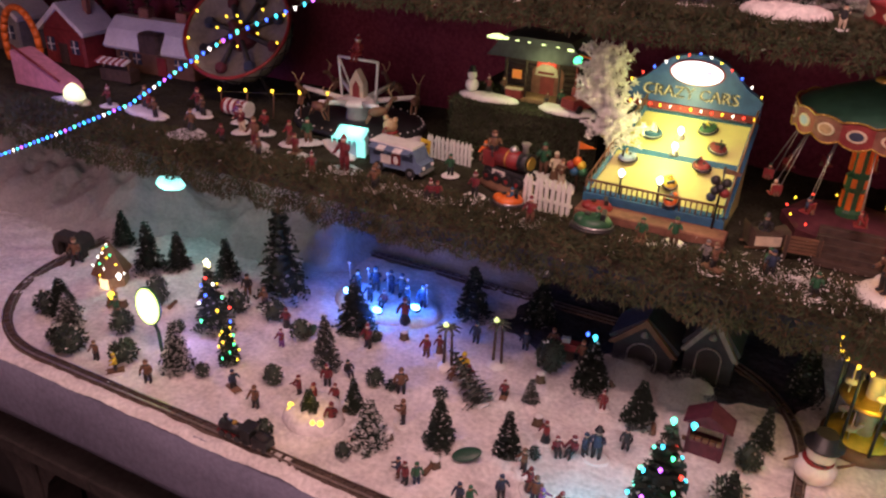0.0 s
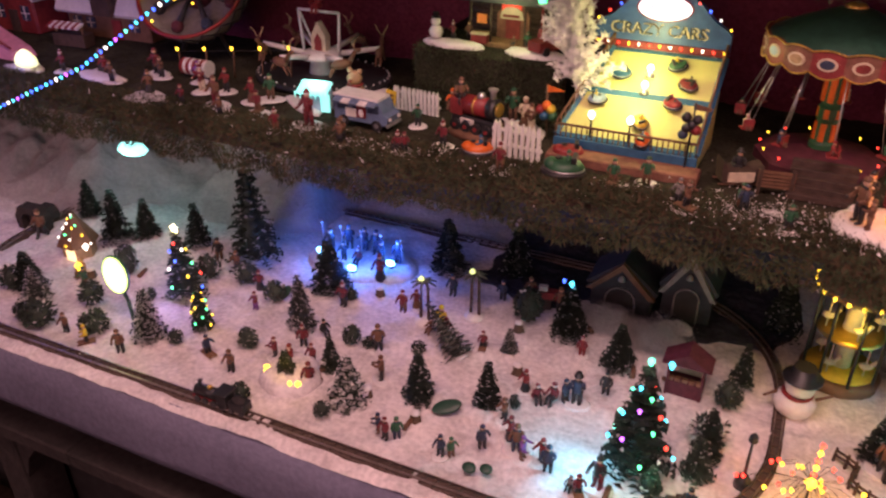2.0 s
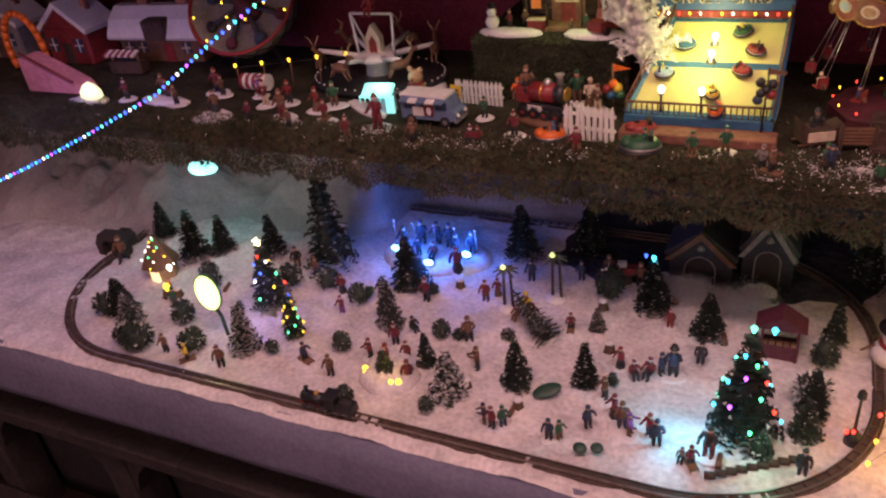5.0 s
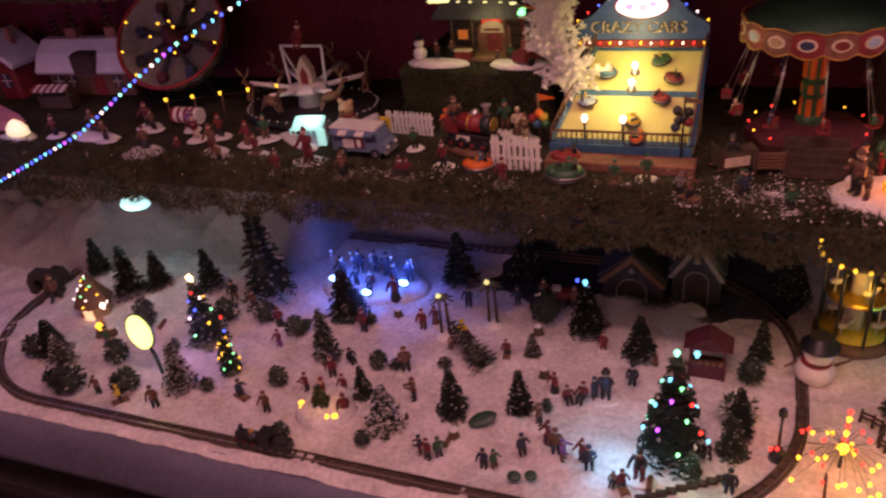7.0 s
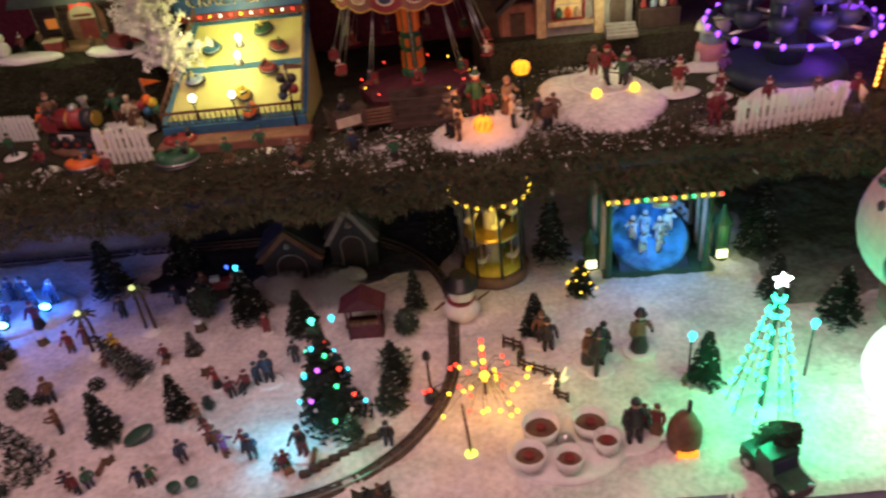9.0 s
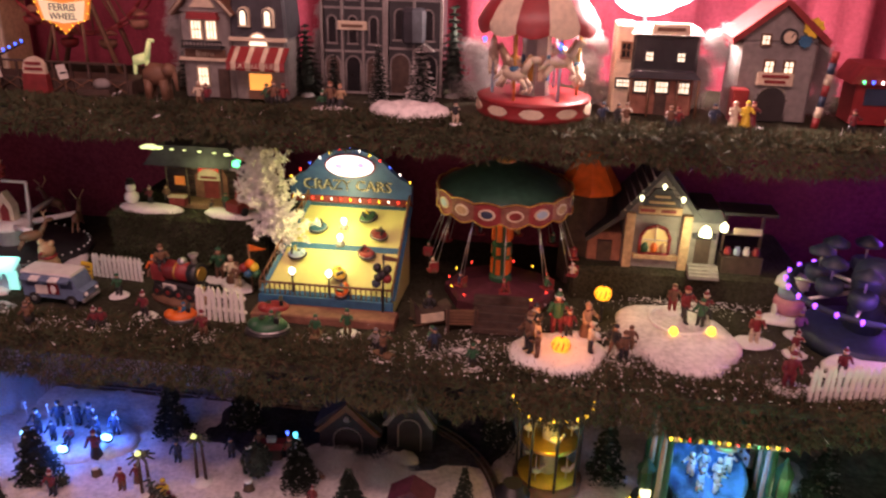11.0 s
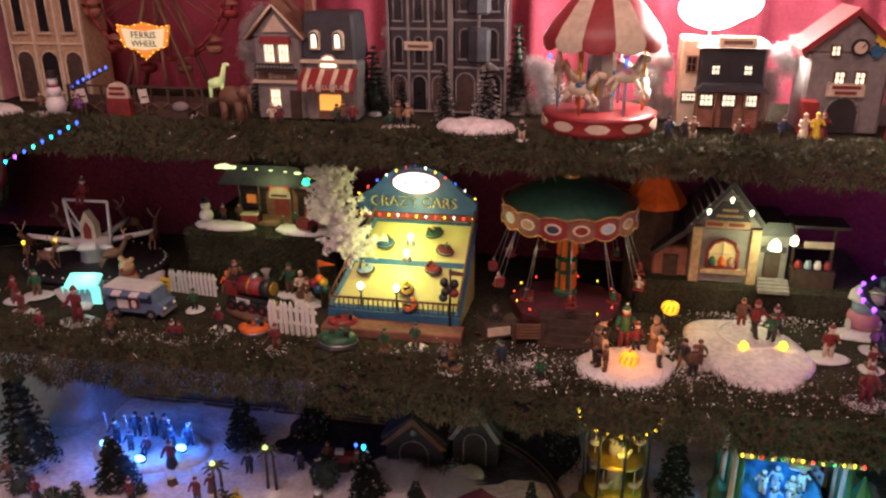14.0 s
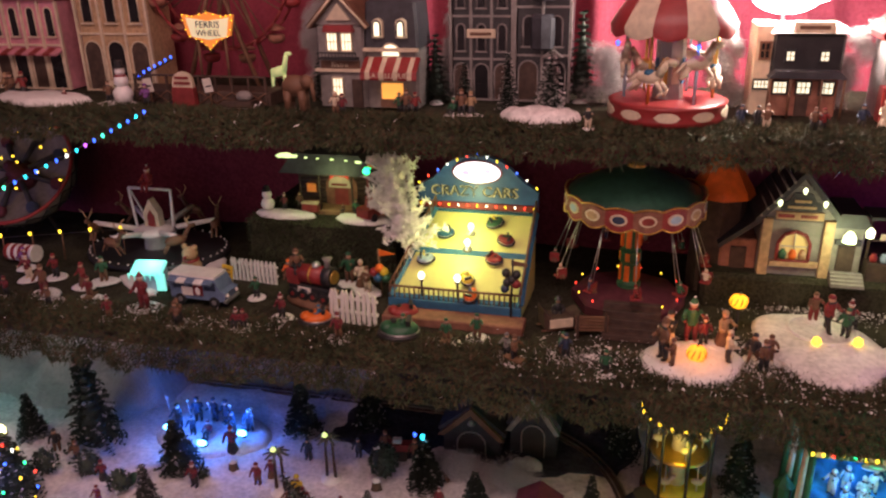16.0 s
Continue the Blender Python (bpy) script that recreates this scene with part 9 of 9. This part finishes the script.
def lantern_house(x, y, h):
    t = thing("lantern_kiosk", x, y, ZB, 0, "dark green lantern kiosk with a lit foot", "lantern", "lantern kiosks")
    part("base", Mesh().lathe(0, 0, -0.003, [(0.020, 0), (0.020, 0.006), (0.016, 0.010)], 8, False), DGREEN, t)
    part("cage", Mesh().lathe(0, 0, 0.024, [(0.015, 0), (0.015, h * 0.45), (0.019, h * 0.47), (0.004, h * 0.72), (0.002, h * 0.8)], 8, False), GREEN, t)
    part("lit_door", Mesh().box(0, -0.016, 0.006, 0.020, 0.006, 0.016), glow("lit_kiosk", (1.0, 1.0, 0.55), 2.0) if "lit_kiosk" not in bpy.data.materials else bpy.data.materials["lit_kiosk"], t, "lit pale yellow opening")
    for k in range(4):
        a = math.pi / 2 * k + 0.78
        part("bar", Mesh().tube((0.016 * math.cos(a), 0.016 * math.sin(a), 0.02), (0.016 * math.cos(a), 0.016 * math.sin(a), 0.024 + h * 0.45), 0.0014, 0.0014, 4), BLACK, t)


lantern_house(0.372, 1.315, 0.080)
lantern_house(0.622, 1.315, 0.115)
# big snowman at the table's end
t = thing("big_snowman", 0.80, 0.935, ZB, -32, "big snowman figure with red scarf and overexposed white foot", "snowman")
# overexposed white of the snowman's lower body, put in as emission
part("lit_foot", Mesh().ball(0.015, -0.02, 0.05, 0.088, 0.080, 0.085, 22), glow("glare_snow_white", (1.0, 0.97, 0.93), 1.1), t, "white foot with its glare put in as glow")
part("waist", Mesh().lathe(0, 0, 0.125, [(0.060, 0), (0.074, 0.02), (0.076, 0.05), (0.06, 0.07)], 22), DRED, t)
part("belly", Mesh().ball(-0.02, 0, 0.285, 0.105, 0.090, 0.112, 24), mat("rosy_plaster", (0.55, 0.42, 0.40), 0.6, 0, 80, 0.15, 0.1), t)
part("window_glass", Mesh().ball(0.004, -0.048, 0.262, 0.086, 0.075, 0.082, 24), DGREEN, t, "dark green glossy globe front")
for i in range(4):
    part("button", Mesh().ball(-0.098 + 0.006 * i, -0.050 + 0.004 * i, 0.365 - 0.040 * i, 0.010, n=10), BLACK, t)
part("scarf", Mesh().lathe(0, 0, 0.375, [(0.088, -0.03), (0.100, -0.01), (0.086, 0.012), (0.070, 0.026)], 22).tube((-0.035, -0.085, 0.375), (-0.055, -0.110, 0.295), 0.018, 0.016, 10), RED, t, "red cloth scarf")
part("head", Mesh().ball(0, 0, 0.445, 0.070, n=20), SNOWP, t)
part("nose", Mesh().tube((0, -0.065, 0.445), (-0.01, -0.115, 0.438), 0.010, 0.002, 8), ORANGE, t)
# crossing star lamps by the strand tree
for x, y, z in ((0.655, 0.975, 0.10), (0.475, 0.985, 0.085)):
    t = thing("star_lamp", x, y, ZB, 0, "thin pole with a glaring cyan white lamp", "lamp", "star lamps")
    part("pole", Mesh().tube((0, 0, -0.003), (0, 0, z), 0.0022, 0.0018, 6), BLACK, t)
    bulb(t, 0, -0.002, z + 0.006, 0.007, G_CYAN, "lamp_globe")
HEAP = "soft grey white heap of cotton wool on the snow"
cotton_puff(-0.24, 1.285, ZB, 0.07, 0.022, 8, 18, HEAP)
cotton_puff(-0.13, 1.275, ZB, 0.08, 0.024, 8, 19, HEAP)
cotton_puff(-0.985, 1.33, ZB, 0.08, 0.17, 10, 15, HEAP)
for x, y, h, w in ((0.30, 1.35, 0.16, 0.07), (0.70, 1.33, 0.15, 0.08), (0.08, 1.42, 0.14, 0.07), (0.76, 1.10, 0.11, 0.07), (0.68, 1.18, 0.09, 0.055), (-0.46, 1.41, 0.12, 0.07)):
    fir(x, y, h, w)
# small loose things on the snow
rng = random.Random(77)
for k in range(26):
    x, y = rng.uniform(-1.35, -0.05), rng.uniform(0.86, 1.28)
    if k % 3 == 0:
        bush(x, y, rng.uniform(0.010, 0.016), rng.uniform(0.022, 0.034), 0.2, label="tiny dark shrub on the snow")
    elif k % 3 == 1:
        t = thing("log", x, y, ZB + 0.005, rng.uniform(0, 180), "short brown log lying on the snow", "log", "loose logs")
        part("bark", Mesh().tube((-0.014, 0, 0), (0.014, 0, 0.002), 0.0048, 0.0042, 8), BROWN, t)
        part("cut_end", Mesh().tube((0.0138, 0, 0.002), (0.0146, 0, 0.002), 0.0038, 0.0038, 8), TAN, t)
    else:
        t = thing("tree_stump", x, y, ZB, 0, "snow-capped brown tree stump", "stump", "stumps")
        part("stump", Mesh().lathe(0, 0, -0.003, [(0.012, 0), (0.009, 0.008), (0.008, 0.018)], 10, wave=0.08, waves=5), BARK, t)
        part("snow_cap", Mesh().ball(0, 0, 0.017, 0.009, 0.009, 0.004, 9), SNOWP, t)
